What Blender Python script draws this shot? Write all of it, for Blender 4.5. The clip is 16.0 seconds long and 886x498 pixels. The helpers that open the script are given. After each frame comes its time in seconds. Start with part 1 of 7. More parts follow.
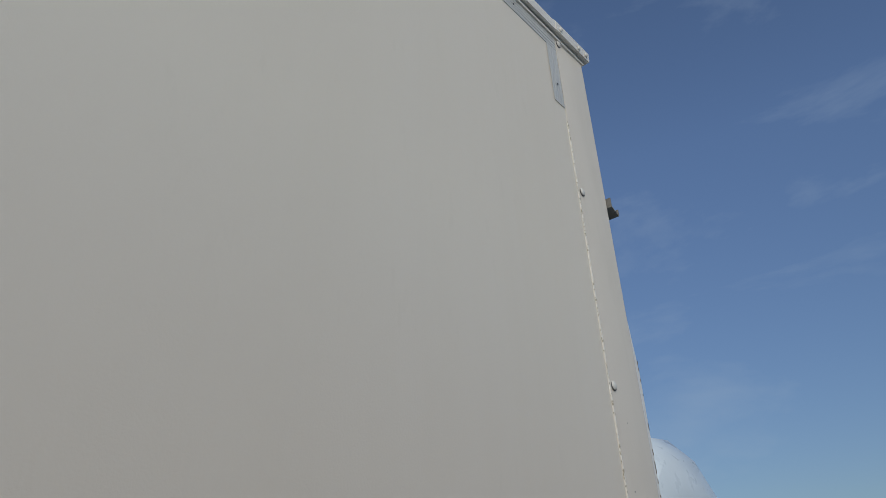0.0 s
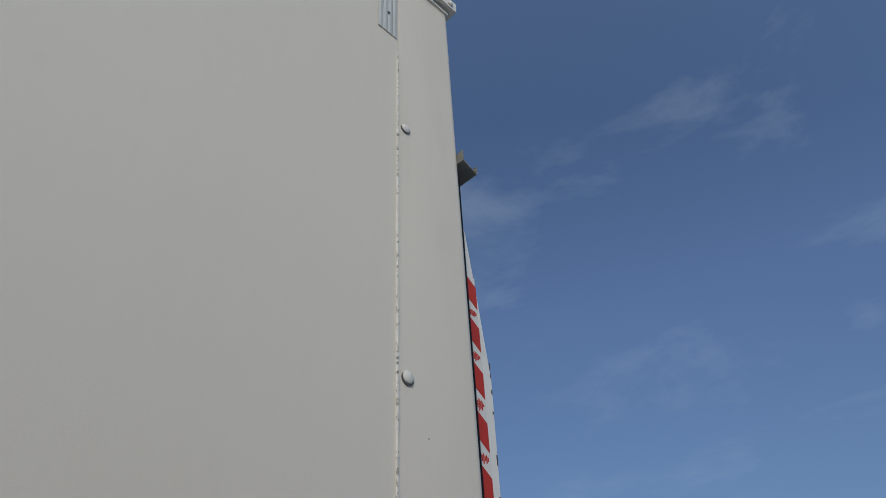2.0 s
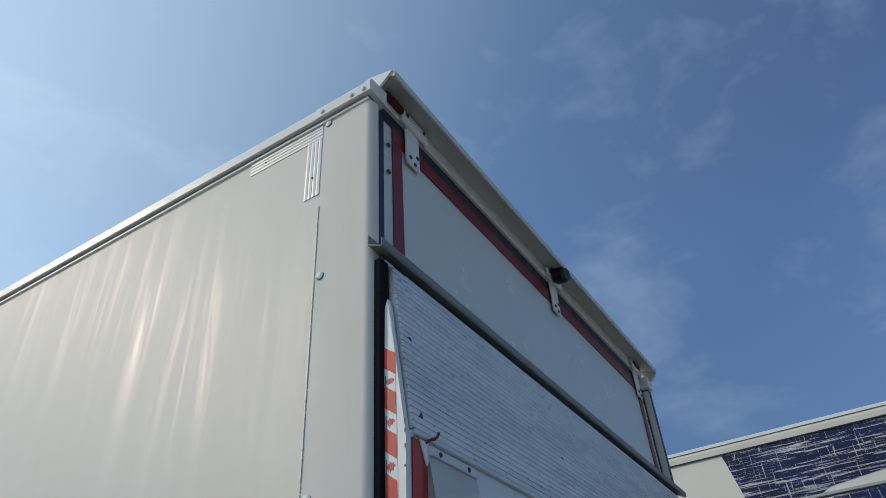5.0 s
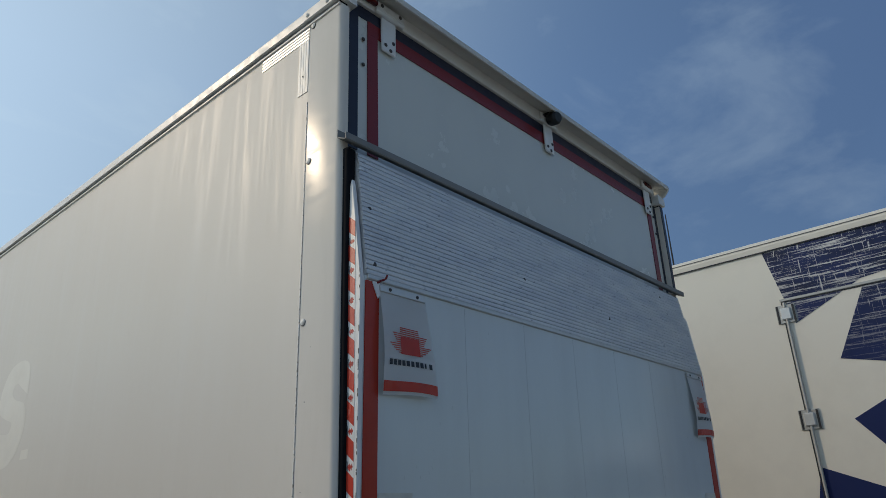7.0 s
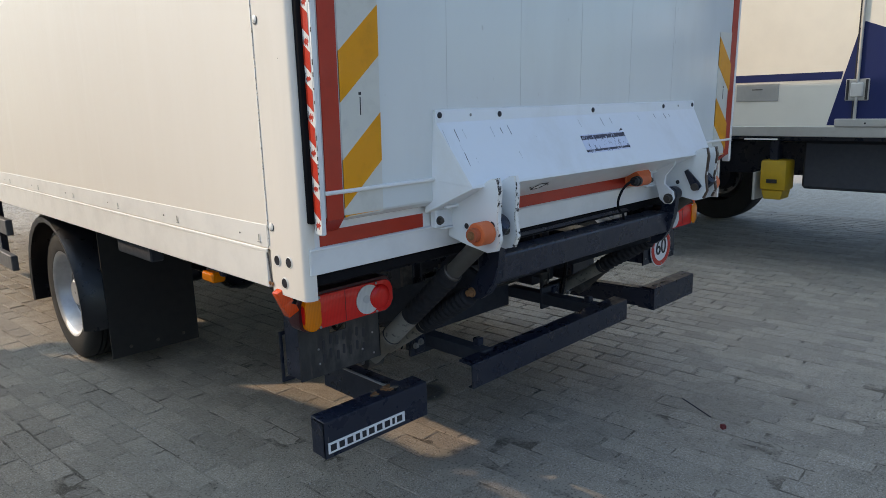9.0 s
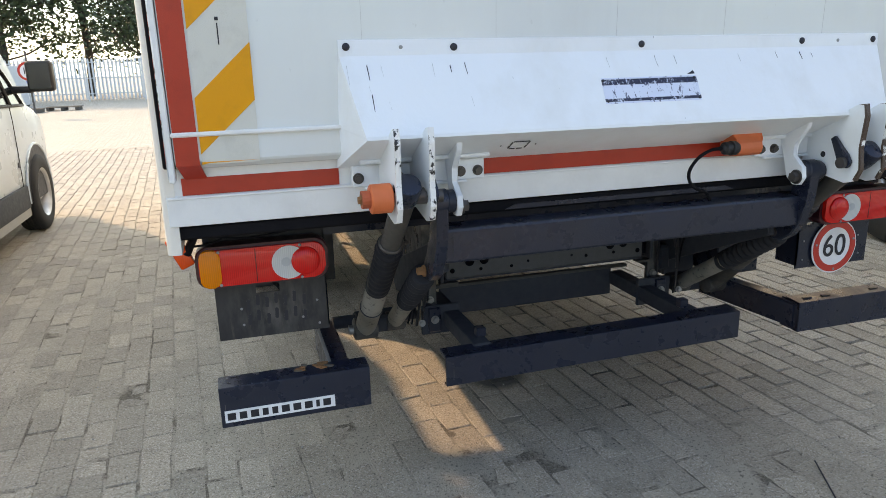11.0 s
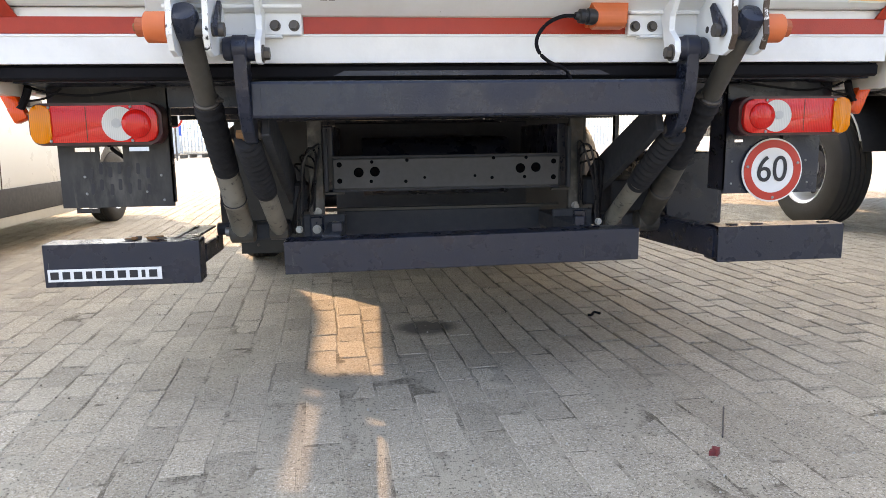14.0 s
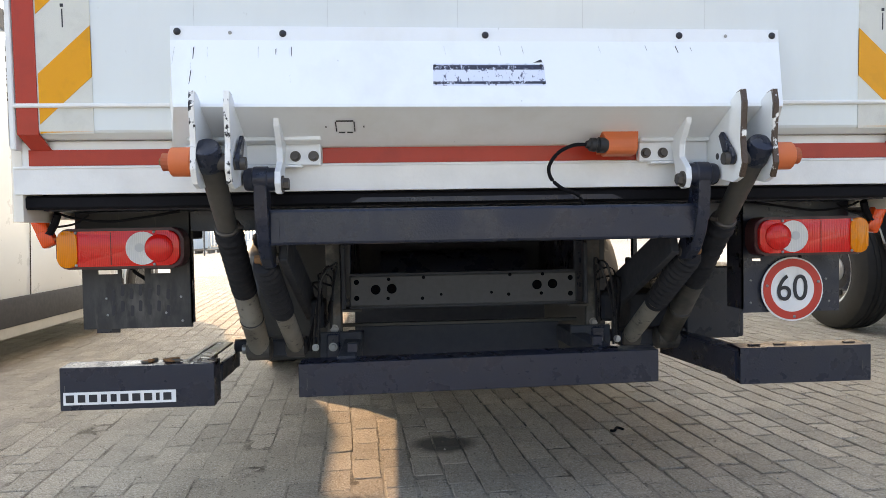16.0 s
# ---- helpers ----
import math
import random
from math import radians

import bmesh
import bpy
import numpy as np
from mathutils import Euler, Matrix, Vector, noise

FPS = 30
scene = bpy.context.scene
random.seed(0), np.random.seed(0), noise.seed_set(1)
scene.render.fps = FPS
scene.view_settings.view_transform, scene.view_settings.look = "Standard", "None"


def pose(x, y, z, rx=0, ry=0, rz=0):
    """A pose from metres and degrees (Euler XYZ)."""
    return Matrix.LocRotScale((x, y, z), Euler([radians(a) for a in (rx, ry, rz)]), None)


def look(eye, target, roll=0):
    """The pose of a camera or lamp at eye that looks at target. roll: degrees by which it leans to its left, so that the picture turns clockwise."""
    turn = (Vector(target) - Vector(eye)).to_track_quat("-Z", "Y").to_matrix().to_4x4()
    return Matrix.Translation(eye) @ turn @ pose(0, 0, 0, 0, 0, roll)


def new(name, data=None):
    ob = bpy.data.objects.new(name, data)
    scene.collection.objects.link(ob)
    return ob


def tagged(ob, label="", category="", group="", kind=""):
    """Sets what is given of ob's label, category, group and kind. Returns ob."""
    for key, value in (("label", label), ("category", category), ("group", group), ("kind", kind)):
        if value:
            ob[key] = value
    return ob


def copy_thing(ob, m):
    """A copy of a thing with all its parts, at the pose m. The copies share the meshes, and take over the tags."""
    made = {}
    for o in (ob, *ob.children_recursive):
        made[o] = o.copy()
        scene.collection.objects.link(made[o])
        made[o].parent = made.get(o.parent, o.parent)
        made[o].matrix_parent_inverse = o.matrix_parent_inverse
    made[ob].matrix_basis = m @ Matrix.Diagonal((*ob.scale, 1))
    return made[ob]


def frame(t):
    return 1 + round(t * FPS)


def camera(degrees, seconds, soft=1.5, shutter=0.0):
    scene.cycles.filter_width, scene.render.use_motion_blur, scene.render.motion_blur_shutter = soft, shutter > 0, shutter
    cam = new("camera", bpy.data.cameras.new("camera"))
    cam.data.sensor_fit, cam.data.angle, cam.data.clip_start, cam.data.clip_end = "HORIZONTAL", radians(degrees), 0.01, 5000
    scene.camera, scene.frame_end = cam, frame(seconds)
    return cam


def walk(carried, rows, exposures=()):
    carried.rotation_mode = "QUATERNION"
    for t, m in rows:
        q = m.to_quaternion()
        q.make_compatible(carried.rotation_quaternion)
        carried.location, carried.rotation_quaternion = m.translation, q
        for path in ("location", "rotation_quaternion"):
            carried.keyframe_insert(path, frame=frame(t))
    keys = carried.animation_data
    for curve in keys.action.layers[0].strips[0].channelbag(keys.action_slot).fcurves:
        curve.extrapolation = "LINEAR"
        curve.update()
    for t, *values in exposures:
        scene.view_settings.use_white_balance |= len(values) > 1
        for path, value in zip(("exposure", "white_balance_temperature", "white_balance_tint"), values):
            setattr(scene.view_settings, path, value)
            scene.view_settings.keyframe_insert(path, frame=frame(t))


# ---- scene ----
# ---- camera ----
cam = camera(65.1, 16.0, soft=0.65)
PATH = [
    (0, (-1.995, 1.678, 1.732), (-0.873, 0.315, 2.671), -2.8),
    (0.5, (-1.961, 1.522, 1.727), (-0.933, 0.309, 2.941), -2.8),
    (1, (-1.925, 1.333, 1.697), (-0.89, 0.162, 2.945), -3.1),
    (1.5, (-1.944, 1.091, 1.678), (-0.902, -0.088, 2.913), -3.0),
    (2, (-1.921, 0.769, 1.704), (-0.863, -0.353, 2.978), -3.0),
    (2.5, (-1.782, 0.519, 1.671), (-0.67, -0.544, 2.949), -3.2),
    (3, (-1.761, 0.286, 1.69), (-0.378, -0.418, 2.952), -3.5),
    (3.5, (-1.838, -0.045, 1.781), (-0.305, -0.32, 3.035), -4.1),
    (4, (-1.988, -0.31, 1.8), (-0.496, -0.018, 3.097), -2.8),
    (4.2, (-2.056, -0.408, 1.789), (-0.625, 0.047, 3.11), -2.9),
    (6.3, (-2.57, -1.405, 1.695), (-1.212, -0.287, 2.646), -2.2),
    (6.5, (-2.566, -1.461, 1.676), (-1.195, -0.313, 2.572), -2.3),
    (7, (-2.51, -1.526, 1.631), (-1.106, -0.302, 2.36), -2.4),
    (7.5, (-2.488, -1.559, 1.579), (-1.054, -0.245, 2.047), -2.1),
    (8, (-2.455, -1.589, 1.535), (-1.011, -0.217, 1.715), -2.0),
    (8.5, (-2.375, -1.616, 1.484), (-0.953, -0.212, 1.405), -1.9),
    (9, (-2.246, -1.566, 1.43), (-0.885, -0.161, 1.013), -1.7),
    (9.2, (-2.186, -1.533, 1.406), (-0.848, -0.13, 0.915), -1.8),
    (11.3, (-0.893, -1.796, 1.344), (-0.403, 0.073, 0.829), -1.5),
    (11.5, (-0.791, -1.801, 1.349), (-0.304, 0.068, 0.83), -1.5),
    (12, (-0.555, -1.858, 1.347), (-0.07, 0.011, 0.826), -1.5),
    (12.4, (-0.432, -1.785, 1.217), (0.078, 0.088, 0.732), -1.4),
    (12.5, (-0.386, -1.769, 1.202), (0.095, 0.101, 0.678), -1.5),
    (13, (-0.33, -1.798, 1.008), (0.1, 0.081, 0.475), -1.0),
    (13.5, (-0.259, -1.887, 0.806), (-0.03, 0.05, 0.365), -1.1),
    (14, (-0.27, -1.923, 0.785), (-0.069, 0.04, 0.461), -0.8),
    (14.5, (-0.261, -1.927, 0.763), (-0.098, 0.048, 0.493), -0.9),
    (15, (-0.239, -1.939, 0.75), (-0.091, 0.043, 0.531), -0.9),
    (15.5, (-0.234, -1.944, 0.762), (-0.091, 0.046, 0.621), -0.9),
    (15.9, (-0.21, -1.936, 0.804), (-0.1, 0.06, 0.743), -0.5),
    (16, (-0.246, -1.916, 0.87), (-0.104, 0.078, 0.81), -1.0),
]
EXPOSURES = [(0.0, 0.02, 8400, 15), (2.0, 0.01, 8300, 15), (3.4, 0.0, 7750, 13), (4.2, 0.28, 7750, 12), (6.5, 0.0, 8300, 13), (7.5, 0.05, 8500, 13), (8.0, 0.35, 8600, 14), (8.5, 0.92, 8600, 15), (9.0, 1.33, 9350, 17), (11.3, 2.22, 12200, 20), (12.3, 2.21, 12800, 21), (13.3, 2.92, 13000, 24), (14.0, 2.99, 13200, 26), (14.5, 2.89, 13200, 26), (15.2, 2.83, 13100, 26), (16.0, 2.56, 13000, 24)]

walk(cam, [(t, look(eye, target, roll)) for t, eye, target, roll in PATH], EXPOSURES)

# ---- world, sun ----
SUN = Vector((-0.53, 0.69, 0.486)).normalized()


def make_world():
    w = bpy.data.worlds.new("world")
    scene.world = w
    w.use_nodes = True
    nt = w.node_tree
    n, l = nt.nodes, nt.links
    bg = n["Background"]
    sky = n.new("ShaderNodeTexSky")
    sky.sky_type = "NISHITA"
    sky.sun_disc = False
    sky.sun_elevation = math.asin(SUN.z)
    sky.sun_rotation = math.atan2(SUN.x, SUN.y)
    sky.altitude = 20
    sky.air_density = 0.95
    sky.dust_density = 0.6
    sky.ozone_density = 3.0
    # thin cirrus, drifting in stretched wisps over the whole sky
    tc = n.new("ShaderNodeTexCoord")
    mp = n.new("ShaderNodeMapping")
    mp.inputs["Rotation"].default_value = (0.35, 0.3, 0.6)
    mp.inputs["Scale"].default_value = (1.5, 2.4, 4.4)
    l.new(tc.outputs["Generated"], mp.inputs["Vector"])
    nz = n.new("ShaderNodeTexNoise")
    nz.inputs["Scale"].default_value = 2.1
    nz.inputs["Detail"].default_value = 9
    nz.inputs["Roughness"].default_value = 0.58
    nz.inputs["Distortion"].default_value = 0.3
    l.new(mp.outputs[0], nz.inputs["Vector"])
    rp = n.new("ShaderNodeValToRGB")
    rp.color_ramp.elements[0].position = 0.53
    rp.color_ramp.elements[0].color = (0, 0, 0, 1)
    rp.color_ramp.elements[1].position = 0.72
    rp.color_ramp.elements[1].color = (0.23, 0.23, 0.23, 1)
    l.new(nz.outputs["Fac"], rp.inputs[0])
    mix = n.new("ShaderNodeMix")
    mix.data_type = "RGBA"
    l.new(rp.outputs["Color"], mix.inputs[0])
    # the pale band over the horizon is dulled by the thick air of the far sky
    sep = n.new("ShaderNodeSeparateXYZ")
    l.new(tc.outputs["Generated"], sep.inputs[0])
    low = n.new("ShaderNodeMapRange")
    low.inputs["From Min"].default_value = 0.05
    low.inputs["From Max"].default_value = 0.55
    low.inputs["To Min"].default_value = 0.5
    l.new(sep.outputs["Z"], low.inputs["Value"])
    dull = n.new("ShaderNodeVectorMath")
    dull.operation = "SCALE"
    l.new(sky.outputs[0], dull.inputs[0])
    l.new(low.outputs["Result"], dull.inputs["Scale"])
    l.new(dull.outputs[0], mix.inputs[6])
    mix.inputs[7].default_value = (3.6, 4.2, 5.0, 1)
    tint = n.new("ShaderNodeMix")
    tint.data_type = "RGBA"
    tint.blend_type = "MULTIPLY"
    tint.inputs[0].default_value = 1.0
    tint.inputs[7].default_value = (0.765, 1.02, 1.29, 1)
    # hazy brightening of the air towards the sun
    dot = n.new("ShaderNodeVectorMath")
    dot.operation = "DOT_PRODUCT"
    l.new(tc.outputs["Generated"], dot.inputs[0])
    dot.inputs[1].default_value = SUN
    near = n.new("ShaderNodeMapRange")
    near.interpolation_type = "SMOOTHSTEP"
    near.inputs["From Min"].default_value = 0.1
    near.inputs["From Max"].default_value = 1.0
    l.new(dot.outputs["Value"], near.inputs["Value"])
    haze = n.new("ShaderNodeMix")
    haze.data_type = "RGBA"
    haze.blend_type = "ADD"
    l.new(near.outputs["Result"], haze.inputs[0])
    l.new(mix.outputs[2], haze.inputs[6])
    haze.inputs[7].default_value = (3.2, 2.9, 1.9, 1)
    # the wide, bluish veil of haze over the sunward half of the sky
    wide = n.new("ShaderNodeMapRange")
    wide.inputs["From Min"].default_value = -0.2
    wide.inputs["From Max"].default_value = 1.0
    l.new(dot.outputs["Value"], wide.inputs["Value"])
    veil = n.new("ShaderNodeMix")
    veil.data_type = "RGBA"
    veil.blend_type = "ADD"
    l.new(wide.outputs["Result"], veil.inputs[0])
    l.new(haze.outputs[2], veil.inputs[6])
    veil.inputs[7].default_value = (1.1, 1.75, 2.4, 1)
    l.new(veil.outputs[2], tint.inputs[6])
    l.new(tint.outputs[2], bg.inputs[0])
    bg.inputs[1].default_value = 0.1


make_world()
sun = new("sun", bpy.data.lights.new("sun", "SUN"))
sun.data.energy = 1.0
sun.data.angle = radians(0.6)
sun.data.color = (1.0, 0.9, 0.77)
sun.matrix_world = look(SUN * 60, (0, 0, 0))

# ---- materials ----
class Nodes:
    """A principled material with a few short cuts for procedural variation."""

    def __init__(self, name, color, rough=0.5, metal=0.0, coat=0.0, spec=0.5):
        self.m = bpy.data.materials.new(name)
        self.m.use_nodes = True
        self.nt = self.m.node_tree
        self.b = self.nt.nodes["Principled BSDF"]
        self.b.inputs["Base Color"].default_value = (*color, 1)
        self.b.inputs["Roughness"].default_value = rough
        self.b.inputs["Metallic"].default_value = metal
        self.b.inputs["Coat Weight"].default_value = coat
        self.b.inputs["Coat Roughness"].default_value = 0.05
        self.b.inputs["Specular IOR Level"].default_value = spec
        self.geo = self.nt.nodes.new("ShaderNodeNewGeometry")
        self.col = None
        self.rgh = None
        self.hgt = None
        self.color0, self.rough0 = color, rough

    def node(self, kind, **inputs):
        nd = self.nt.nodes.new(kind)
        for k, v in inputs.items():
            nd.inputs[k.replace("_", " ")].default_value = v
        return nd

    def link(self, a, b):
        self.nt.links.new(a, b)

    def where(self, scale=(1, 1, 1), offset=(0, 0, 0)):
        mp = self.node("ShaderNodeMapping")
        mp.inputs["Scale"].default_value = scale
        mp.inputs["Location"].default_value = offset
        self.link(self.geo.outputs["Position"], mp.inputs["Vector"])
        return mp.outputs[0]

    def noise(self, scale=5.0, stretch=(1, 1, 1), detail=5.0, rough=0.6, distort=0.0, lo=0.4, hi=0.6, offset=(0, 0, 0)):
        nz = self.node("ShaderNodeTexNoise", Scale=scale, Detail=detail, Roughness=rough, Distortion=distort)
        self.link(self.where(stretch, offset), nz.inputs["Vector"])
        mr = self.node("ShaderNodeMapRange")
        mr.inputs["From Min"].default_value = lo
        mr.inputs["From Max"].default_value = hi
        self.link(nz.outputs["Fac"], mr.inputs["Value"])
        return mr.outputs["Result"]

    def times(self, a, k):
        nd = self.nt.nodes.new("ShaderNodeMath")
        nd.operation = "MULTIPLY"
        self.link(a, nd.inputs[0])
        if hasattr(k, "default_value"):
            self.link(k, nd.inputs[1])
        else:
            nd.inputs[1].default_value = k
        return nd.outputs[0]

    def tint(self, fac, color, amount=1.0):
        """Mix the colour so far towards another by fac * amount."""
        mx = self.nt.nodes.new("ShaderNodeMix")
        mx.data_type = "RGBA"
        self.link(self.times(fac, amount), mx.inputs[0])
        if self.col is None:
            mx.inputs[6].default_value = (*self.color0, 1)
        else:
            self.link(self.col, mx.inputs[6])
        mx.inputs[7].default_value = (*color, 1)
        self.col = mx.outputs[2]
        self.link(self.col, self.b.inputs["Base Color"])
        return self

    def roughen(self, fac, value):
        mx = self.nt.nodes.new("ShaderNodeMix")
        self.link(fac, mx.inputs[0])
        if self.rgh is None:
            mx.inputs[2].default_value = self.rough0
        else:
            self.link(self.rgh, mx.inputs[2])
        mx.inputs[3].default_value = value
        self.rgh = mx.outputs[0]
        self.link(self.rgh, self.b.inputs["Roughness"])
        return self

    def bump(self, fac, distance=0.001, strength=1.0):
        bp = self.node("ShaderNodeBump", Strength=strength, Distance=distance)
        self.link(fac, bp.inputs["Height"])
        if self.hgt is not None:
            self.link(self.hgt, bp.inputs["Normal"])
        self.hgt = bp.outputs[0]
        self.link(self.hgt, self.b.inputs["Normal"])
        return self

    def vary(self, low, high, island=False):
        """Brightness from piece to piece."""
        if island:
            r = self.geo.outputs["Random Per Island"]
        else:
            r = self.nt.nodes.new("ShaderNodeObjectInfo").outputs["Random"]
        mr = self.node("ShaderNodeMapRange")
        mr.inputs["To Min"].default_value = low
        mr.inputs["To Max"].default_value = high
        self.link(r, mr.inputs["Value"])
        hs = self.nt.nodes.new("ShaderNodeHueSaturation")
        if self.col is None:
            hs.inputs["Color"].default_value = (*self.color0, 1)
        else:
            self.link(self.col, hs.inputs["Color"])
        self.link(mr.outputs["Result"], hs.inputs["Value"])
        self.col = hs.outputs[0]
        self.link(self.col, self.b.inputs["Base Color"])
        return self


def plain(name, color, rough=0.5, metal=0.0, coat=0.0, grime=0.25, scale=9.0):
    """Paint or plastic with faint grime and fine grain."""
    k = Nodes(name, color, rough, metal, coat)
    dark = tuple(c * 0.55 + 0.02 for c in color)
    k.tint(k.noise(scale, detail=6, lo=0.45, hi=0.75), dark, grime)
    k.roughen(k.noise(scale * 2.3, lo=0.35, hi=0.7), min(1, rough + 0.18))
    k.bump(k.noise(scale * 14, detail=3, lo=0.2, hi=0.8), 0.0004, 0.5)
    return k.m


def make_side_paint():
    # weathered white van-body skin, rain streaks running down, wiped patches
    k = Nodes("side_paint", (0.745, 0.695, 0.62), 0.5, spec=0.2)
    streak = k.noise(1.6, (1, 3.2, 0.3), detail=7, rough=0.65, distort=0.4, lo=0.4, hi=0.75)
    k.tint(streak, (0.67, 0.61, 0.52), 0.2)
    k.tint(k.noise(0.9, (1, 1, 0.5), detail=4, lo=0.4, hi=0.7), (0.72, 0.67, 0.59), 0.4)
    k.tint(k.noise(26, (1, 1, 0.3), detail=4, lo=0.62, hi=0.8), (0.5, 0.46, 0.38), 0.1)
    k.roughen(k.noise(2.6, (1, 6, 0.3), detail=8, rough=0.7, distort=0.5, lo=0.5, hi=0.72), 0.3)
    k.bump(k.noise(1.7, (1, 1, 1), detail=2, lo=0.2, hi=0.8), 0.003, 0.3)
    k.bump(k.noise(240, detail=2, lo=0.2, hi=0.8), 0.0004, 0.35)
    return k.m


def make_post_paint():
    k = Nodes("corner_post_paint", (0.765, 0.71, 0.635), 0.135, spec=0.042)
    k.tint(k.noise(4, (1, 3, 0.6), detail=5, lo=0.45, hi=0.75), (0.62, 0.58, 0.5), 0.28)
    k.roughen(k.noise(14, (1, 0.5, 3.5), detail=8, lo=0.42, hi=0.66), 0.25)
    k.bump(k.noise(190, detail=2, lo=0.2, hi=0.8), 0.0003, 0.3)
    k.bump(k.noise(3, detail=2, lo=0.2, hi=0.8), 0.0015, 0.2)
    return k.m


def make_platform_paint():
    # smooth coated sheet, clean, with a faint run of dirt
    k = Nodes("platform_paint", (0.665, 0.705, 0.695), 0.14, coat=0.08)
    k.tint(k.noise(1.6, (3, 1, 0.6), detail=6, lo=0.45, hi=0.75), (0.52, 0.53, 0.52), 0.3)
    k.tint(k.noise(38, (1, 1, 0.5), detail=3, lo=0.7, hi=0.78), (0.35, 0.34, 0.32), 0.4)
    k.roughen(k.noise(4, (2, 1, 0.6), detail=5, lo=0.4, hi=0.7), 0.24)
    k.bump(k.noise(2.4, detail=2, lo=0.2, hi=0.8), 0.002, 0.25)
    return k.m


def make_flap_paint():
    # older, greyer white than the platform
    k = Nodes("flap_paint", (0.66, 0.67, 0.61), 0.22)
    k.tint(k.noise(1.3, (2, 1, 0.8), detail=6, lo=0.42, hi=0.75), (0.56, 0.57, 0.54), 0.4)
    k.roughen(k.noise(5, detail=5, lo=0.4, hi=0.7), 0.3)
    k.bump(k.noise(2, detail=2, lo=0.2, hi=0.8), 0.002, 0.25)
    return k.m


def make_cover_paint():
    k = Nodes("cover_paint", (0.78, 0.815, 0.835), 0.28)
    k.tint(k.noise(5, (1, 1, 0.6), detail=6, lo=0.5, hi=0.78), (0.6, 0.58, 0.52), 0.4)
    k.tint(k.noise(90, (1.4, 1, 0.25), detail=4, lo=0.74, hi=0.77), (0.05, 0.05, 0.06), 0.85)
    k.roughen(k.noise(16, lo=0.4, hi=0.7), 0.42)
    k.bump(k.noise(40, detail=4, lo=0.3, hi=0.7), 0.0006, 0.5)
    return k.m


def make_chipped(name, under, scale=55, level=0.55):
    # edge from which the white paint is knocked off
    k = Nodes(name, (0.8, 0.79, 0.76), 0.45)
    k.tint(k.noise(scale, (1, 1, 0.8), detail=5, lo=level, hi=level + 0.05), under, 1.0)
    k.bump(k.noise(55, (1, 1, 0.8), detail=5, lo=0.47, hi=0.53), 0.0015, 0.6)
    return k.m


def make_ribbed():
    k = Nodes("ribbed_aluminium", (0.72, 0.725, 0.72), 0.42, 0.4)
    k.tint(k.noise(6, (0.7, 1, 3), detail=7, lo=0.4, hi=0.7), (0.44, 0.48, 0.55), 0.5)
    k.tint(k.noise(45, (0.6, 1, 2), detail=5, lo=0.6, hi=0.72), (0.14, 0.17, 0.22), 0.6)
    k.roughen(k.noise(22, lo=0.4, hi=0.7), 0.6)
    k.bump(k.noise(120, detail=4, lo=0.3, hi=0.7), 0.0006, 0.5)
    return k.m


def make_black_steel():
    k = Nodes("black_steel", (0.0095, 0.015, 0.03), 0.24, spec=0.45)
    k.tint(k.noise(7, detail=6, lo=0.5, hi=0.75), (0.02, 0.021, 0.025), 0.4)
    k.tint(k.noise(60, detail=5, lo=0.64, hi=0.74), (0.08, 0.07, 0.06), 0.25)
    k.roughen(k.noise(13, lo=0.4, hi=0.68), 0.5)
    k.bump(k.noise(170, detail=3, lo=0.3, hi=0.7), 0.0005, 0.5)
    return k.m


def make_dirty_steel():
    # greasy cylinder tubes, dusty
    k = Nodes("dusty_steel", (0.05, 0.047, 0.045), 0.5, 0.2)
    k.tint(k.noise(9, (1, 1, 2), detail=6, lo=0.4, hi=0.7), (0.16, 0.145, 0.125), 0.6)
    k.tint(k.noise(35, detail=4, lo=0.6, hi=0.75), (0.02, 0.02, 0.02), 0.7)
    k.roughen(k.noise(20, lo=0.4, hi=0.7), 0.7)
    k.bump(k.noise(90, detail=4, lo=0.3, hi=0.7), 0.0006, 0.5)
    return k.m


def make_pale_tube():
    # cylinder tube under a coat of dried road dust
    k = Nodes("dust_coated_tube", (0.25, 0.23, 0.2), 0.7)
    k.tint(k.noise(7, (1, 1, 0.7), detail=6, lo=0.42, hi=0.66), (0.13, 0.115, 0.1), 0.75)
    k.tint(k.noise(45, detail=5, lo=0.58, hi=0.68), (0.04, 0.036, 0.034), 0.8)
    k.bump(k.noise(90, detail=4, lo=0.3, hi=0.7), 0.0006, 0.5)
    return k.m


def make_galvanised():
    k = Nodes("galvanised_steel", (0.1, 0.1, 0.1), 0.6, 0.5)
    k.tint(k.noise(16, detail=6, lo=0.5, hi=0.65), (0.3, 0.29, 0.27), 0.5)
    k.tint(k.noise(25, detail=6, lo=0.4, hi=0.65), (0.05, 0.048, 0.045), 0.6)
    k.tint(k.noise(9, detail=5, lo=0.55, hi=0.7), (0.16, 0.09, 0.05), 0.5)
    k.bump(k.noise(60, detail=4), 0.0006, 0.5)
    return k.m


def make_rubber(name="tyre_rubber", color=(0.022, 0.022, 0.023), spec=0.4):
    k = Nodes(name, color, 0.75, spec=spec)
    k.tint(k.noise(10, detail=6, lo=0.45, hi=0.75), tuple(c * 2 for c in color), 0.35)
    k.bump(k.noise(70, detail=4), 0.0008, 0.5)
    return k.m


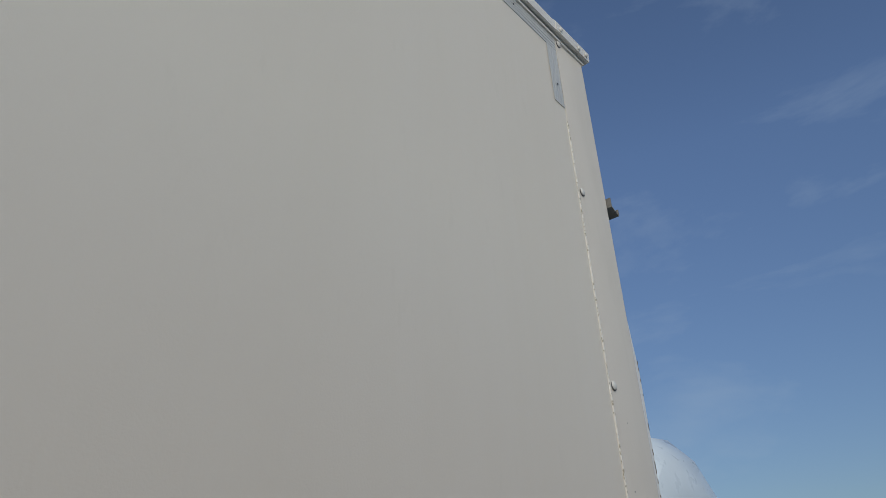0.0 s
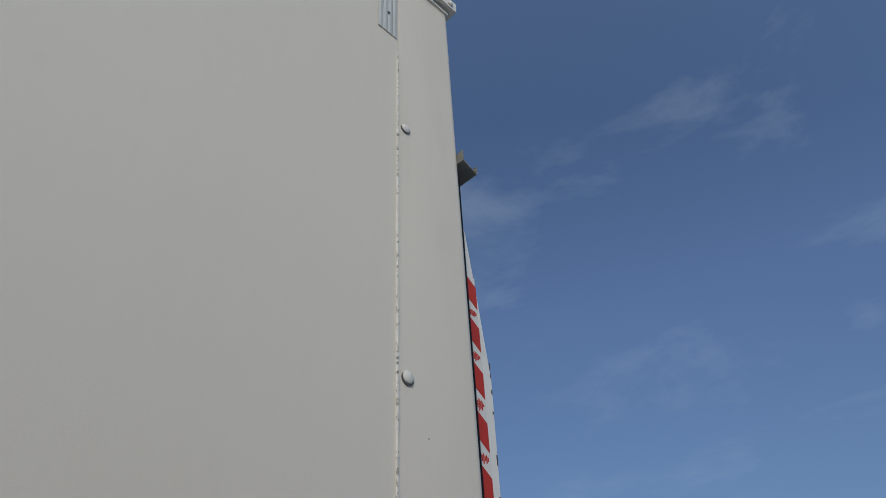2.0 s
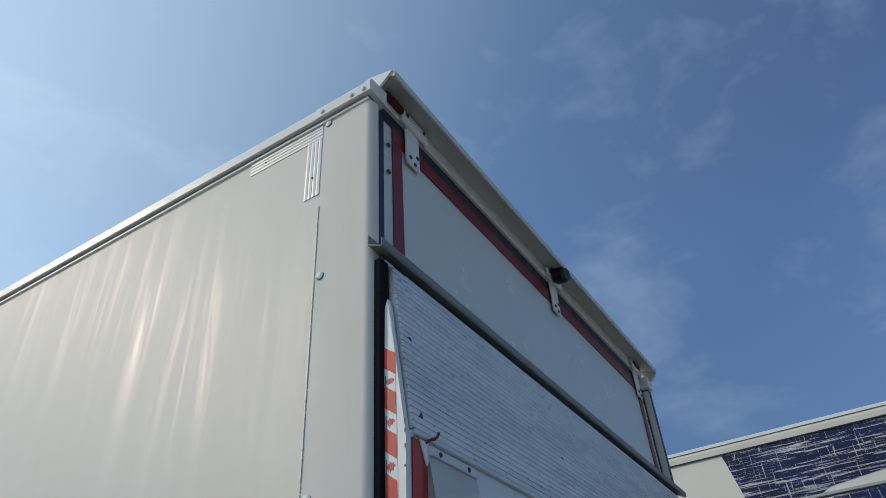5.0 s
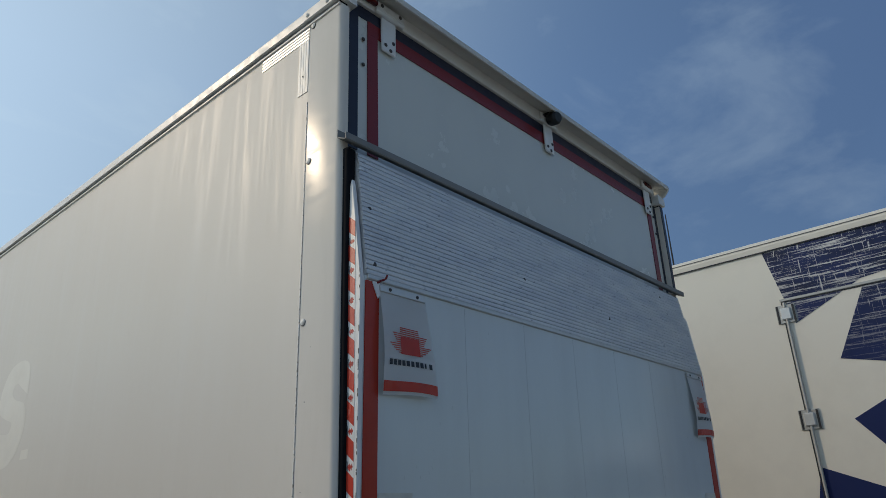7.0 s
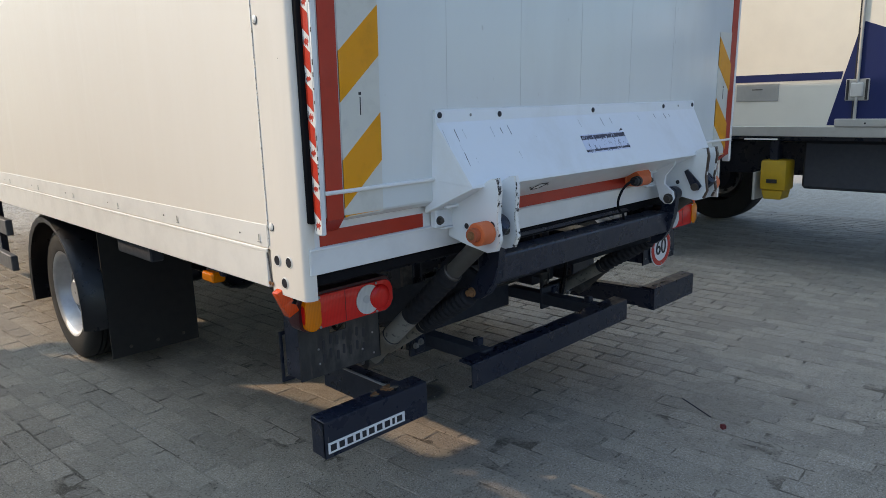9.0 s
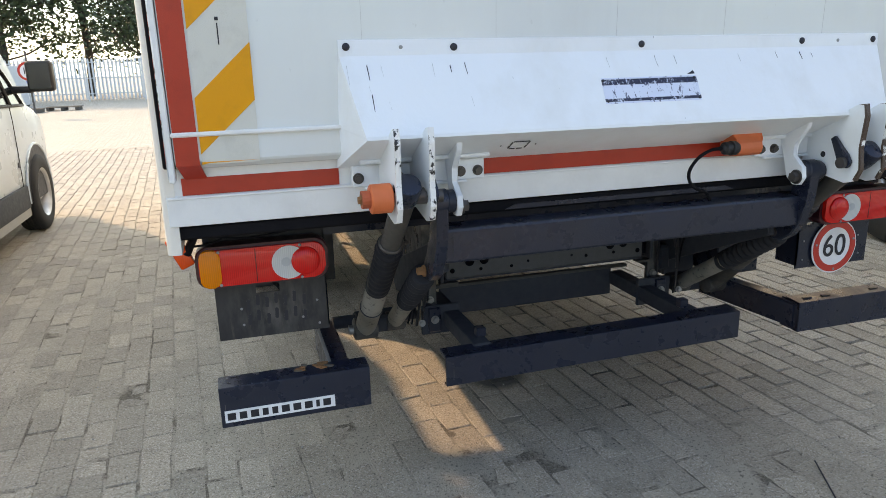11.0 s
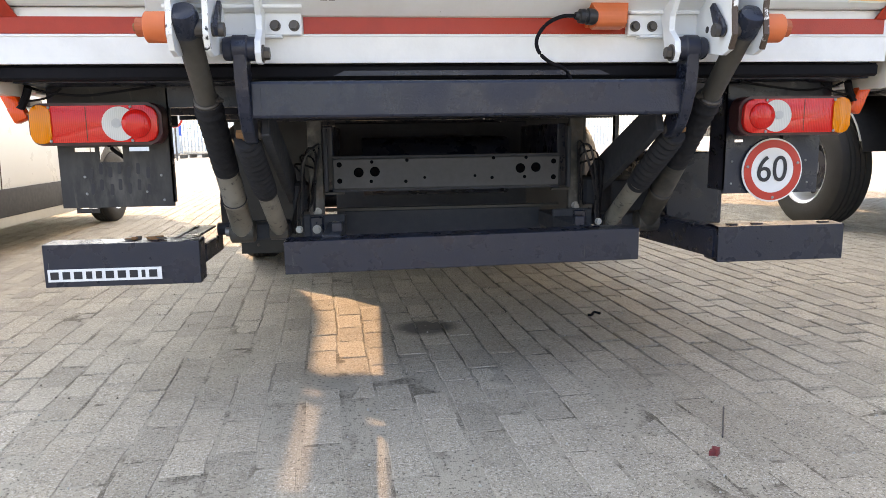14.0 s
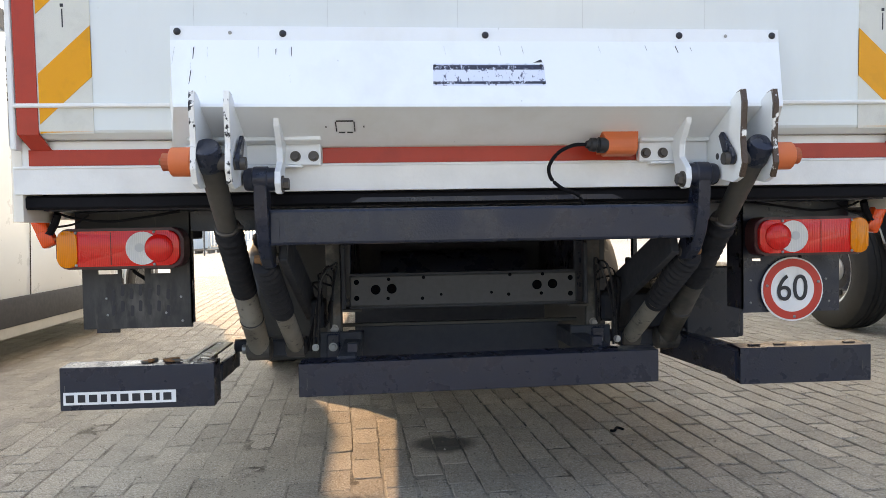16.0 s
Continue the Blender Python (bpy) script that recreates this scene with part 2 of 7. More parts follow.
def make_tape(name, color, scale=420):
    # retro-reflective tape with a fine honeycomb
    k = Nodes(name, color, 0.36, coat=0.12, spec=0.35)
    vo = k.node("ShaderNodeTexVoronoi", Scale=scale)
    k.link(k.where(), vo.inputs["Vector"])
    k.bump(vo.outputs["Distance"], 0.0006, 0.4)
    k.tint(k.noise(14, detail=6, lo=0.5, hi=0.8), tuple(c * 0.5 for c in color), 0.4)
    return k.m


def make_lens(name, color, rough=0.08):
    k = Nodes(name, color, rough, coat=0.15, spec=0.35)
    wv = k.node("ShaderNodeTexWave", Scale=60.0)
    k.link(k.where(), wv.inputs["Vector"])
    k.bump(wv.outputs["Fac"], 0.0008, 0.3)
    k.tint(wv.outputs["Fac"], tuple(c * 0.45 for c in color), 0.22)
    return k.m


def stone_colours(k):
    k.tint(k.noise(1.1, detail=5, lo=0.4, hi=0.65), (0.42, 0.355, 0.285), 0.6)
    k.tint(k.noise(0.35, detail=4, lo=0.45, hi=0.65), (0.365, 0.33, 0.285), 0.6)
    k.tint(k.noise(9, detail=6, lo=0.5, hi=0.75), (0.18, 0.155, 0.125), 0.45)
    k.tint(k.noise(130, detail=3, rough=0.7, lo=0.54, hi=0.62), (0.7, 0.66, 0.6), 0.6)
    k.tint(k.noise(105, detail=3, rough=0.7, lo=0.55, hi=0.63, offset=(3, 1, 0)), (0.1, 0.088, 0.075), 0.7)
    k.tint(k.noise(45, detail=5, rough=0.7, lo=0.5, hi=0.7, offset=(7, 2, 0)), (0.2, 0.17, 0.135), 0.4)
    # coarse grains worn open
    k.tint(k.noise(270, detail=2, rough=0.6, lo=0.62, hi=0.66, offset=(5, 9, 0)), (0.05, 0.044, 0.038), 0.8)
    k.tint(k.noise(240, detail=2, rough=0.6, lo=0.64, hi=0.68, offset=(1, 4, 0)), (0.8, 0.77, 0.72), 0.7)
    # pale scuffs
    k.tint(k.noise(4.5, (0.8, 3.0, 1), detail=6, rough=0.7, lo=0.7, hi=0.73), (0.62, 0.6, 0.55), 0.5)
    return k


def make_paver(joined):
    k = Nodes("paver_concrete" if joined else "single_paver", (0.435, 0.37, 0.304), 0.85)
    stone_colours(k)
    # an oil spot dried into the stones
    d = k.nt.nodes.new("ShaderNodeVectorMath")
    d.operation = "DISTANCE"
    k.link(k.where((1, 1.15, 1)), d.inputs[0])
    d.inputs[1].default_value = (-0.06, 0.985, 0)
    near = k.node("ShaderNodeMapRange")
    near.inputs["From Min"].default_value = 0.15
    near.inputs["From Max"].default_value = 0.09
    k.link(d.outputs["Value"], near.inputs["Value"])
    k.tint(k.times(near.outputs["Result"], k.noise(9, detail=5, lo=0.28, hi=0.36)), (0.055, 0.05, 0.046), 0.9)
    k.vary(0.83, 1.1, island=joined)
    k.bump(k.noise(260, detail=3, lo=0.25, hi=0.75), 0.003, 1.0)
    k.bump(k.noise(28, detail=4, lo=0.3, hi=0.7), 0.002, 0.6)
    return k.m


def make_ground():
    # sand-filled bed under the stones; past the modelled stones the same bond as a pattern
    k = Nodes("ground_paving", (0.25, 0.21, 0.16), 0.9)
    br = k.node("ShaderNodeTexBrick", Scale=1.0, Mortar_Size=0.004, Brick_Width=0.203, Row_Height=0.108)
    br.inputs["Color1"].default_value = (0.47, 0.425, 0.365, 1)
    br.inputs["Color2"].default_value = (0.41, 0.37, 0.315, 1)
    br.inputs["Mortar"].default_value = (0.2, 0.17, 0.13, 1)
    mp = k.node("ShaderNodeMapping")
    mp.inputs["Rotation"].default_value = (0, 0, radians(86.2))
    k.link(k.geo.outputs["Position"], mp.inputs["Vector"])
    k.link(mp.outputs[0], br.inputs["Vector"])
    k.col = br.outputs["Color"]
    stone_colours(k)
    k.bump(k.noise(120, detail=4), 0.002, 0.6)
    return k.m


def make_sand():
    k = Nodes("joint_sand", (0.4, 0.352, 0.295), 0.95)
    k.tint(k.noise(5, detail=6, lo=0.4, hi=0.65), (0.3, 0.265, 0.215), 0.6)
    # washed-out runs of joint, dark and damp
    k.tint(k.noise(3.4, (1.6, 1.0, 1), detail=7, rough=0.7, lo=0.51, hi=0.6), (0.09, 0.07, 0.055), 0.85)
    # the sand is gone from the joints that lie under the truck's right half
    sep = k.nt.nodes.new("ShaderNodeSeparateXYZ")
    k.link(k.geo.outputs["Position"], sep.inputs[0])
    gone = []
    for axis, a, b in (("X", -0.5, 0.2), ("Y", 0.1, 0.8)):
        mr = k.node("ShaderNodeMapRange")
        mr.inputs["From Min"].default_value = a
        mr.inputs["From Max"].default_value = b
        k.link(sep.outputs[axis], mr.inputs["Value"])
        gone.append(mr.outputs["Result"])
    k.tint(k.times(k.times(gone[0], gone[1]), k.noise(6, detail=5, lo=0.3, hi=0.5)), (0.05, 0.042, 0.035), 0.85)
    k.tint(k.noise(190, detail=3, rough=0.7, lo=0.52, hi=0.62), (0.5, 0.46, 0.4), 0.5)
    k.tint(k.noise(85, detail=3, rough=0.7, lo=0.57, hi=0.63, offset=(3, 1, 0)), (0.05, 0.042, 0.035), 0.8)
    k.bump(k.noise(260, detail=3, lo=0.25, hi=0.75), 0.003, 1.0)
    return k.m


def make_livery():
    # dark blue foil, torn and scratched
    k = Nodes("blue_foil", (0.005, 0.016, 0.085), 0.4, spec=0.3)
    hi = k.node("ShaderNodeMapRange")
    hi.inputs["From Min"].default_value = 2.5
    hi.inputs["From Max"].default_value = 3.5
    sep = k.nt.nodes.new("ShaderNodeSeparateXYZ")
    k.link(k.geo.outputs["Position"], sep.inputs[0])
    k.link(sep.outputs["Z"], hi.inputs["Value"])
    lines = k.noise(34, (1, 0.07, 1.9), detail=9, rough=0.75, distort=0.6, lo=0.545, hi=0.565)
    k.tint(k.times(k.noise(3, (1, 0.5, 1), detail=5, lo=0.4, hi=0.6), hi.outputs["Result"]), (0.002, 0.004, 0.016), 0.8)
    k.tint(k.times(lines, hi.outputs["Result"]), (0.62, 0.62, 0.6), 0.95)
    drops = k.noise(38, (1, 1.5, 0.1), detail=8, rough=0.7, distort=0.4, lo=0.6, hi=0.62)
    k.tint(k.times(drops, hi.outputs["Result"]), (0.62, 0.62, 0.6), 0.9)
    k.tint(k.noise(30, (1, 0.35, 1.2), detail=5, lo=0.72, hi=0.75), (0.5, 0.52, 0.55), 0.8)
    k.roughen(k.noise(12), 0.5)
    return k.m


def make_smudged_plate():
    # black plate, rubbed and dusty in its middle, drips running down
    k = Nodes("dusty_plate", (0.022, 0.022, 0.024), 0.45, spec=0.4)
    d = k.nt.nodes.new("ShaderNodeVectorMath")
    d.operation = "DISTANCE"
    k.link(k.where((1, 1, 1.4)), d.inputs[0])
    d.inputs[1].default_value = (-1.0, 0.197, 0.931)
    mid = k.node("ShaderNodeMapRange")
    mid.inputs["From Min"].default_value = 0.19
    mid.inputs["From Max"].default_value = 0.03
    k.link(d.outputs["Value"], mid.inputs["Value"])
    k.tint(k.times(k.noise(34, (1, 1, 0.35), detail=6, lo=0.38, hi=0.62), mid.outputs["Result"]), (0.1, 0.094, 0.086), 0.8)
    k.tint(k.noise(60, (1, 1, 0.15), detail=4, lo=0.6, hi=0.75), (0.12, 0.1, 0.085), 0.5)
    k.roughen(k.noise(20, lo=0.35, hi=0.7), 0.6)
    k.bump(k.noise(170, detail=3, lo=0.3, hi=0.7), 0.0004, 0.5)
    return k.m


def make_leaf():
    k = Nodes("leaf_green", (0.045, 0.07, 0.025), 0.6)
    k.vary(0.5, 1.5, island=True)
    return k.m


def make_scratched_label():
    # nameplate worn down to illegible dark remains on pale metal
    k = Nodes("worn_plate", (0.62, 0.68, 0.8), 0.4)
    # the print survives along the upper and lower edge and in a few ragged runs
    sep = k.nt.nodes.new("ShaderNodeSeparateXYZ")
    k.link(k.geo.outputs["Position"], sep.inputs[0])
    for a, b, c, d in ((1.277, 1.279, 1.293, 1.2915), (1.2445, 1.2435, 1.236, 1.237)):
        band = []
        for lo, hi in ((a, b), (c, d)):
            edge = k.node("ShaderNodeMapRange")
            edge.inputs["From Min"].default_value = lo
            edge.inputs["From Max"].default_value = hi
            k.link(sep.outputs["Z"], edge.inputs["Value"])
            band.append(edge.outputs["Result"])
        ragged = k.times(band[0], k.noise(110, (1, 1, 0.3), detail=6, rough=0.7, lo=0.36, hi=0.46))
        k.tint(k.times(ragged, band[1]), (0.012, 0.016, 0.04), 1.0)
    k.tint(k.noise(70, (1.2, 1, 0.3), detail=6, rough=0.7, lo=0.565, hi=0.59), (0.03, 0.04, 0.09), 0.9)
    k.bump(k.noise(120, detail=3), 0.0004, 0.4)
    return k.m


M = dict(
    hole=Nodes("open_hole", (0.002, 0.002, 0.003), 0.9, spec=0.05).m,
    side=make_side_paint(), post=make_post_paint(), platform=make_platform_paint(), cover=make_cover_paint(),
    chipped=make_chipped("chipped_edge", (0.015, 0.015, 0.018)), rusty=make_chipped("rusty_edge", (0.075, 0.042, 0.028), 40, 0.36),
    ribbed=make_ribbed(), black=make_black_steel(), tube=make_dirty_steel(), pale_tube=make_pale_tube(), galv=make_galvanised(),
    tyre=make_rubber(), seal=make_rubber("rubber_seal", (0.007, 0.007, 0.009), 0.12), bellows=make_rubber("bellows_rubber", (0.014, 0.015, 0.019), 0.3),
    red=make_tape("red_tape", (0.5, 0.034, 0.014)), red_dark=make_tape("dark_red_tape", (0.24, 0.016, 0.016)), tape_red=make_tape("warning_red", (0.58, 0.034, 0.014)),
    tape_white=make_tape("warning_white", (0.75, 0.75, 0.73)), amber=make_tape("amber_tape", (0.85, 0.31, 0.002)), pale=make_tape("pale_tape", (0.62, 0.61, 0.55)),
    plate=make_smudged_plate(), beam=plain("dusty_beam", (0.065, 0.07, 0.078), 0.55, 0.2, grime=0.6, scale=25), cladding=plain("sill_plastic", (0.035, 0.039, 0.046), 0.7, grime=0.4, scale=12),
    gloss=plain("glossy_black_plastic", (0.011, 0.012, 0.016), 0.26), navy=plain("navy_tape", (0.012, 0.014, 0.03), 0.35), white=plain("white_plastic", (0.78, 0.78, 0.76), 0.4),
    flap=make_flap_paint(), dusty=plain("dusty_black", (0.05, 0.048, 0.046), 0.55, 0.1, grime=0.5, scale=20),
    strip=plain("strip_aluminium", (0.66, 0.65, 0.61), 0.28, 0.25),
    alu=plain("aluminium_trim", (0.62, 0.62, 0.6), 0.32, 0.5), trim=plain("painted_trim", (0.78, 0.76, 0.71), 0.32),
    gutter=plain("gutter_grey", (0.22, 0.215, 0.2), 0.45), visor=plain("visor_paint", (0.64, 0.62, 0.57), 0.4), dark=plain("dark_plastic", (0.012, 0.0125, 0.0145), 0.45), under=plain("underbody_black", (0.026, 0.031, 0.042), 0.7, grime=0.4, scale=14), joint=plain("panel_joint_grey", (0.42, 0.43, 0.43), 0.4),
    grey=plain("grey_plastic", (0.1, 0.1, 0.105), 0.55), orange=plain("orange_plastic", (0.74, 0.15, 0.05), 0.45, grime=0.3), orange_dark=plain("stained_orange", (0.5, 0.1, 0.04), 0.6, grime=0.6, scale=40),
    rod_steel=plain("dusty_rod_steel", (0.085, 0.078, 0.07), 0.55, 0.25, grime=0.7, scale=16), bolt=plain("bolt_steel", (0.1, 0.09, 0.085), 0.45, 0.7), zinc=plain("zinc_bolt", (0.33, 0.33, 0.32), 0.4, 0.8), rust=plain("rusty_steel", (0.27, 0.12, 0.05), 0.85, grime=0.6, scale=60),
    lens_red=make_lens("red_lens", (0.82, 0.016, 0.012)), lens_amber=make_lens("amber_lens", (0.88, 0.21, 0.002)), lens_clear=make_lens("clear_lens", (0.6, 0.6, 0.58)),
    lens_orange=make_lens("orange_lens", (0.88, 0.075, 0.01)), lens_dark=make_lens("dark_red_lens", (0.1, 0.012, 0.01)), lens_rim=plain("dark_red_housing", (0.06, 0.008, 0.012), 0.3), rim=plain("silver_rim", (0.56, 0.57, 0.59), 0.3, 0.7, grime=0.45, scale=18), disc_white=plain("sign_white", (0.8, 0.8, 0.8), 0.35, grime=0.1),
    disc_red=plain("sign_red", (0.66, 0.035, 0.02), 0.35, grime=0.1), ink=plain("sign_black", (0.012, 0.013, 0.02), 0.4), flag=plain("flag_cloth", (0.86, 0.86, 0.85), 0.3, grime=0.1),
    cream=plain("cream_paint", (0.74, 0.7, 0.61), 0.35, grime=0.2, scale=2.5), foil=make_livery(), sill=plain("worn_aluminium", (0.42, 0.42, 0.4), 0.45, 0.5),
    van=plain("van_paint", (0.6, 0.69, 0.75), 0.25, coat=0.3, grime=0.15, scale=2), glass=plain("tinted_glass", (0.02, 0.024, 0.026), 0.04, coat=0.5, grime=0.0),
    yellow=plain("yellow_plastic", (0.45, 0.27, 0.012), 0.5, grime=0.5), paver=make_paver(True), paver_single=make_paver(False), ground=make_ground(), leaf=make_leaf(), bark=plain("bark", (0.06, 0.05, 0.04), 0.9),
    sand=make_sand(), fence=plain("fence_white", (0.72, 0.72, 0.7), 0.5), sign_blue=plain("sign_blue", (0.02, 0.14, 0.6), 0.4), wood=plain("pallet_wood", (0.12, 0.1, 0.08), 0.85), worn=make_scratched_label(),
    ghost=plain("cleaner_paint", (0.81, 0.76, 0.67), 0.42, grime=0.2, scale=4), sealant=make_chipped("crumbling_sealant", (0.42, 0.39, 0.33), 160, 0.55), red_bit=plain("red_scrap", (0.22, 0.03, 0.035), 0.6, grime=0.7, scale=60),
)

# ---- building helpers ----
def part(name, bm, material, parent, label="", smooth=False, kind=""):
    """One mesh under a thing or under a part. All meshes are written in the place's own metres."""
    me = bpy.data.meshes.new(name)
    bmesh.ops.recalc_face_normals(bm, faces=bm.faces)
    bm.to_mesh(me)
    bm.free()
    me.materials.append(M[material])
    if smooth:
        me.shade_smooth()
        me.set_sharp_from_angle(angle=radians(35))
    ob = new(name, me)
    if parent is not None:
        ob.parent = parent
        if parent.type == "EMPTY":
            ob.matrix_parent_inverse = Matrix.Translation(parent.location).inverted()
    return tagged(ob, label, kind=kind)


def thing(name, label, category, at=(0, 0, 0), group=""):
    ob = new(name)
    ob.empty_display_size = 0.1
    ob.location = at
    return tagged(ob, label, category, group)


def add(bm, verts, faces):
    vs = [bm.verts.new(v) for v in verts]
    for f in faces:
        bm.faces.new([vs[i] for i in f])
    return vs


def box(lo, hi, bevel=0.0, bm=None, seg=1):
    bm = bm or bmesh.new()
    x0, y0, z0 = lo
    x1, y1, z1 = hi
    vs = add(bm, [(x0, y0, z0), (x1, y0, z0), (x1, y1, z0), (x0, y1, z0), (x0, y0, z1), (x1, y0, z1), (x1, y1, z1), (x0, y1, z1)],
             [(3, 2, 1, 0), (4, 5, 6, 7), (0, 1, 5, 4), (1, 2, 6, 5), (2, 3, 7, 6), (3, 0, 4, 7)])
    if bevel:
        edges = {e for v in vs for e in v.link_edges}
        bmesh.ops.bevel(bm, geom=list(edges), offset=bevel, segments=seg, affect="EDGES", profile=0.5)
    return bm


def prism(points, axis, a, b, bevel=0.0, bm=None, seg=1):
    """A flat outline (the two other axes, in order) pushed from a to b along an axis."""
    bm = bm or bmesh.new()

    def at(p, d):
        return {"x": (d, p[0], p[1]), "y": (p[0], d, p[1]), "z": (p[0], p[1], d)}[axis]

    n = len(points)
    vs = add(bm, [at(p, a) for p in points] + [at(p, b) for p in points],
             [tuple(range(n)), tuple(range(2 * n - 1, n - 1, -1))] + [(i, (i + 1) % n, n + (i + 1) % n, n + i) for i in range(n)])
    if bevel:
        edges = {e for v in vs for e in v.link_edges}
        bmesh.ops.bevel(bm, geom=list(edges), offset=bevel, segments=seg, affect="EDGES", profile=0.5)
    return bm


def ring(p, way, r, n):
    way = Vector(way).normalized()
    side = way.orthogonal().normalized()
    up = way.cross(side)
    return [Vector(p) + r * (math.cos(6.28318531 * i / n) * side + math.sin(6.28318531 * i / n) * up) for i in range(n)]


def rod(p0, p1, r0, r1=None, n=16, bm=None):
    """A capped round bar, tapered if r1 is given."""
    bm = bm or bmesh.new()
    p0, p1 = Vector(p0), Vector(p1)
    r1 = r0 if r1 is None else r1
    add(bm, ring(p0, p1 - p0, r0, n) + ring(p1, p1 - p0, r1, n),
        [tuple(range(n - 1, -1, -1)), tuple(range(n, 2 * n))] + [(i, (i + 1) % n, n + (i + 1) % n, n + i) for i in range(n)])
    return bm


def turned(p0, p1, profile, n=24, bm=None, closed=True):
    """A body of revolution about p0-p1; profile: (share of the way, radius)."""
    bm = bm or bmesh.new()
    p0, p1 = Vector(p0), Vector(p1)
    rows = [ring(p0.lerp(p1, s), p1 - p0, max(r, 1e-4), n) for s, r in profile]
    verts = [v for row in rows for v in row]
    faces = [(a * n + i, a * n + (i + 1) % n, (a + 1) * n + (i + 1) % n, (a + 1) * n + i) for a in range(len(rows) - 1) for i in range(n)]
    if closed:
        faces += [tuple(range(n - 1, -1, -1)), tuple(range((len(rows) - 1) * n, len(rows) * n))]
    add(bm, verts, faces)
    return bm


def smooth_line(points, steps=6):
    """Catmull-Rom through the points."""
    p = [Vector(q) for q in points]
    p = [2 * p[0] - p[1]] + p + [2 * p[-1] - p[-2]]
    out = []
    for i in range(1, len(p) - 2):
        for k in range(steps):
            t = k / steps
            out.append(0.5 * (2 * p[i] + (p[i + 1] - p[i - 1]) * t + (2 * p[i - 1] - 5 * p[i] + 4 * p[i + 1] - p[i + 2]) * t * t
                              + (3 * p[i] - p[i - 1] - 3 * p[i + 1] + p[i + 2]) * t ** 3))
    return out + [p[-2]]


def hose(points, r, n=8, bm=None, steps=6):
    bm = bm or bmesh.new()
    line = smooth_line(points, steps)
    rows = []
    for i, p in enumerate(line):
        way = line[min(i + 1, len(line) - 1)] - line[max(i - 1, 0)]
        rows += ring(p, way if way.length > 1e-6 else Vector((0, 0, 1)), r, n)
    k = len(line)
    add(bm, rows, [(a * n + i, a * n + (i + 1) % n, (a + 1) * n + (i + 1) % n, (a + 1) * n + i) for a in range(k - 1) for i in range(n)]
        + [tuple(range(n - 1, -1, -1)), tuple(range((k - 1) * n, k * n))])
    return bm


def dome(p, way, r, h, n=14, bm=None):
    """A rivet or button head."""
    p, way = Vector(p), Vector(way).normalized()
    return turned(p, p + way * h, [(0, r), (0.35, r * 0.97), (0.7, r * 0.74), (0.92, r * 0.4), (1, r * 0.05)], n, bm)


def bolt(p, way, r, h, bm=None):
    """Hexagon head on a washer."""
    p, way = Vector(p), Vector(way).normalized()
    bm = rod(p, p + way * h * 0.25, r * 1.35, n=16, bm=bm)
    return rod(p + way * h * 0.25, p + way * h, r, r * 0.94, n=6, bm=bm)


def strip(points, axis, depth, thick=0.003, bm=None):
    """A thin flat piece laid on a surface, its outline in the two other axes."""
    return prism(points, axis, depth, depth + thick, bm=bm)


def pierced(x0, x1, z0, z1, y0, y1, holes):
    """An upright sheet with rectangular holes through it."""
    xs = sorted({x0, x1, *[h[0] for h in holes], *[h[1] for h in holes]})
    zs = sorted({z0, z1, *[h[2] for h in holes], *[h[3] for h in holes]})
    bm = bmesh.new()
    at = {(i, k, s): bm.verts.new((x, y, z)) for i, x in enumerate(xs) for k, z in enumerate(zs) for s, y in ((0, y0), (1, y1))}

    def full(i, k):
        if not (0 <= i < len(xs) - 1 and 0 <= k < len(zs) - 1):
            return False
        cx, cz = (xs[i] + xs[i + 1]) / 2, (zs[k] + zs[k + 1]) / 2
        return not any(h[0] < cx < h[1] and h[2] < cz < h[3] for h in holes)

    for i in range(len(xs) - 1):
        for k in range(len(zs) - 1):
            if full(i, k):
                for s in (0, 1):
                    bm.faces.new([at[i, k, s], at[i + 1, k, s], at[i + 1, k + 1, s], at[i, k + 1, s]])
                for di, dk, p, q in ((-1, 0, (i, k), (i, k + 1)), (1, 0, (i + 1, k), (i + 1, k + 1)), (0, -1, (i, k), (i + 1, k)), (0, 1, (i, k + 1), (i + 1, k + 1))):
                    if not full(i + di, k + dk):
                        bm.faces.new([at[(*p, 0)], at[(*q, 0)], at[(*q, 1)], at[(*p, 1)]])
    bmesh.ops.delete(bm, geom=[v for v in bm.verts if not v.link_faces], context="VERTS")
    return bm


def letters(text, size, parent, material, m, name="lettering", label=""):
    cu = bpy.data.curves.new(name, "FONT")
    cu.body, cu.size, cu.extrude, cu.align_x, cu.align_y = text, size, 0.0012, "CENTER", "CENTER"
    ob = bpy.data.objects.new(name, cu)
    me = bpy.data.meshes.new_from_object(ob)
    bpy.data.objects.remove(ob)
    me.transform(m)
    me.materials.clear()
    me.materials.append(M[material])
    o = new(name, me)
    o.parent = parent
    if parent.type == "EMPTY":
        o.matrix_parent_inverse = Matrix.Translation(parent.location).inverted()
    return tagged(o, label)


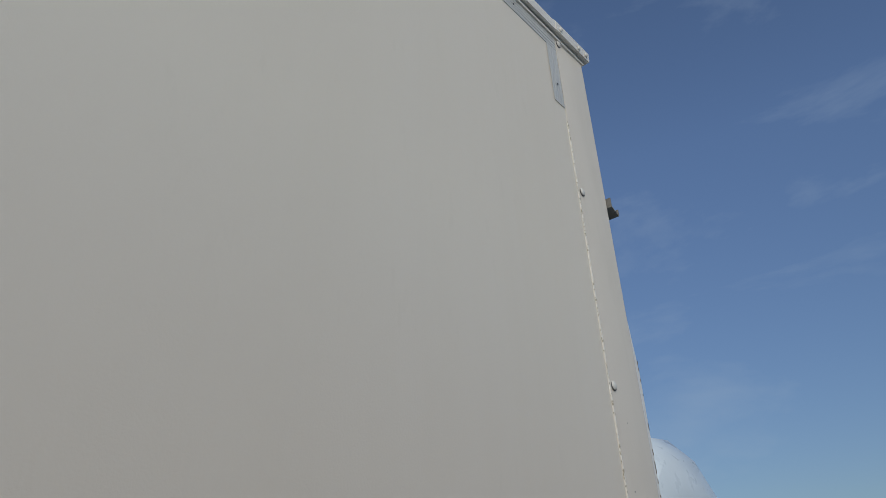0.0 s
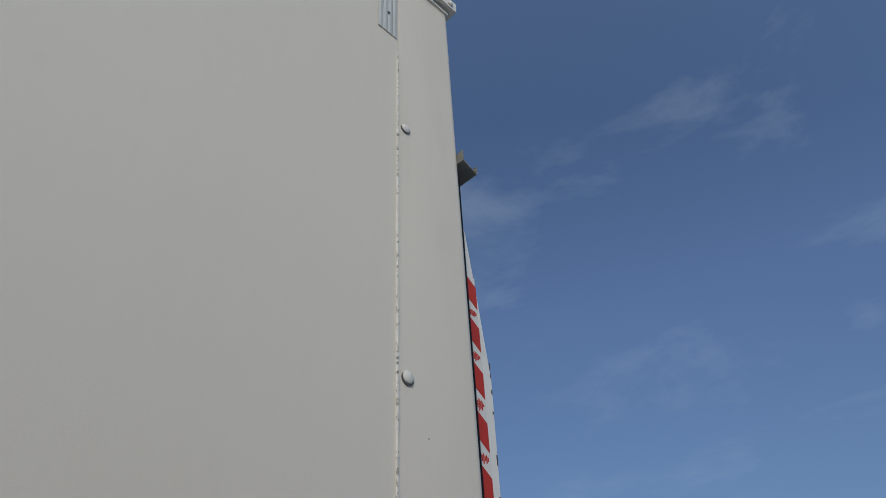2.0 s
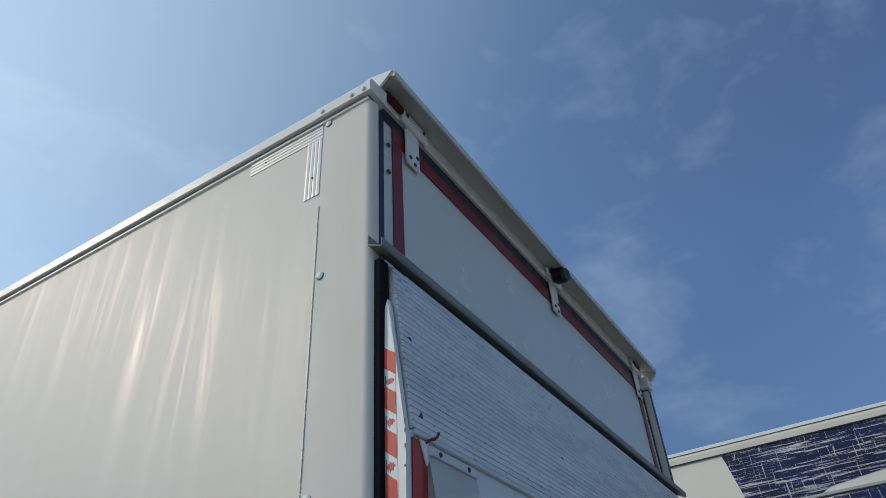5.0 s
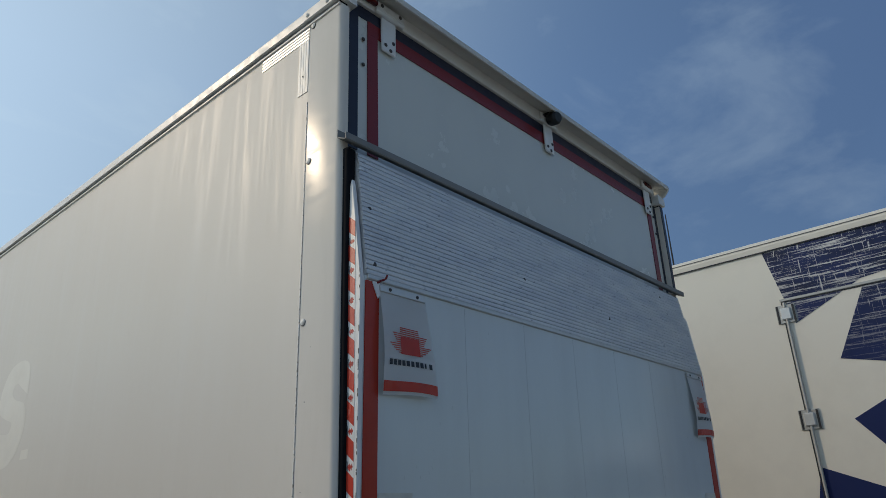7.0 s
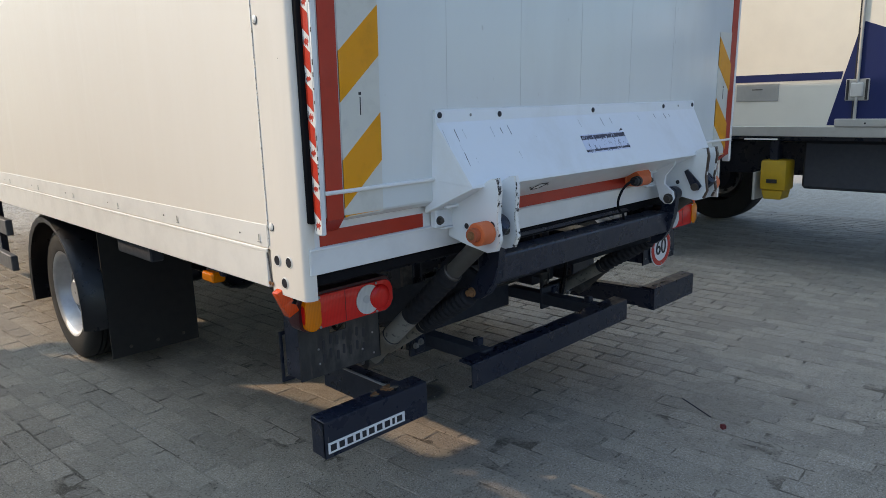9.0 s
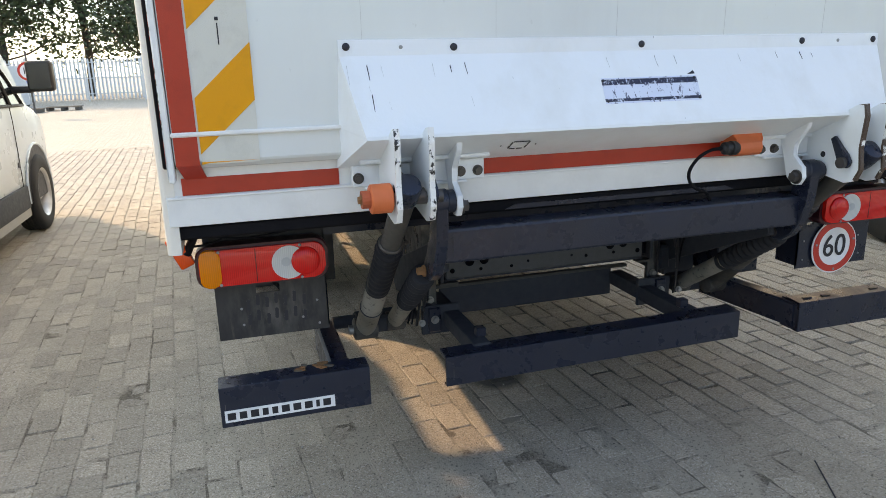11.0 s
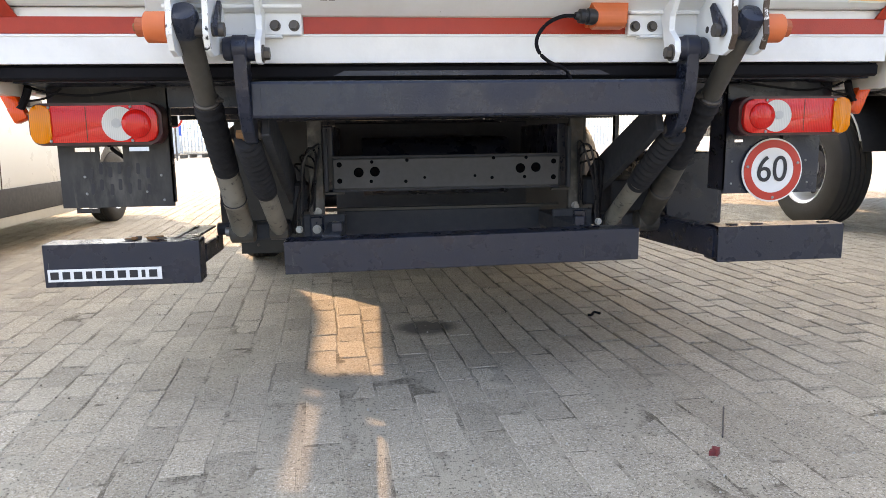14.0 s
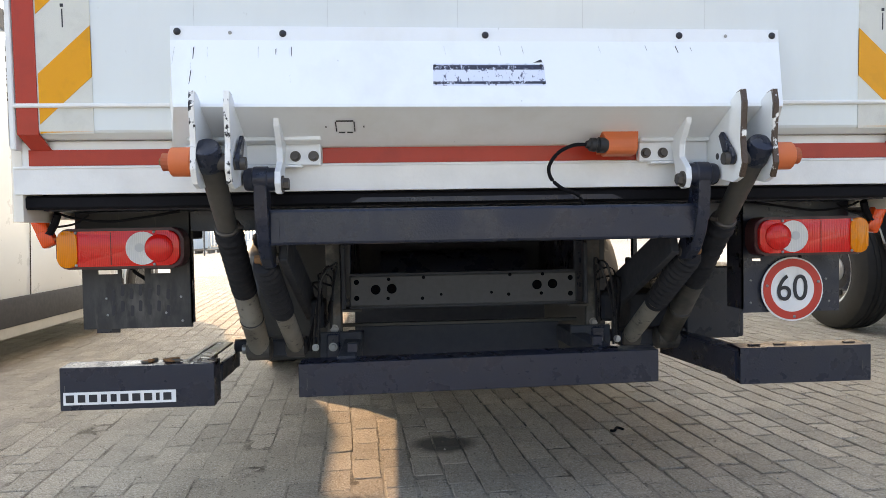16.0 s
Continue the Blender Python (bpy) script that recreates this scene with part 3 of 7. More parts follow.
def wheel(name, parent, x, y, z, r, rr, w, out, dual=0.0, nuts=10, label="", flange=False):
    """A wheel with its outer face at x; out: -1 or 1, the side it faces."""
    s = -out
    hub = part(name, turned((x, y, z), (x + s * w, y, z), [(0.3, rr * 0.3), (0.34, rr * 0.55), (0.5, rr * 0.62), (0.9, rr * 0.5)], 24), "black", parent, label, smooth=True)
    prof = [(0.1, rr * 0.985), (0.03, rr * 1.04), (0.0, rr + (r - rr) * 0.3), (0.02, rr + (r - rr) * 0.72), (0.09, r * 0.975), (0.17, r), *[(g + d, r - 0.012 * (abs(d) < 0.01)) for g in (0.3, 0.43, 0.57, 0.7) for d in (-0.02, -0.008, 0.008, 0.02)], (0.83, r), (0.93, r * 0.97), (1.0, rr + (r - rr) * 0.5), (0.95, rr)]
    bm = turned((x, y, z), (x + s * w, y, z), prof, 48, closed=False)
    part("tyre", bm, "tyre", hub, smooth=True)
    if dual:
        part("tyre", turned((x + s * (w + dual), y, z), (x + s * (2 * w + dual), y, z), prof, 40, closed=False), "tyre", hub, smooth=True)
    out_face = [(0.05, rr * 0.99), (0.02, rr * 1.02), (0.04, rr * 0.96), (0.1, rr * 0.93), (0.3, rr * 0.89), (0.34, rr * 0.84), (0.24, rr * 0.8), (0.1, rr * 0.77), (0.075, rr * 0.74), (0.075, rr * 0.49), (0.1, rr * 0.465), (0.4, rr * 0.45)]
    rim = part("rim", turned((x, y, z), (x + s * w, y, z), out_face if flange else [(0.06, rr * 0.99), (0.03, rr * 1.02), (0.06, rr * 0.96), (0.12, rr * 0.92), (0.4, rr * 0.87), (0.52, rr * 0.83), (0.58, rr * 0.76), (0.54, rr * 0.62), (0.45, rr * 0.54), (0.43, rr * 0.4), (0.41, rr * 0.34), (0.27, rr * 0.32), (0.22, rr * 0.27), (0.22, rr * 0.03)], 48, closed=False), "rim", hub, smooth=True)
    if flange:
        part("hub_cap", turned((x, y, z), (x + s * w, y, z), [(0.45, rr * 0.44), (0.34, rr * 0.42), (0.3, rr * 0.3), (0.2, rr * 0.27), (0.16, rr * 0.2), (0.16, rr * 0.03)], 24), "dark", hub, "greasy dark hub in the open disc", smooth=True)
    bm = bmesh.new()
    for i in range(nuts):
        a = 6.28318531 * (i + 0.5) / nuts
        q = rr * (0.62 if flange else 0.46)
        c = (x + s * w * (0.08 if flange else 0.45), y + q * math.cos(a), z + q * math.sin(a))
        turned(c, (c[0] - s * (0.045 if flange else 0.025), c[1], c[2]), [(0, rr * (0.07 if flange else 0.05)), (0.6, rr * (0.066 if flange else 0.048)), (0.8, rr * 0.04), (1, rr * 0.03)], 8, bm)
    part("wheel_nut", bm, "zinc", hub, smooth=True, kind="stuff")
    bm = bmesh.new()
    for i in range(nuts):
        a = 6.28318531 * i / nuts
        q = rr * (0.83 if flange else 0.7)
        c = (x + s * w * (0.33 if flange else 0.56), y + q * math.cos(a), z + q * math.sin(a))
        rod(c, (c[0] - s * 0.012, c[1], c[2]), rr * (0.05 if flange else 0.1), n=14, bm=bm)
    part("hand_hole", bm, "ink", hub, kind="stuff")
    return hub

# ---- the white box truck ----
XL, XR, BACK, FRONT, FLOOR, TOP = -1.25, 1.265, 0.0, 8.4, 0.915, 3.335

truck = thing("box_truck", "white box truck body with weathered sides on a black chassis", "truck", (0, 3, 0))


def build_box():
    for side, x, s in ((-1, XL, 1), (1, XR, -1)):
        part("side_panel", box((min(x, x + s * 0.04), 0.1685, 1.03), (max(x, x + s * 0.04), FRONT, TOP)), "side", truck,
             "white side panel streaked with rain dirt")
        # rear corner post: a folded profile with a rounded outer corner
        arc = [(x + s * 0.02 * (1 - math.cos(a)), 0.02 * (1 - math.sin(a)) - 0.008) for a in [i * math.pi / 12 for i in range(7)]]
        out = [(x - s * 0.0009, 0.168)] + [(px - s * 0.003, py) for px, py in arc] + [(x + s * 0.032, -0.008), (x + s * 0.032, 0.03), (x + s * 0.03, 0.168)]
        part("corner_post", prism(out, "z", 0.905, TOP), "post", truck, "white corner post scratched along its edge", smooth=True)
        # roof edge trim with its end cap
        trim = [(x - s * 0.02, 3.352), (x - s * 0.022, 3.385), (x - s * 0.012, 3.402), (x + s * 0.06, 3.408), (x + s * 0.06, 3.35)]
        edge = part("roof_trim", prism(trim, "y", 0.182, FRONT), "trim", truck)
        end = [(px - s * 0.002 * (i < 3), pz + 0.002 * (0 < i < 4)) for i, (px, pz) in enumerate(trim)]
        part("end_cap", prism(end, "y", -0.018, 0.185), "trim", edge)
        part("trim_seal", box((min(x - s * 0.008, x + s * 0.03), 0.0, TOP), (max(x - s * 0.008, x + s * 0.03), FRONT, 3.344)), "trim", edge)
        # dark strip drawn in for the thin shadow under the trim
        part("trim_gap", box((min(x - s * 0.004, x + s * 0.03), 0.0, 3.344), (max(x - s * 0.004, x + s * 0.03), FRONT, 3.353)), "seal", edge)
        # bottom rail and the ribbed strip over it
        part("skirt_rail", box((min(x - s * 0.004, x + s * 0.05), 0.186, FLOOR), (max(x - s * 0.004, x + s * 0.05), FRONT, 1.022), 0.003), "trim", truck, "white painted skirt rail")
        bm = box((min(x - s * 0.0022, x + s * 0.01), 0.178, 1.034), (max(x - s * 0.0022, x + s * 0.01), FRONT, 1.1), 0.001)
        part("rail_strip", bm, "trim", truck, "dull aluminium strip along the foot of the panel")
        part("rail_lip", box((min(x - s * 0.006, x), 0.18, 1.02), (max(x - s * 0.006, x), FRONT, 1.031), 0.002), "trim", truck)
    # rivets of the corner post in view
    for k in range(5):
        part("rivet_gap", rod((XL - 0.001, 0.15, 3.325 - k * 0.557), (XL - 0.0034, 0.15, 3.325 - k * 0.557), 0.0118, n=16), "grey", truck)
        part("rivet", dome((XL - 0.003, 0.15, 3.327 - k * 0.557), (-1, 0, 0), 0.0108, 0.0042), "trim", truck, smooth=True)
    for y in (-0.005, 0.04, 0.15):
        part("trim_screw", dome((XL - 0.024, y + 0.01, 3.366), (-1, 0, -0.2), 0.008, 0.005, 10), "trim", truck, smooth=True)
    for y, z, r in ((0.11, 2.128, 0.001), (0.13, 1.968, 0.0018), (0.135, 1.72, 0.0012), (0.05, 1.55, 0.0012)):
        part("paint_chip", dome((XL - 0.0024, y, z), (-1, 0, 0), r, 0.0012, 6), "ink", truck)
    # crumbling sealant along the joint of panel and post
    bm = bmesh.new()
    z = 1.04
    while z < 3.0:
        w = random.uniform(0.0007, 0.0017)
        h = random.uniform(0.004, 0.014)
        box((XL - 0.0032 - w * 0.3, 0.17 - w, z), (XL, 0.17 + w, z + h), bm=bm)
        z += h + (0.004 if random.random() < 0.2 else 0)
    part("sealant_joint", bm, "sealant", truck, "crumbling sealant joint")
    # ribbed corner strips below the roof trim
    bm = bmesh.new()
    for k in range(4):
        z = 3.281 + k * 0.0135
        prism([(XL, z), (XL - 0.0022, z + 0.001), (XL - 0.003, z + 0.007), (XL - 0.0018, z + 0.0134)], "y", 0.172, 0.464, bm=bm)
    part("corner_strip", bm, "strip", truck, "bare ribbed aluminium patch")
    bm = bmesh.new()
    for k in range(4):
        y = 0.172 + k * 0.0142
        prism([(XL, y), (XL - 0.0022, y + 0.001), (XL - 0.003, y + 0.008), (XL - 0.0018, y + 0.0141)], "z", 3.056, 3.28, bm=bm)
    part("corner_strip", bm, "strip", truck, "bare ribbed aluminium patch")
    for y, z in ((0.4, 3.305), (0.2, 3.13)):
        part("strip_screw", dome((XL - 0.004, y, z), (-1, 0, 0), 0.0035, 0.002, 8), "ink", truck)
    # screws and small stampings along the rail strip
    bm = bmesh.new()
    y = 0.33
    while y < 5.5:
        dome((XL - 0.005, y, 1.062), (-1, 0, 0), 0.0032, 0.002, 8, bm)
        y += 0.55
    part("rail_screw", bm, "ink", truck, kind="stuff")
    bm = bmesh.new()
    y = 0.22
    while y < 5.5:
        box((XL - 0.0065, y - 0.008, 1.046), (XL - 0.004, y + 0.008, 1.049), bm=bm)
        box((XL - 0.0065, y - 0.0012, 1.051), (XL - 0.004, y + 0.0012, 1.07), bm=bm)
        y += 0.55
    part("rail_mark", bm, "sill", truck, kind="stuff")
    # corner foot holes and seam
    for y, z in ((0.131, 1.004), (0.071, 1.006), (0.1, 0.943)):
        part("foot_hole", rod((XL - 0.0045, y, z), (XL - 0.002, y, z), 0.014, n=16), "ink", truck)
        part("hole_rim", turned((XL - 0.005, y, z), (XL - 0.002, y, z), [(0, 0.0142), (0, 0.0155), (1, 0.0165)], 20, closed=False), "trim", truck)
    part("foot_seam", prism([(0.183, 1.03), (0.1865, 1.03), (0.172, 0.93), (0.168, 0.93)], "x", XL - 0.0045, XL - 0.001), "grey", truck)
    for y in (0.166, 0.18):
        part("foot_screw", dome((XL - 0.003, y, 0.93), (-1, 0, 0), 0.006, 0.004, 8), "rust", truck)
    # paler shapes left by removed lettering
    blobs = [[(2.44, 2.32), (2.47, 2.47), (2.6, 2.52), (2.76, 2.49), (2.84, 2.38), (2.82, 2.27), (2.7, 2.22), (2.6, 2.19), (2.63, 2.14), (2.78, 2.15), (2.9, 2.17), (2.88, 2.05), (2.76, 1.975), (2.58, 1.97), (2.46, 2.04), (2.41, 2.16), (2.46, 2.27), (2.6, 2.31), (2.67, 2.36), (2.62, 2.4), (2.55, 2.37)],
             [(2.98, 2.2), (2.96, 2.36), (3.04, 2.46), (3.2, 2.48), (3.36, 2.4), (3.44, 2.24), (3.42, 2.08), (3.3, 1.97), (3.12, 1.95), (3.0, 2.02), (3.02, 2.1), (3.16, 2.06), (3.26, 2.12), (3.22, 2.18)]]
    for blob in blobs:
        part("letter_ghost", prism([(p.x, p.y) for p in smooth_line([(a, b, 0) for a, b in blob + blob[:1]], 4)[:-1]], "x", XL - 0.0006, XL + 0.001), "ghost", truck, "cleaner paint where lettering was removed")
    part("letter_ghost", box((XL - 0.0006, 2.29, 1.99), (XL + 0.001, 2.39, 2.035)), "ghost", truck, "cleaner paint where lettering was removed")
    # roof, front wall and floor close the body
    part("roof", box((XL + 0.02, 0.07, 3.36), (XR - 0.02, FRONT, 3.405), 0.01), "trim", truck)
    part("front_wall", box((XL + 0.002, FRONT, FLOOR), (XR - 0.002, FRONT + 0.05, 3.39)), "side", truck)
    part("floor_pan", box((XL + 0.05, 0.06, 0.935), (XR - 0.05, FRONT, 0.99)), "black", truck)
    part("rear_sill", box((XL + 0.01, 0.004, 0.938), (XR - 0.06, 0.06, 0.974), 0.006), "seal", truck, "black rear sill under the doors")


def build_rear_flap():
    y = 0.03
    flap = part("rear_flap", box((XL + 0.072, y, 2.79), (XR - 0.034, y + 0.03, 3.414), 0.002), "flap", truck, "white upper rear flap with red and black stripes")
    part("header", box((XL + 0.034, 0.014, 3.416), (XR - 0.034, 0.06, 3.478), 0.003), "trim", truck, "white header above the flap")
    lo, hi = XL + 0.06, XR - 0.05
    fy = y - 0.004
    bl, br = -1.19, XR - 0.034
    part("stripe", strip([(bl, 2.803), (bl + 0.044, 2.803), (bl + 0.044, BT0), (bl, BT0)], "y", fy), "navy", flap, "black stripe")
    part("stripe", strip([(br - 0.02, 2.803), (br, 2.803), (br, BT0), (br - 0.02, BT0)], "y", fy), "navy", flap, "black stripe")
    part("stripe", strip([(bl, BT0), (br, BT0), (br, BT1), (bl, BT1)], "y", fy), "navy", flap, "black stripe")
    part("stripe", strip([(-1.1, 2.803), (-1.05, 2.803), (-1.05, RT0), (-1.1, RT0)], "y", fy), "red_dark", flap, "dark red stripe")
    part("stripe", strip([(1.114, 2.803), (1.164, 2.803), (1.164, RT0), (1.114, RT0)], "y", fy), "red_dark", flap, "dark red stripe")
    part("stripe", strip([(-1.1, RT0), (1.164, RT0), (1.164, BT0), (-1.1, BT0)], "y", fy - 0.0005), "red_dark", flap, "dark red stripe")
    for x in (-1.122, 1.19):
        for z in (3.27, 3.16):
            part("flap_screw", dome((x, fy, z), (0, -1, 0), 0.008, 0.006, 10), "bolt", flap, smooth=True)
    part("flap_backing", box((XL + 0.06, 0.035, 2.7), (XR - 0.06, 0.06, 2.79)), "seal", truck, "black seal behind the gutter")
    # black strip over the rear face of the right post
    part("post_tape", box((XR - 0.033, -0.0085, 2.79), (XR - 0.003, -0.006, 3.34)), "navy", truck, "black strip on the corner post")
    for x in (-1.0, 0.08, XR - 0.142):
        leaf = part("hinge", box((x - 0.04, fy - 0.012, HB), (x + 0.035, fy - 0.004, BT1 + 0.005), 0.006), "white", flap, "white painted hinge leaf")
        part("hinge_pin", rod((x - 0.075, fy - 0.014, BT1 + 0.012), (x + 0.07, fy - 0.014, BT1 + 0.012), 0.011, n=12), "white", leaf, smooth=True)
        part("hinge_plate", box((x - 0.075, 0.0, BT1 + 0.018), (x + 0.07, 0.01, BT1 + 0.05), 0.003), "white", leaf)
        for dx, dz in ((-0.02, 0.03), (0.02, 0.055), (0.005, 0.015)):
            part("hinge_screw", dome((x + dx, fy - 0.012, HB + dz), (0, -1, 0), 0.008, 0.005, 8), "bolt", leaf)
        for dx in (-0.05, 0.045):
            part("hinge_screw", dome((x + dx, 0.0, BT1 + 0.036), (0, -1, 0), 0.008, 0.005, 8), "bolt", leaf)
    for x in (-1.12, XR - 0.14):
        part("marker_lamp", box((x - 0.048, -0.006, 3.434), (x + 0.048, 0.014, 3.462), 0.008, seg=2), "lens_dark", truck, "dark red marker lamp", smooth=True)
    # roof visor over the rear: sloping underside with a turned-down lip
    vis = [(0.05, 3.478), (0.0, 3.472), (-0.05, 3.452), (-0.058, 3.444), (-0.063, 3.446), (-0.064, 3.468), (-0.055, 3.477), (0.02, 3.49), (0.05, 3.49)]
    visor = part("rear_visor", prism(vis, "x", XL + 0.04, XR + 0.004), "visor", truck, "grey rear roof visor", smooth=True)
    cap = [(0.16, 3.4), (0.02, 3.4), (-0.03, 3.44), (-0.06, 3.468), (0.03, 3.488), (0.16, 3.43)]
    part("visor_end", prism(cap, "x", XL + 0.034, XL + 0.042, 0.001), "trim", visor)
    cap = [(0.1, 3.4), (0.0, 3.4), (-0.03, 3.41), (-0.062, 3.445), (-0.062, 3.47), (0.03, 3.488), (0.1, 3.48)]
    part("visor_end", prism(cap, "x", XR + 0.002, XR + 0.016, 0.002), "visor", visor)
    cam_box = part("reversing_camera", turned((0.06, -0.01, 3.432), (0.052, -0.065, 3.42), [(0, 0.028), (0.15, 0.033), (0.8, 0.033), (1, 0.024)], 20), "dark", truck, "black reversing camera", smooth=True)
    part("camera_bracket", box((0.04, -0.02, 3.44), (0.08, 0.015, 3.468), 0.004), "dark", cam_box)
    # rain gutter over the lift platform
    gut = [(-0.007, 2.818), (-0.009, 2.818), (-0.009, 2.79), (-0.045, 2.7715), (-0.048, 2.774), (-0.048, 2.794), (-0.05, 2.794), (-0.05, 2.7725), (-0.046, 2.769), (-0.007, 2.787)]
    part("rain_gutter", prism(gut, "x", XL - 0.012, XR - 0.004), "gutter", truck, "folded metal rain gutter")
    for s, x in ((1, XL + 0.02), (-1, XR - 0.055)):
        part("door_seal", prism([(x - s * 0.006, 0.002), (x - s * 0.006, -0.02), (x, -0.026), (x + s * 0.03, -0.026), (x + s * 0.034, 0.002)], "z", 1.12, 2.76, 0.003), "seal", truck, "black rubber seal", smooth=True)


BT0, BT1, RT0, HB = 3.365, 3.413, 3.309, 3.265


def build_chassis():
    for s in (-1, 1):
        part("chassis_rail", box((s * 0.43 - 0.035, 0.52, 0.6), (s * 0.43 + 0.035, FRONT, 0.82), 0.004), "black", truck)
        # grey hanger straps at the tail
        part("hanger_strap", box((s * 0.455 - 0.025, 0.49, 0.5), (s * 0.455 + 0.025, 0.512, 0.84), 0.003), "galv", truck, "galvanised hanger strap")
        part("hanger_foot", box((s * 0.455 - 0.022, 0.43, 0.43), (s * 0.455 + 0.022, 0.5, 0.52), 0.004), "black", truck)
        for z in (0.477, 0.53):
            part("strap_bolt", bolt((s * 0.455, 0.43 if z < 0.5 else 0.49, z), (0, -1, 0), 0.011, 0.012), "zinc", truck)
        part("spring", box((s * 0.43 - 0.03, 2.2, 0.46), (s * 0.43 + 0.03, 3.7, 0.52), 0.01), "black", truck)
        # rear wheel with mudguard and flap
        wheel("rear_wheel", truck, s * 1.1, 2.79, 0.39, 0.39, 0.25, 0.215, s, dual=0.05, nuts=6, label="dusty dual rear wheel with a silver rim")
        bm = bmesh.new()
        rows = []
        for i in range(15):
            a = radians(-12 + 204 * i / 14)
            for x, r in ((s * 1.16, 0.445), (s * 1.165, 0.475), (s * 1.12, 0.505), (s * 0.6, 0.51), (s * 0.6, 0.495), (s * 1.1, 0.485)):
                rows.append((x, 2.79 - r * math.cos(a), 0.38 + min(r * math.sin(a), 0.49)))
        add(bm, rows, [(i * 6 + k, i * 6 + (k + 1) % 6, i * 6 + 6 + (k + 1) % 6, i * 6 + 6 + k) for i in range(14) for k in range(6)] + [tuple(range(6)), tuple(range(84, 90))])
        part("mudguard", bm, "gloss", truck, "shiny black plastic mudguard", smooth=True)
        bm = box((min(s * 1.05, s * 0.56), 2.28, 0.1), (max(s * 1.05, s * 0.56), 2.292, 0.9))
        flap = part("mud_flap", bm, "dark", truck, "hanging black rubber mud flap")
        for dx in (0.05, 0.2, 0.35):
            part("flap_bolt", dome((s * (1.0 - dx), 2.28, 0.15), (0, -1, 0), 0.01, 0.006, 8), "bolt", flap)
        # side guard
        for z in (0.45, 0.68):
            part("side_guard", box((s * 1.2 - 0.02, 3.42, z), (s * 1.2 + 0.02, 6.2, z + 0.1), 0.006), "grey", truck, "grey side guard rail")
        for y in (3.75, 4.6, 5.5):
            part("guard_post", box((s * 1.17 - 0.02, y, 0.45), (s * 1.17 + 0.02, y + 0.06, 0.92), 0.004), "black", truck)
        part("side_marker", box((s * 1.2 - 0.03, 0.6, 0.85), (s * 1.2 + 0.02, 0.68, 0.885), 0.006), "lens_amber", truck, "amber side marker lamp")
        if s < 0:
            # unseen box, added to stop the sun short of the paving
            part("air_box", box((-1.215, 1.15, 0.84), (-1.16, 1.5, 0.93), 0.006), "under", truck, "unseen black box added to block sunlight under the floor")
        part("marker_bracket", box((s * 1.19 - 0.012, 0.58, 0.872), (s * 1.19 + 0.012, 0.7, 0.935), 0.003), "black", truck)
    part("axle", rod((-0.9, 2.79, 0.39), (0.9, 2.79, 0.39), 0.075, n=16), "black", truck, smooth=True)
    part("differential", turned((-0.2, 2.79, 0.39), (0.2, 2.79, 0.39), [(0, 0.08), (0.25, 0.17), (0.5, 0.2), (0.75, 0.17), (1, 0.08)], 20), "black", truck, smooth=True)
    # black locker hung on the right flank
    locker = part("locker", box((0.98, 0.86, 0.4), (1.2, 1.7, 0.7), 0.006), "black", truck, "black metal locker under the body")
    part("locker_seam", box((0.979, 0.857, 0.655), (1.203, 1.702, 0.66)), "ink", locker)
    for y in (0.9, 1.62):
        part("locker_hanger", box((1.0, y, 0.7), (1.02, y + 0.04, 0.93)), "black", locker)
    # deep plate added to stand in for the dark interior behind the beam
    part("cross_member", box((-0.42, 1.12, 0.41), (0.42, 1.18, 0.84), 0.004), "under", truck)
    for y in (1.3, 2.2, 4.0, 5.4):
        part("cross_member", box((-0.4, y, 0.66), (0.4, y + 0.08, 0.8), 0.004), "black", truck)
    for y in (0.2, 0.9, 1.6, 2.2, 3.7, 4.5, 5.3):
        part("floor_bearer", box((-1.18, y, 0.875), (1.2, y + 0.06, 0.934)), "black", truck)
    # pierced tail cross member
    beam = part("tail_beam", box((-0.4, 0.47, 0.604), (0.392, 0.53, 0.712), 0.006), "beam", truck, "dusty grey cross member pierced with holes")
    holes = [(-0.375, 0.635, 0.009), (-0.375, 0.69, 0.009), (0.368, 0.635, 0.009), (0.368, 0.69, 0.009), (-0.31, 0.663, 0.017), (-0.255, 0.665, 0.017), (0.25, 0.668, 0.017), (0.305, 0.67, 0.017),
             (-0.268, 0.632, 0.006), (-0.265, 0.698, 0.006), (-0.15, 0.63, 0.006), (-0.145, 0.702, 0.006), (-0.085, 0.642, 0.005), (0.09, 0.645, 0.005), (0.15, 0.637, 0.006), (0.155, 0.705, 0.006), (0.265, 0.638, 0.006), (0.27, 0.705, 0.006)]
    for x, z, r in holes:
        part("beam_hole", rod((x, 0.4695, z), (x, 0.468, z), r, n=16), "hole", beam)
    for sx in (-1, 1):
        part("bracket_angle", box((sx * 0.4185 - 0.0065, 0.45, 0.6), (sx * 0.4185 + 0.0065, 0.485, 0.81), 0.002), "under", beam, "black angle bracket holding the beam")
        part("bracket_lip", box((min(sx * 0.425, sx * 0.36), 0.45, 0.591), (max(sx * 0.425, sx * 0.36), 0.485, 0.598)), "dusty", beam)
    part("beam_flange", box((-0.4, 0.475, 0.712), (0.392, 0.53, 0.718)), "under", beam)
    part("beam_flange", box((-0.4, 0.475, 0.598), (0.392, 0.53, 0.604)), "under", beam)
    part("tank", rod((-0.3, 1.0, 0.66), (0.3, 1.0, 0.66), 0.12, n=20), "black", truck, smooth=True)


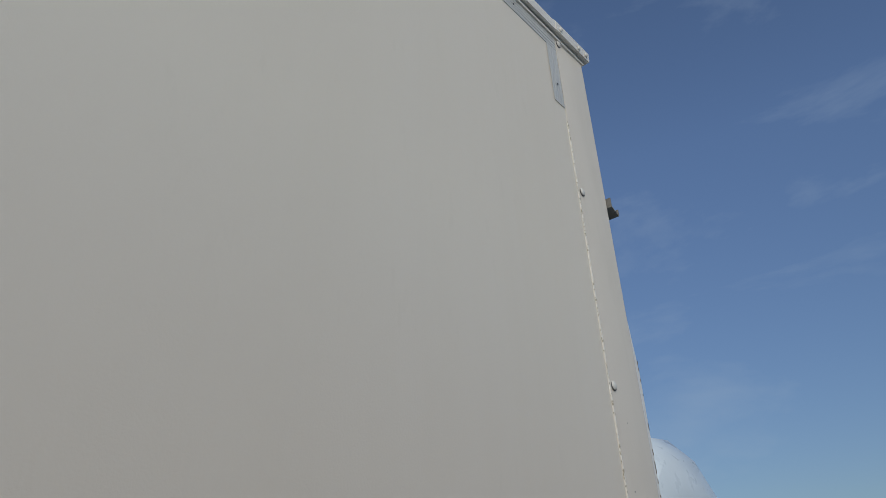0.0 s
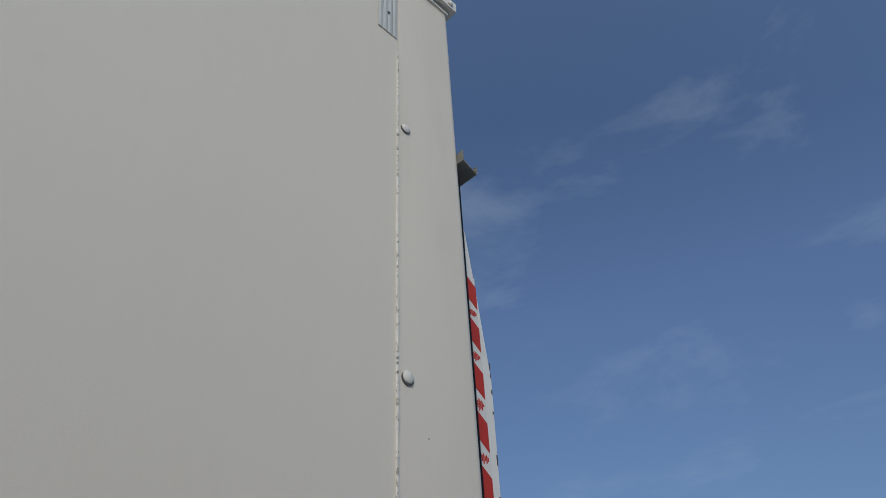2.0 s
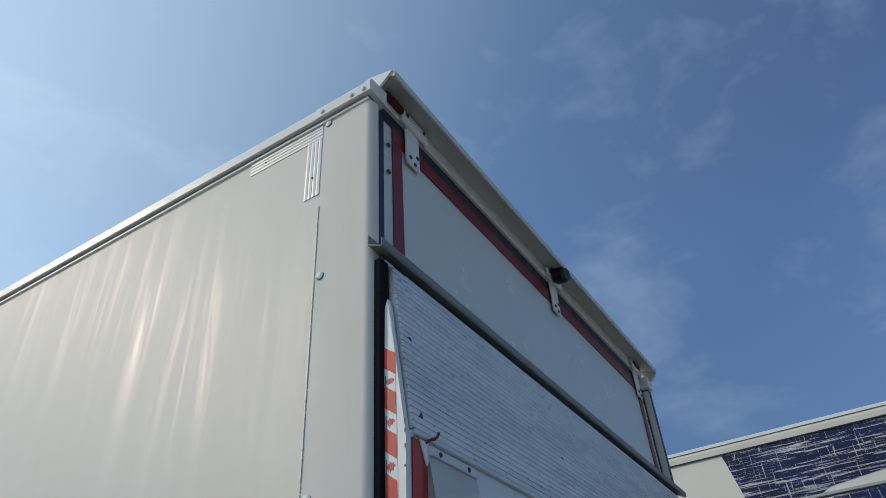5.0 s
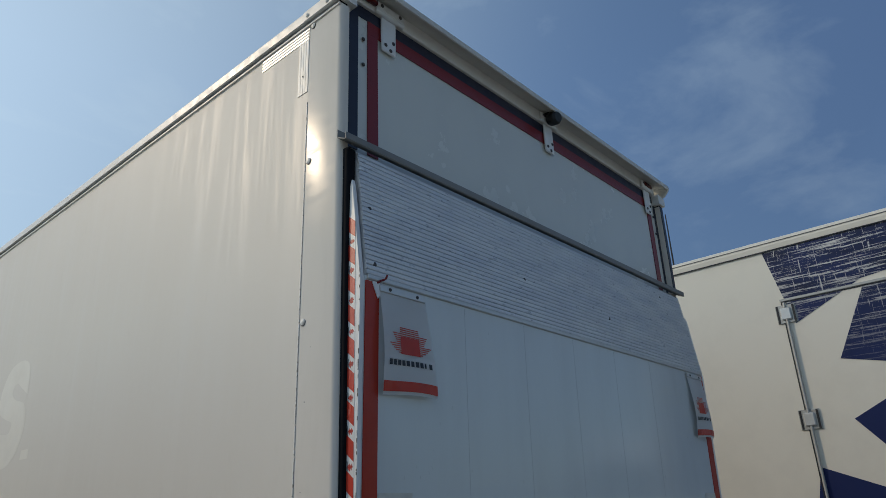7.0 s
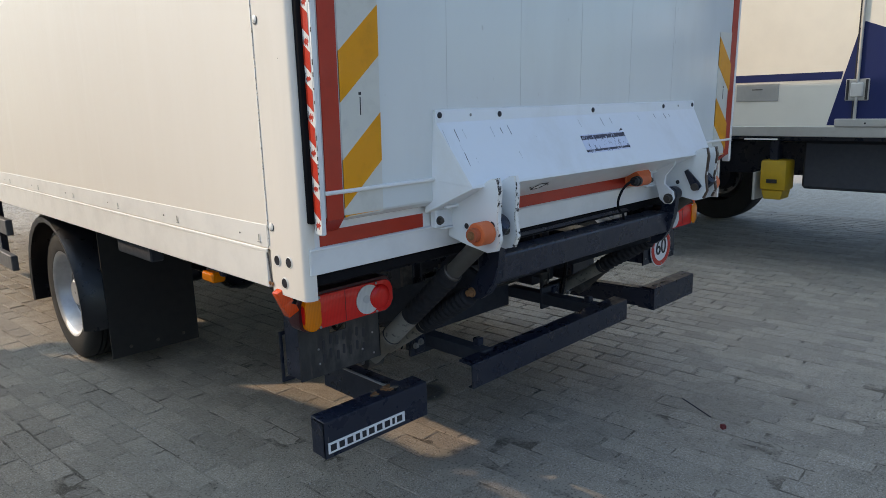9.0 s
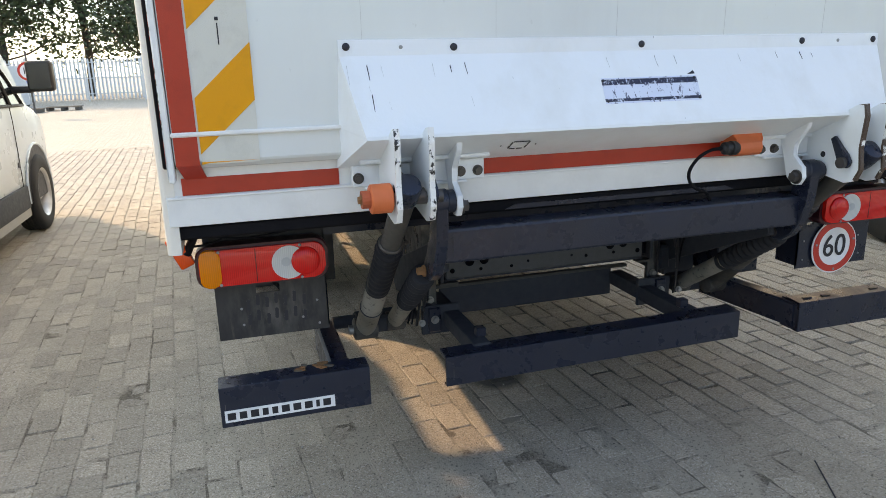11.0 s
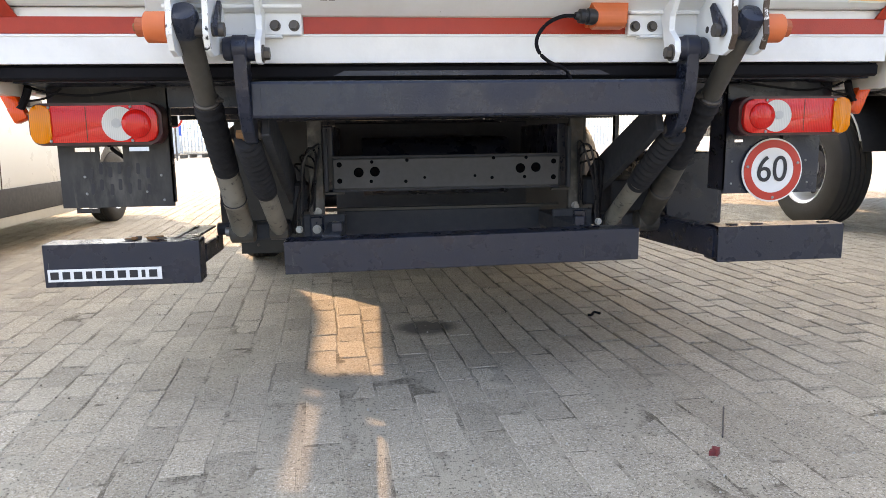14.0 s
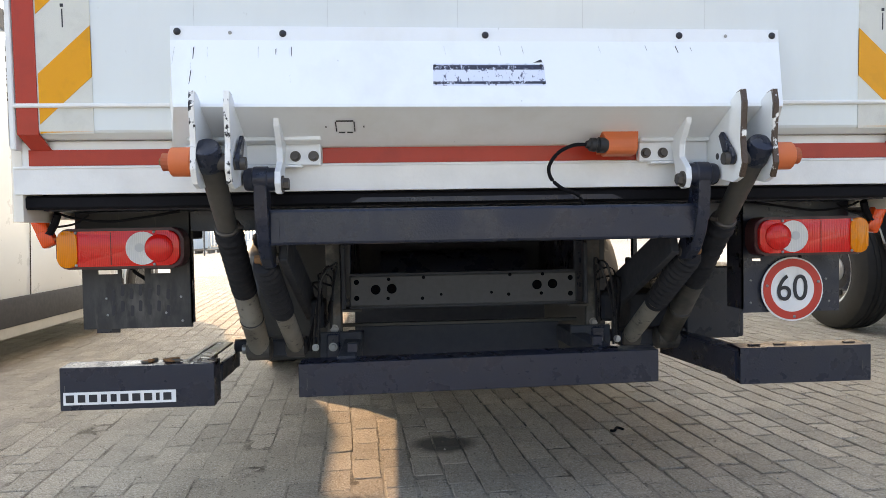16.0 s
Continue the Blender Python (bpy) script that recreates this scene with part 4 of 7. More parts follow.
def build_lamps():
    for s, plate_y, ly in ((-1, 0.197, 0.04), (1, 0.175, 0.0)):
        x0, x1 = (-1.163, -0.848) if s < 0 else (0.838, 1.154)
        holes = [(-1.118, -1.061, 0.751, 0.763), (-0.967, -0.909, 0.751, 0.763), (-1.05, -0.984, 0.721, 0.765)] if s < 0 else [(0.87, 0.9, 0.75, 0.758)]
        bm = pierced(x0, x1, 0.589, 0.93, plate_y, plate_y + 0.006, holes)
        carrier = part("lamp_carrier", bm, "plate" if s < 0 else "black", truck, "black steel plate carrying the rear lamp")
        part("carrier_edge", box((x1 - 0.004 if s < 0 else x0, plate_y, 0.6), (x1 if s < 0 else x0 + 0.004, plate_y + (0.03 if s < 0 else 0.1), 0.93)), "black", carrier)
        part("carrier_bracket", box((x0 + 0.05, plate_y + 0.004, 0.9), (x1 - 0.05, plate_y + 0.06, 0.95), 0.004), "black", carrier)
        if s < 0:
            for k in range(14):
                # long slots in two staggered rows
                x, z = -1.075 + 0.0262 * (k // 2) + random.uniform(-0.002, 0.002), (0.69, 0.643)[k % 2] + 0.011 * (k // 2 % 2) + random.uniform(-0.004, 0.004)
                slot = [(x + 0.0058 * math.cos(radians(a)), z + (0.011 if a < 180 else -0.011) + 0.0058 * math.sin(radians(a))) for a in range(0, 360, 45)]
                part("plate_slot", prism(slot, "y", plate_y - 0.001, plate_y), "ink", carrier)
            for x, z in ((-1.095, 0.679), (-1.093, 0.63), (-0.88, 0.68), (-0.924, 0.633), (-0.877, 0.608)):
                part("plate_screw", dome((x, plate_y, z), (0, -1, 0), 0.004, 0.003, 8), "zinc", carrier)
        else:
            for x, z in ((0.865, 0.62), (0.865, 0.69), (1.12, 0.62), (1.11, 0.69)):
                part("plate_screw", dome((x, plate_y, z), (0, -1, 0), 0.004, 0.003, 8), "zinc", carrier)
        if s < 0:
            # folded flank of the carrier and an open bracket beside it
            part("carrier_flank", box((x0, plate_y + 0.006, 0.595), (x0 + 0.005, plate_y + 0.08, 0.92)), "black", carrier)
            part("side_bracket", pierced(-1.168, -1.1, 0.563, 0.731, 0.3, 0.307, [(-1.159, -1.106, 0.577, 0.72)]), "black", carrier, "open black bracket")
        # combination lamp: dark housing, amber end, red body, white crescent, round red
        cx = (-1.024 if s < 0 else 1.007)

        def rounded(x_a, x_b, z_a, z_b, r):
            pts = []
            for qx, qz, a0 in ((x_b - r, z_b - r, 0), (x_a + r, z_b - r, 90), (x_a + r, z_a + r, 180), (x_b - r, z_a + r, 270)):
                pts += [(qx + r * math.cos(radians(a0 + k * 18)), qz + r * math.sin(radians(a0 + k * 18))) for k in range(6)]
            return pts

        lamp = part("rear_lamp", prism(rounded(cx - 0.177, cx + 0.177, 0.77, 0.886, 0.032), "y", 0.085 + ly, 0.142 + ly, 0.004), "lens_rim", truck, "red and amber rear combination lamp")
        inner = -s
        part("lens", prism(rounded(cx - 0.168, cx + 0.168, 0.778, 0.878, 0.03), "y", 0.07 + ly, 0.088 + ly, 0.006, seg=2), "lens_red", lamp, "red lamp lens", smooth=True)
        a0, a1 = sorted((cx + s * 0.112, cx + s * 0.166))
        part("indicator_lens", prism(rounded(a0, a1, 0.776, 0.88, 0.02), "y", 0.066 + ly, 0.088 + ly, 0.005, seg=2), "lens_amber", lamp, "amber indicator lens", smooth=True)
        mx = cx + inner * 0.068
        bm = rod((mx, 0.0675 + ly, 0.828), (mx, 0.08 + ly, 0.828), 0.047, n=28)
        part("reversing_lens", bm, "lens_clear", lamp, "clear reversing lens", smooth=True)
        part("brake_lens", turned((mx + inner * 0.045, 0.075 + ly, 0.828), (mx + inner * 0.045, 0.056 + ly, 0.828), [(0, 0.04), (0.5, 0.039), (0.8, 0.033), (1, 0.018)], 28), "lens_red", lamp, "round red brake lens", smooth=True)
        part("lens_grid", rod((mx - inner * 0.008, 0.066 + ly, 0.83), (mx - inner * 0.008, 0.0685 + ly, 0.83), 0.013, n=14), "joint", lamp, "grey bulb grid in the clear lens")
        part("lens_band", prism([(cx + s * 0.02 - 0.0012, 0.782), (cx + s * 0.02 + 0.0012, 0.782), (cx + s * 0.02 + 0.0012, 0.875), (cx + s * 0.02 - 0.0012, 0.875)], "y", 0.0694 + ly, 0.072 + ly), "lens_dark", lamp)
        for dx in (-0.115, 0.1):
            for z in (0.782, 0.874):
                part("lens_screw", dome((cx - s * dx, 0.068 + ly, z), (0, -1, 0), 0.0045, 0.003, 8), "zinc", lamp)
        part("lamp_cable", hose([(cx + 0.005, 0.15, 0.79), (cx + 0.02, 0.18, 0.757), (cx + 0.034, 0.215, 0.735), (cx + 0.05, 0.27, 0.7), (cx + 0.06, 0.32, 0.72)], 0.0055), "seal", lamp, smooth=True)
        # clearance lamp on a rubber stalk, tipped outwards
        gx, gy = (-1.235, 0.132) if s < 0 else (1.24, 0.13)
        m = pose(gx, gy, 0.878, 0, s * 24, 0)
        bm = box((-0.019, -0.012, -0.044), (0.019, 0.02, 0.044), 0.005, seg=2)
        bmesh.ops.transform(bm, matrix=m, verts=bm.verts)
        half = box((-0.0192, -0.014, -0.042), (0.0192, 0.0, 0.002), 0.004, seg=2)
        bmesh.ops.transform(half, matrix=m, verts=half.verts)
        mk = part("clearance_lamp", bm, "lens_orange", truck, "tilted orange-red clearance lamp", smooth=True)
        part("amber_half", half, "lens_orange", mk, smooth=True)
        part("stalk", hose([(gx - s * 0.015, 0.125, 0.87), (gx - s * 0.03, 0.13, 0.9), (gx - s * 0.045, 0.12, 0.93)], 0.011), "seal", mk, smooth=True)
        part("stalk_wire", hose([(gx - s * 0.02, 0.13, 0.89), (gx - s * 0.09, 0.12, 0.9), (gx - s * 0.13, 0.12, 0.925)], 0.003), "seal", mk, smooth=True)
    # wiring drooping below the sill
    for s in (-1, 1):
        part("sill_cable", hose([(s * 1.2, 0.15, 0.93), (s * 1.14, 0.12, 0.915), (s * 1.05, 0.115, 0.905), (s * 0.96, 0.12, 0.915), (s * 0.86, 0.14, 0.932)], 0.0035), "seal", truck, "thin black cable", smooth=True)
    # speed disc
    c = (0.994, 0.168, 0.661)
    disc = part("speed_disc", rod(c, (c[0], c[1] - 0.004, c[2]), 0.1, n=48), "disc_white", truck, "round red-rimmed sixty speed disc")
    part("disc_ring", turned((c[0], c[1] - 0.004, c[2]), (c[0], c[1] - 0.006, c[2]), [(0, 0.095), (1, 0.095), (1, 0.071), (0, 0.071)], 48, closed=False), "disc_red", disc, "red rim")
    letters("60", 0.105, disc, "ink", Matrix.Translation((c[0] - 0.002, c[1] - 0.0062, c[2])) @ pose(0, 0, 0, 90, 0, 0) @ Matrix.Diagonal((1.0, 1.1, 1, 1)), "disc_figure", "black figures")
    for dx, dz in ((-0.083, 0.012), (0.083, 0.022), (0.005, -0.086)):
        part("disc_screw", dome((c[0] + dx, c[1] - 0.006, c[2] + dz), (0, -1, 0), 0.005, 0.003, 8), "zinc", disc)


build_box()
build_rear_flap()
build_chassis()
build_lamps()

# ---- the tail lift ----
lift = thing("tail_lift", "raised white tail lift platform with black lifting gear", "tail lift", (0, 0.2, 0.4))
PL, PR = -1.208, 1.243


def face_y(z):
    """Outer face of the folded platform: thin at its tip, thickest where the ribbed part ends."""
    if z > 2.32:
        return -0.078 + (z - 2.32) / 0.44 * 0.05
    return -0.078 + (2.32 - z) / 1.2 * 0.026


def sheet(points, proud=0.003, bm=None):
    """A flat piece lying on the platform's face, as (x, z) outline."""
    bm = bm or bmesh.new()
    n = len(points)
    add(bm, [(x, face_y(z) - proud, z) for x, z in points] + [(x, face_y(z) + 0.004, z) for x, z in points],
        [tuple(range(n)), tuple(range(2 * n - 1, n - 1, -1))] + [(i, (i + 1) % n, n + (i + 1) % n, n + i) for i in range(n)])
    return bm


def build_platform():
    body = [(-0.008, 1.118), (-0.03, 1.118), (face_y(1.135), 1.135), (face_y(2.32), 2.32), (-0.008, 2.32)]
    slab = part("platform", prism(body, "x", PL + 0.002, PR - 0.002, 0.004), "platform", lift, "smooth white lower platform panel")
    # ribbed tip, every rib a rounded fold
    bm = bmesh.new()
    z = 2.322
    rows = [(-0.008, 2.322)]
    while z < 2.745:
        y = face_y(z)
        rows += [(y + 0.001, z), (y - 0.0045, z + 0.0018), (y - 0.0056, z + 0.0075), (y - 0.0045, z + 0.0138)]
        z += 0.0165
    rows += [(-0.02, 2.755), (-0.008, 2.755)]
    n = len(rows)
    add(bm, [(PL + 0.006 + 0.012 * max(0, (q[1] - 2.32)), q[0], q[1]) for q in rows] + [(PR - 0.006 - 0.09 * max(0, (q[1] - 2.32)), q[0], q[1]) for q in rows],
        [(i, (i + 1) % n, n + (i + 1) % n, n + i) for i in range(n)] + [tuple(range(n)), tuple(range(2 * n - 1, n - 1, -1))])
    tip = part("ribbed_tip", bm, "ribbed", lift, "scuffed ribbed aluminium platform tip")
    part("tip_edge", box((PL + 0.01, face_y(2.32) - 0.008, 2.306), (PR - 0.01, face_y(2.32) + 0.01, 2.322), 0.003), "alu", tip)
    for x, z in ((-1.165, 2.55), (-1.165, 2.36), (-0.35, 2.5), (0.3, 2.46), (0.95, 2.7)):
        part("tip_rivet", dome((x, face_y(z) - 0.003, z), (0, -1, 0), 0.009, 0.004, 10), "bolt", tip, smooth=True)
    # folded side edges carrying the warning tape
    for s, x in ((-1, PL), (1, PR)):
        out = [(-0.02, 1.09), (face_y(1.1) - 0.004, 1.09), (face_y(2.3) + 0.0, 2.3), (-0.06, 2.45), (-0.042, 2.62), (-0.034, 2.645), (-0.026, 2.62), (-0.022, 2.3)]
        edge = part("side_edge", prism(out, "x", min(x, x + s * 0.015), max(x, x + s * 0.015), 0.003), "white", lift, "white side edge with scuffed corner")
        fx = x + s * 0.0152
        part("tape_backing", prism([(-0.026, 1.1), (-0.0565, 1.1), (-0.0565, 2.3), (-0.054, 2.515), (-0.028, 2.515)], "x", min(fx, fx + s * 0.0006), max(fx, fx + s * 0.0006)), "tape_white", edge, "white warning tape")
        z = 2.515
        k = 0
        while z > 1.14:
            h = 0.052 + random.uniform(-0.002, 0.002)
            quad = [(-0.0265, z - 0.0), (-0.055, z - 0.022), (-0.055, z - 0.022 - h), (-0.0265, z - h)]
            part("tape_stripe", prism(quad, "x", min(fx, fx + s * 0.0013), max(fx, fx + s * 0.0013)), "tape_red", edge, "red warning stripe")
            zb = z - h - 0.034
            for j in range(6):
                w = (0.003, 0.008, 0.0055, 0.009, 0.006, 0.003)[j] * random.uniform(0.7, 1.3)
                yy = -0.0515 + j * 0.0036
                part("tape_print", prism([(yy, zb - w), (yy + 0.0028, zb - w * 1.3), (yy + 0.0028, zb + w), (yy, zb + w * 0.7)], "x", min(fx, fx + s * 0.001), max(fx, fx + s * 0.001)), "tape_red", edge)
            part("tape_print", prism([(-0.0312, zb - 0.016), (-0.0285, zb - 0.014), (-0.0285, zb + 0.016), (-0.0312, zb + 0.014)], "x", min(fx, fx + s * 0.001), max(fx, fx + s * 0.001)), "grey", edge)
            z -= 0.0935
            k += 1
        bm = bmesh.new()
        for i in range(46):
            zz = random.uniform(1.2, 2.35)
            h = random.uniform(0.003, 0.018)
            yy = face_y(zz) - 0.004 * (2.3 - zz) / 1.2 + 0.0004
            box((fx - 0.0008, yy + 0.0005, zz), (fx + 0.0006, yy + random.uniform(0.0014, 0.0035), zz + h), bm=bm)
        part("edge_scuff", bm, "wood", edge, "bare chipped corner", kind="stuff")
    # red border tape, chevron boards, ledge rails
    for x0, x1 in ((-1.203, -1.15), (PR - 0.067, PR - 0.01)):
        part("border_tape", sheet([(x0, 1.128), (x1, 1.128), (x1, 2.302), (x0, 2.302)]), "red", slab, "dark red reflective border tape")
    for s, xa, xb in ((-1, -1.145, -1.012), (1, PR - 0.055, PR - 0.188)):
        a, b = (xa, xb)
        board = part("chevron_board", sheet([(a, 1.13), (b, 1.13), (b, 1.708), (a, 1.708)], 0.0022) if s < 0 else sheet([(b, 1.13), (a, 1.13), (a, 1.708), (b, 1.708)], 0.0022), "pale", slab, "pale reflective board with amber chevrons")
        for z in (1.563, 1.283):
            part("chevron", sheet([(a, z - 0.129), (b, z - 0.008), (b, z + 0.122), (a, z)], 0.0034), "amber", board, "amber chevron stripe")
        part("chevron", sheet([(a, 1.13), (a + (b - a) * 0.12, 1.133), (b, 1.25 - 0.115), (a, 1.136)], 0.0034), "amber", board)
        part("board_print", sheet([(a + (b - a) * 0.482, 1.4), (a + (b - a) * 0.503, 1.4), (a + (b - a) * 0.503, 1.447), (a + (b - a) * 0.482, 1.447)], 0.0032), "ink", board)
        part("board_print", sheet([(a + (b - a) * 0.46, 1.452), (a + (b - a) * 0.52, 1.452), (a + (b - a) * 0.52, 1.46), (a + (b - a) * 0.46, 1.46)], 0.0032), "ink", board)
    for x0, x1 in ((PL, -0.8), (0.79, PR)):
        part("ledge_rail", box((x0, face_y(1.2) - 0.011, 1.196), (x1, face_y(1.2) + 0.004, 1.207), 0.003), "white", slab)
    for x in (-0.751, -0.407, -0.064, 0.274, 0.614):
        part("panel_joint", sheet([(x - 0.00035, 1.4), (x + 0.00035, 1.4), (x + 0.00035, 2.3), (x - 0.00035, 2.3)], 0.0004), "joint", slab)
    # lower strip: red tape above a plain white lip
    lip = part("lower_lip", prism([(0.0, 0.978), (-0.012, 0.976), (-0.016, 1.046), (-0.006, 1.05), (-0.006, 1.118), (0.0, 1.118)], "x", XL + 0.012, XR - 0.055, 0.002), "white", lift, "white lower lip under the platform")
    for x0, x1 in ((-1.2, -0.82), (-0.433, 0.439), (0.81, XR - 0.065)):
        part("lip_tape", box((x0, -0.0085, 1.052), (x1, -0.005, 1.094)), "red", lip, "red reflective tape")
    part("lip_ridge", box((XL + 0.014, -0.019, 1.043), (XR - 0.057, -0.01, 1.05), 0.002), "white", lip)
    # tape folded round the lower corners
    for s, a, b, c, d in ((-1, -1.203, -1.15, -1.14, -1.19), (1, PR - 0.01, PR - 0.067, PR - 0.075, PR - 0.03)):
        bm = bmesh.new()
        p = [(a, face_y(1.13) - 0.0035, 1.13), (b, face_y(1.13) - 0.0035, 1.13), (c, -0.012, 1.092), (d, -0.012, 1.092)]
        add(bm, p + [(x, y + 0.003, z + 0.003) for x, y, z in p], [(0, 1, 2, 3), (7, 6, 5, 4), (0, 1, 5, 4), (1, 2, 6, 5), (2, 3, 7, 6), (3, 0, 4, 7)])
        part("corner_tape", bm, "red", slab, "red tape folded round the corner")
    # sloping cover over the hinge gear
    L0, L1, R0, R1 = -0.81, -0.775, 0.818, 0.767
    v = [(L0, -0.056, 1.406), (R0, -0.056, 1.4), (L0, -0.066, 1.404), (R0, -0.066, 1.398), (L0, -0.068, 1.367), (R0, -0.068, 1.363),
         (L1, -0.176, 1.184), (R1, -0.176, 1.178), (L1 + 0.002, -0.178, 1.176), (R1 - 0.002, -0.178, 1.17), (L0 - 0.015, -0.022, 1.096), (R0 + 0.005, -0.022, 1.096), (L0 - 0.01, -0.05, 1.2), (R0 + 0.005, -0.05, 1.2)]
    f = [(0, 1, 3, 2), (2, 3, 5, 4), (4, 5, 7, 6), (6, 7, 9, 8), (8, 9, 11, 10), (10, 11, 13, 12), (12, 13, 1, 0), (0, 2, 4, 12), (4, 6, 8, 10, 12), (1, 13, 5, 3), (5, 13, 11, 9, 7)]
    bm = bmesh.new()
    add(bm, v, f)
    cover = part("gear_cover", bm, "cover", lift, "white sloping gear cover with scratches")
    for x, z in ((-0.792, 1.389), (-0.523, 1.384), (0.008, 1.381), (0.538, 1.381), (0.799, 1.381)):
        part("cover_plug", dome((x, -0.067, z), (0, -1, 0), 0.0095, 0.005, 12), "ink", cover, smooth=True)
    for x, z in ((-0.658, 1.386), (0.668, 1.38)):
        part("cover_plug", dome((x, -0.067, z), (0, -1, 0), 0.005, 0.003, 10), "zinc", cover)

    def on_slope(x, z):
        return (x, -0.068 - (1.363 - z) / 0.185 * 0.108 - 0.0008 - 0.0024 * (0.8 - x) / 1.6, z)

    def patch(points, name, mat, label=""):
        b = bmesh.new()
        b.faces.new([b.verts.new(on_slope(x, z)) for x, z in points])
        g = bmesh.ops.extrude_face_region(b, geom=list(b.faces))
        for vv in g["geom"]:
            if isinstance(vv, bmesh.types.BMVert):
                vv.co.y += 0.002
        return part(name, b, mat, cover, label)

    # painted outline of a small shield on the underside
    def below(x, y):
        return (x, y, 1.172 - (y + 0.178) / 0.156 * 0.076 - 0.0012)

    def mark(x0, x1, y0, y1):
        b = bmesh.new()
        b.faces.new([b.verts.new(below(*p)) for p in ((x0, y0), (x1, y0), (x1, y1), (x0, y1))])
        g = bmesh.ops.extrude_face_region(b, geom=list(b.faces))
        for vv in g["geom"]:
            if isinstance(vv, bmesh.types.BMVert):
                vv.co.z += 0.002
        part("stencil_mark", b, "ink", cover)

    for x0, x1, y0, y1 in ((-0.386, -0.342, -0.128, -0.1255), (-0.382, -0.366, -0.082, -0.0795), (-0.361, -0.346, -0.082, -0.0795), (-0.389, -0.386, -0.123, -0.105), (-0.389, -0.386, -0.1, -0.086),
                           (-0.342, -0.339, -0.123, -0.105), (-0.342, -0.339, -0.1, -0.086), (-0.415, -0.412, -0.106, -0.102), (-0.318, -0.315, -0.106, -0.102)):
        mark(x0, x1, y0, y1)
    patch([(-0.137, 1.232), (0.153, 1.232), (0.155, 1.296), (-0.135, 1.296)], "nameplate", "worn", "worn illegible nameplate")
    patch([(0.128, 1.299), (0.153, 1.3), (0.15, 1.309)], "plate_print", "ink")
    for x in (-0.13, 0.147):
        for z in (1.238, 1.29):
            p = on_slope(x, z)
            part("plate_screw", dome(p, (0, -0.86, 0.5), 0.004, 0.003, 8), "ink", cover)
    # upright scratches: x, upper end, length, depth
    for x, z, h, deep in ((-0.796, 1.347, 0.051, 0), (-0.748, 1.347, 0.037, 2), (-0.749, 1.3, 0.018, 0), (-0.746, 1.279, 0.041, 2), (-0.713, 1.345, 0.028, 0), (-0.706, 1.262, 0.02, 0), (-0.584, 1.348, 0.035, 0), (-0.54, 1.342, 0.019, 2),
                          (-0.501, 1.347, 0.029, 2), (-0.499, 1.266, 0.024, 0), (-0.104, 1.35, 0.027, 0), (0.042, 1.352, 0.031, 1), (0.103, 1.35, 0.023, 1), (0.311, 1.35, 0.022, 0), (0.439, 1.354, 0.019, 1), (0.522, 1.351, 0.021, 2), (0.563, 1.348, 0.014, 1)):
        w = (0.0009, 0.0013, 0.0026)[deep] * random.uniform(0.8, 1.2)
        d = random.uniform(0.001, 0.004)
        patch([(x + d, z - h), (x + d + w * 0.5, z - h * 0.98), (x + w, z - h * 0.35), (x + w * 0.8, z), (x, z - 0.003)], "scratch", ("joint", "grey", "navy")[deep])


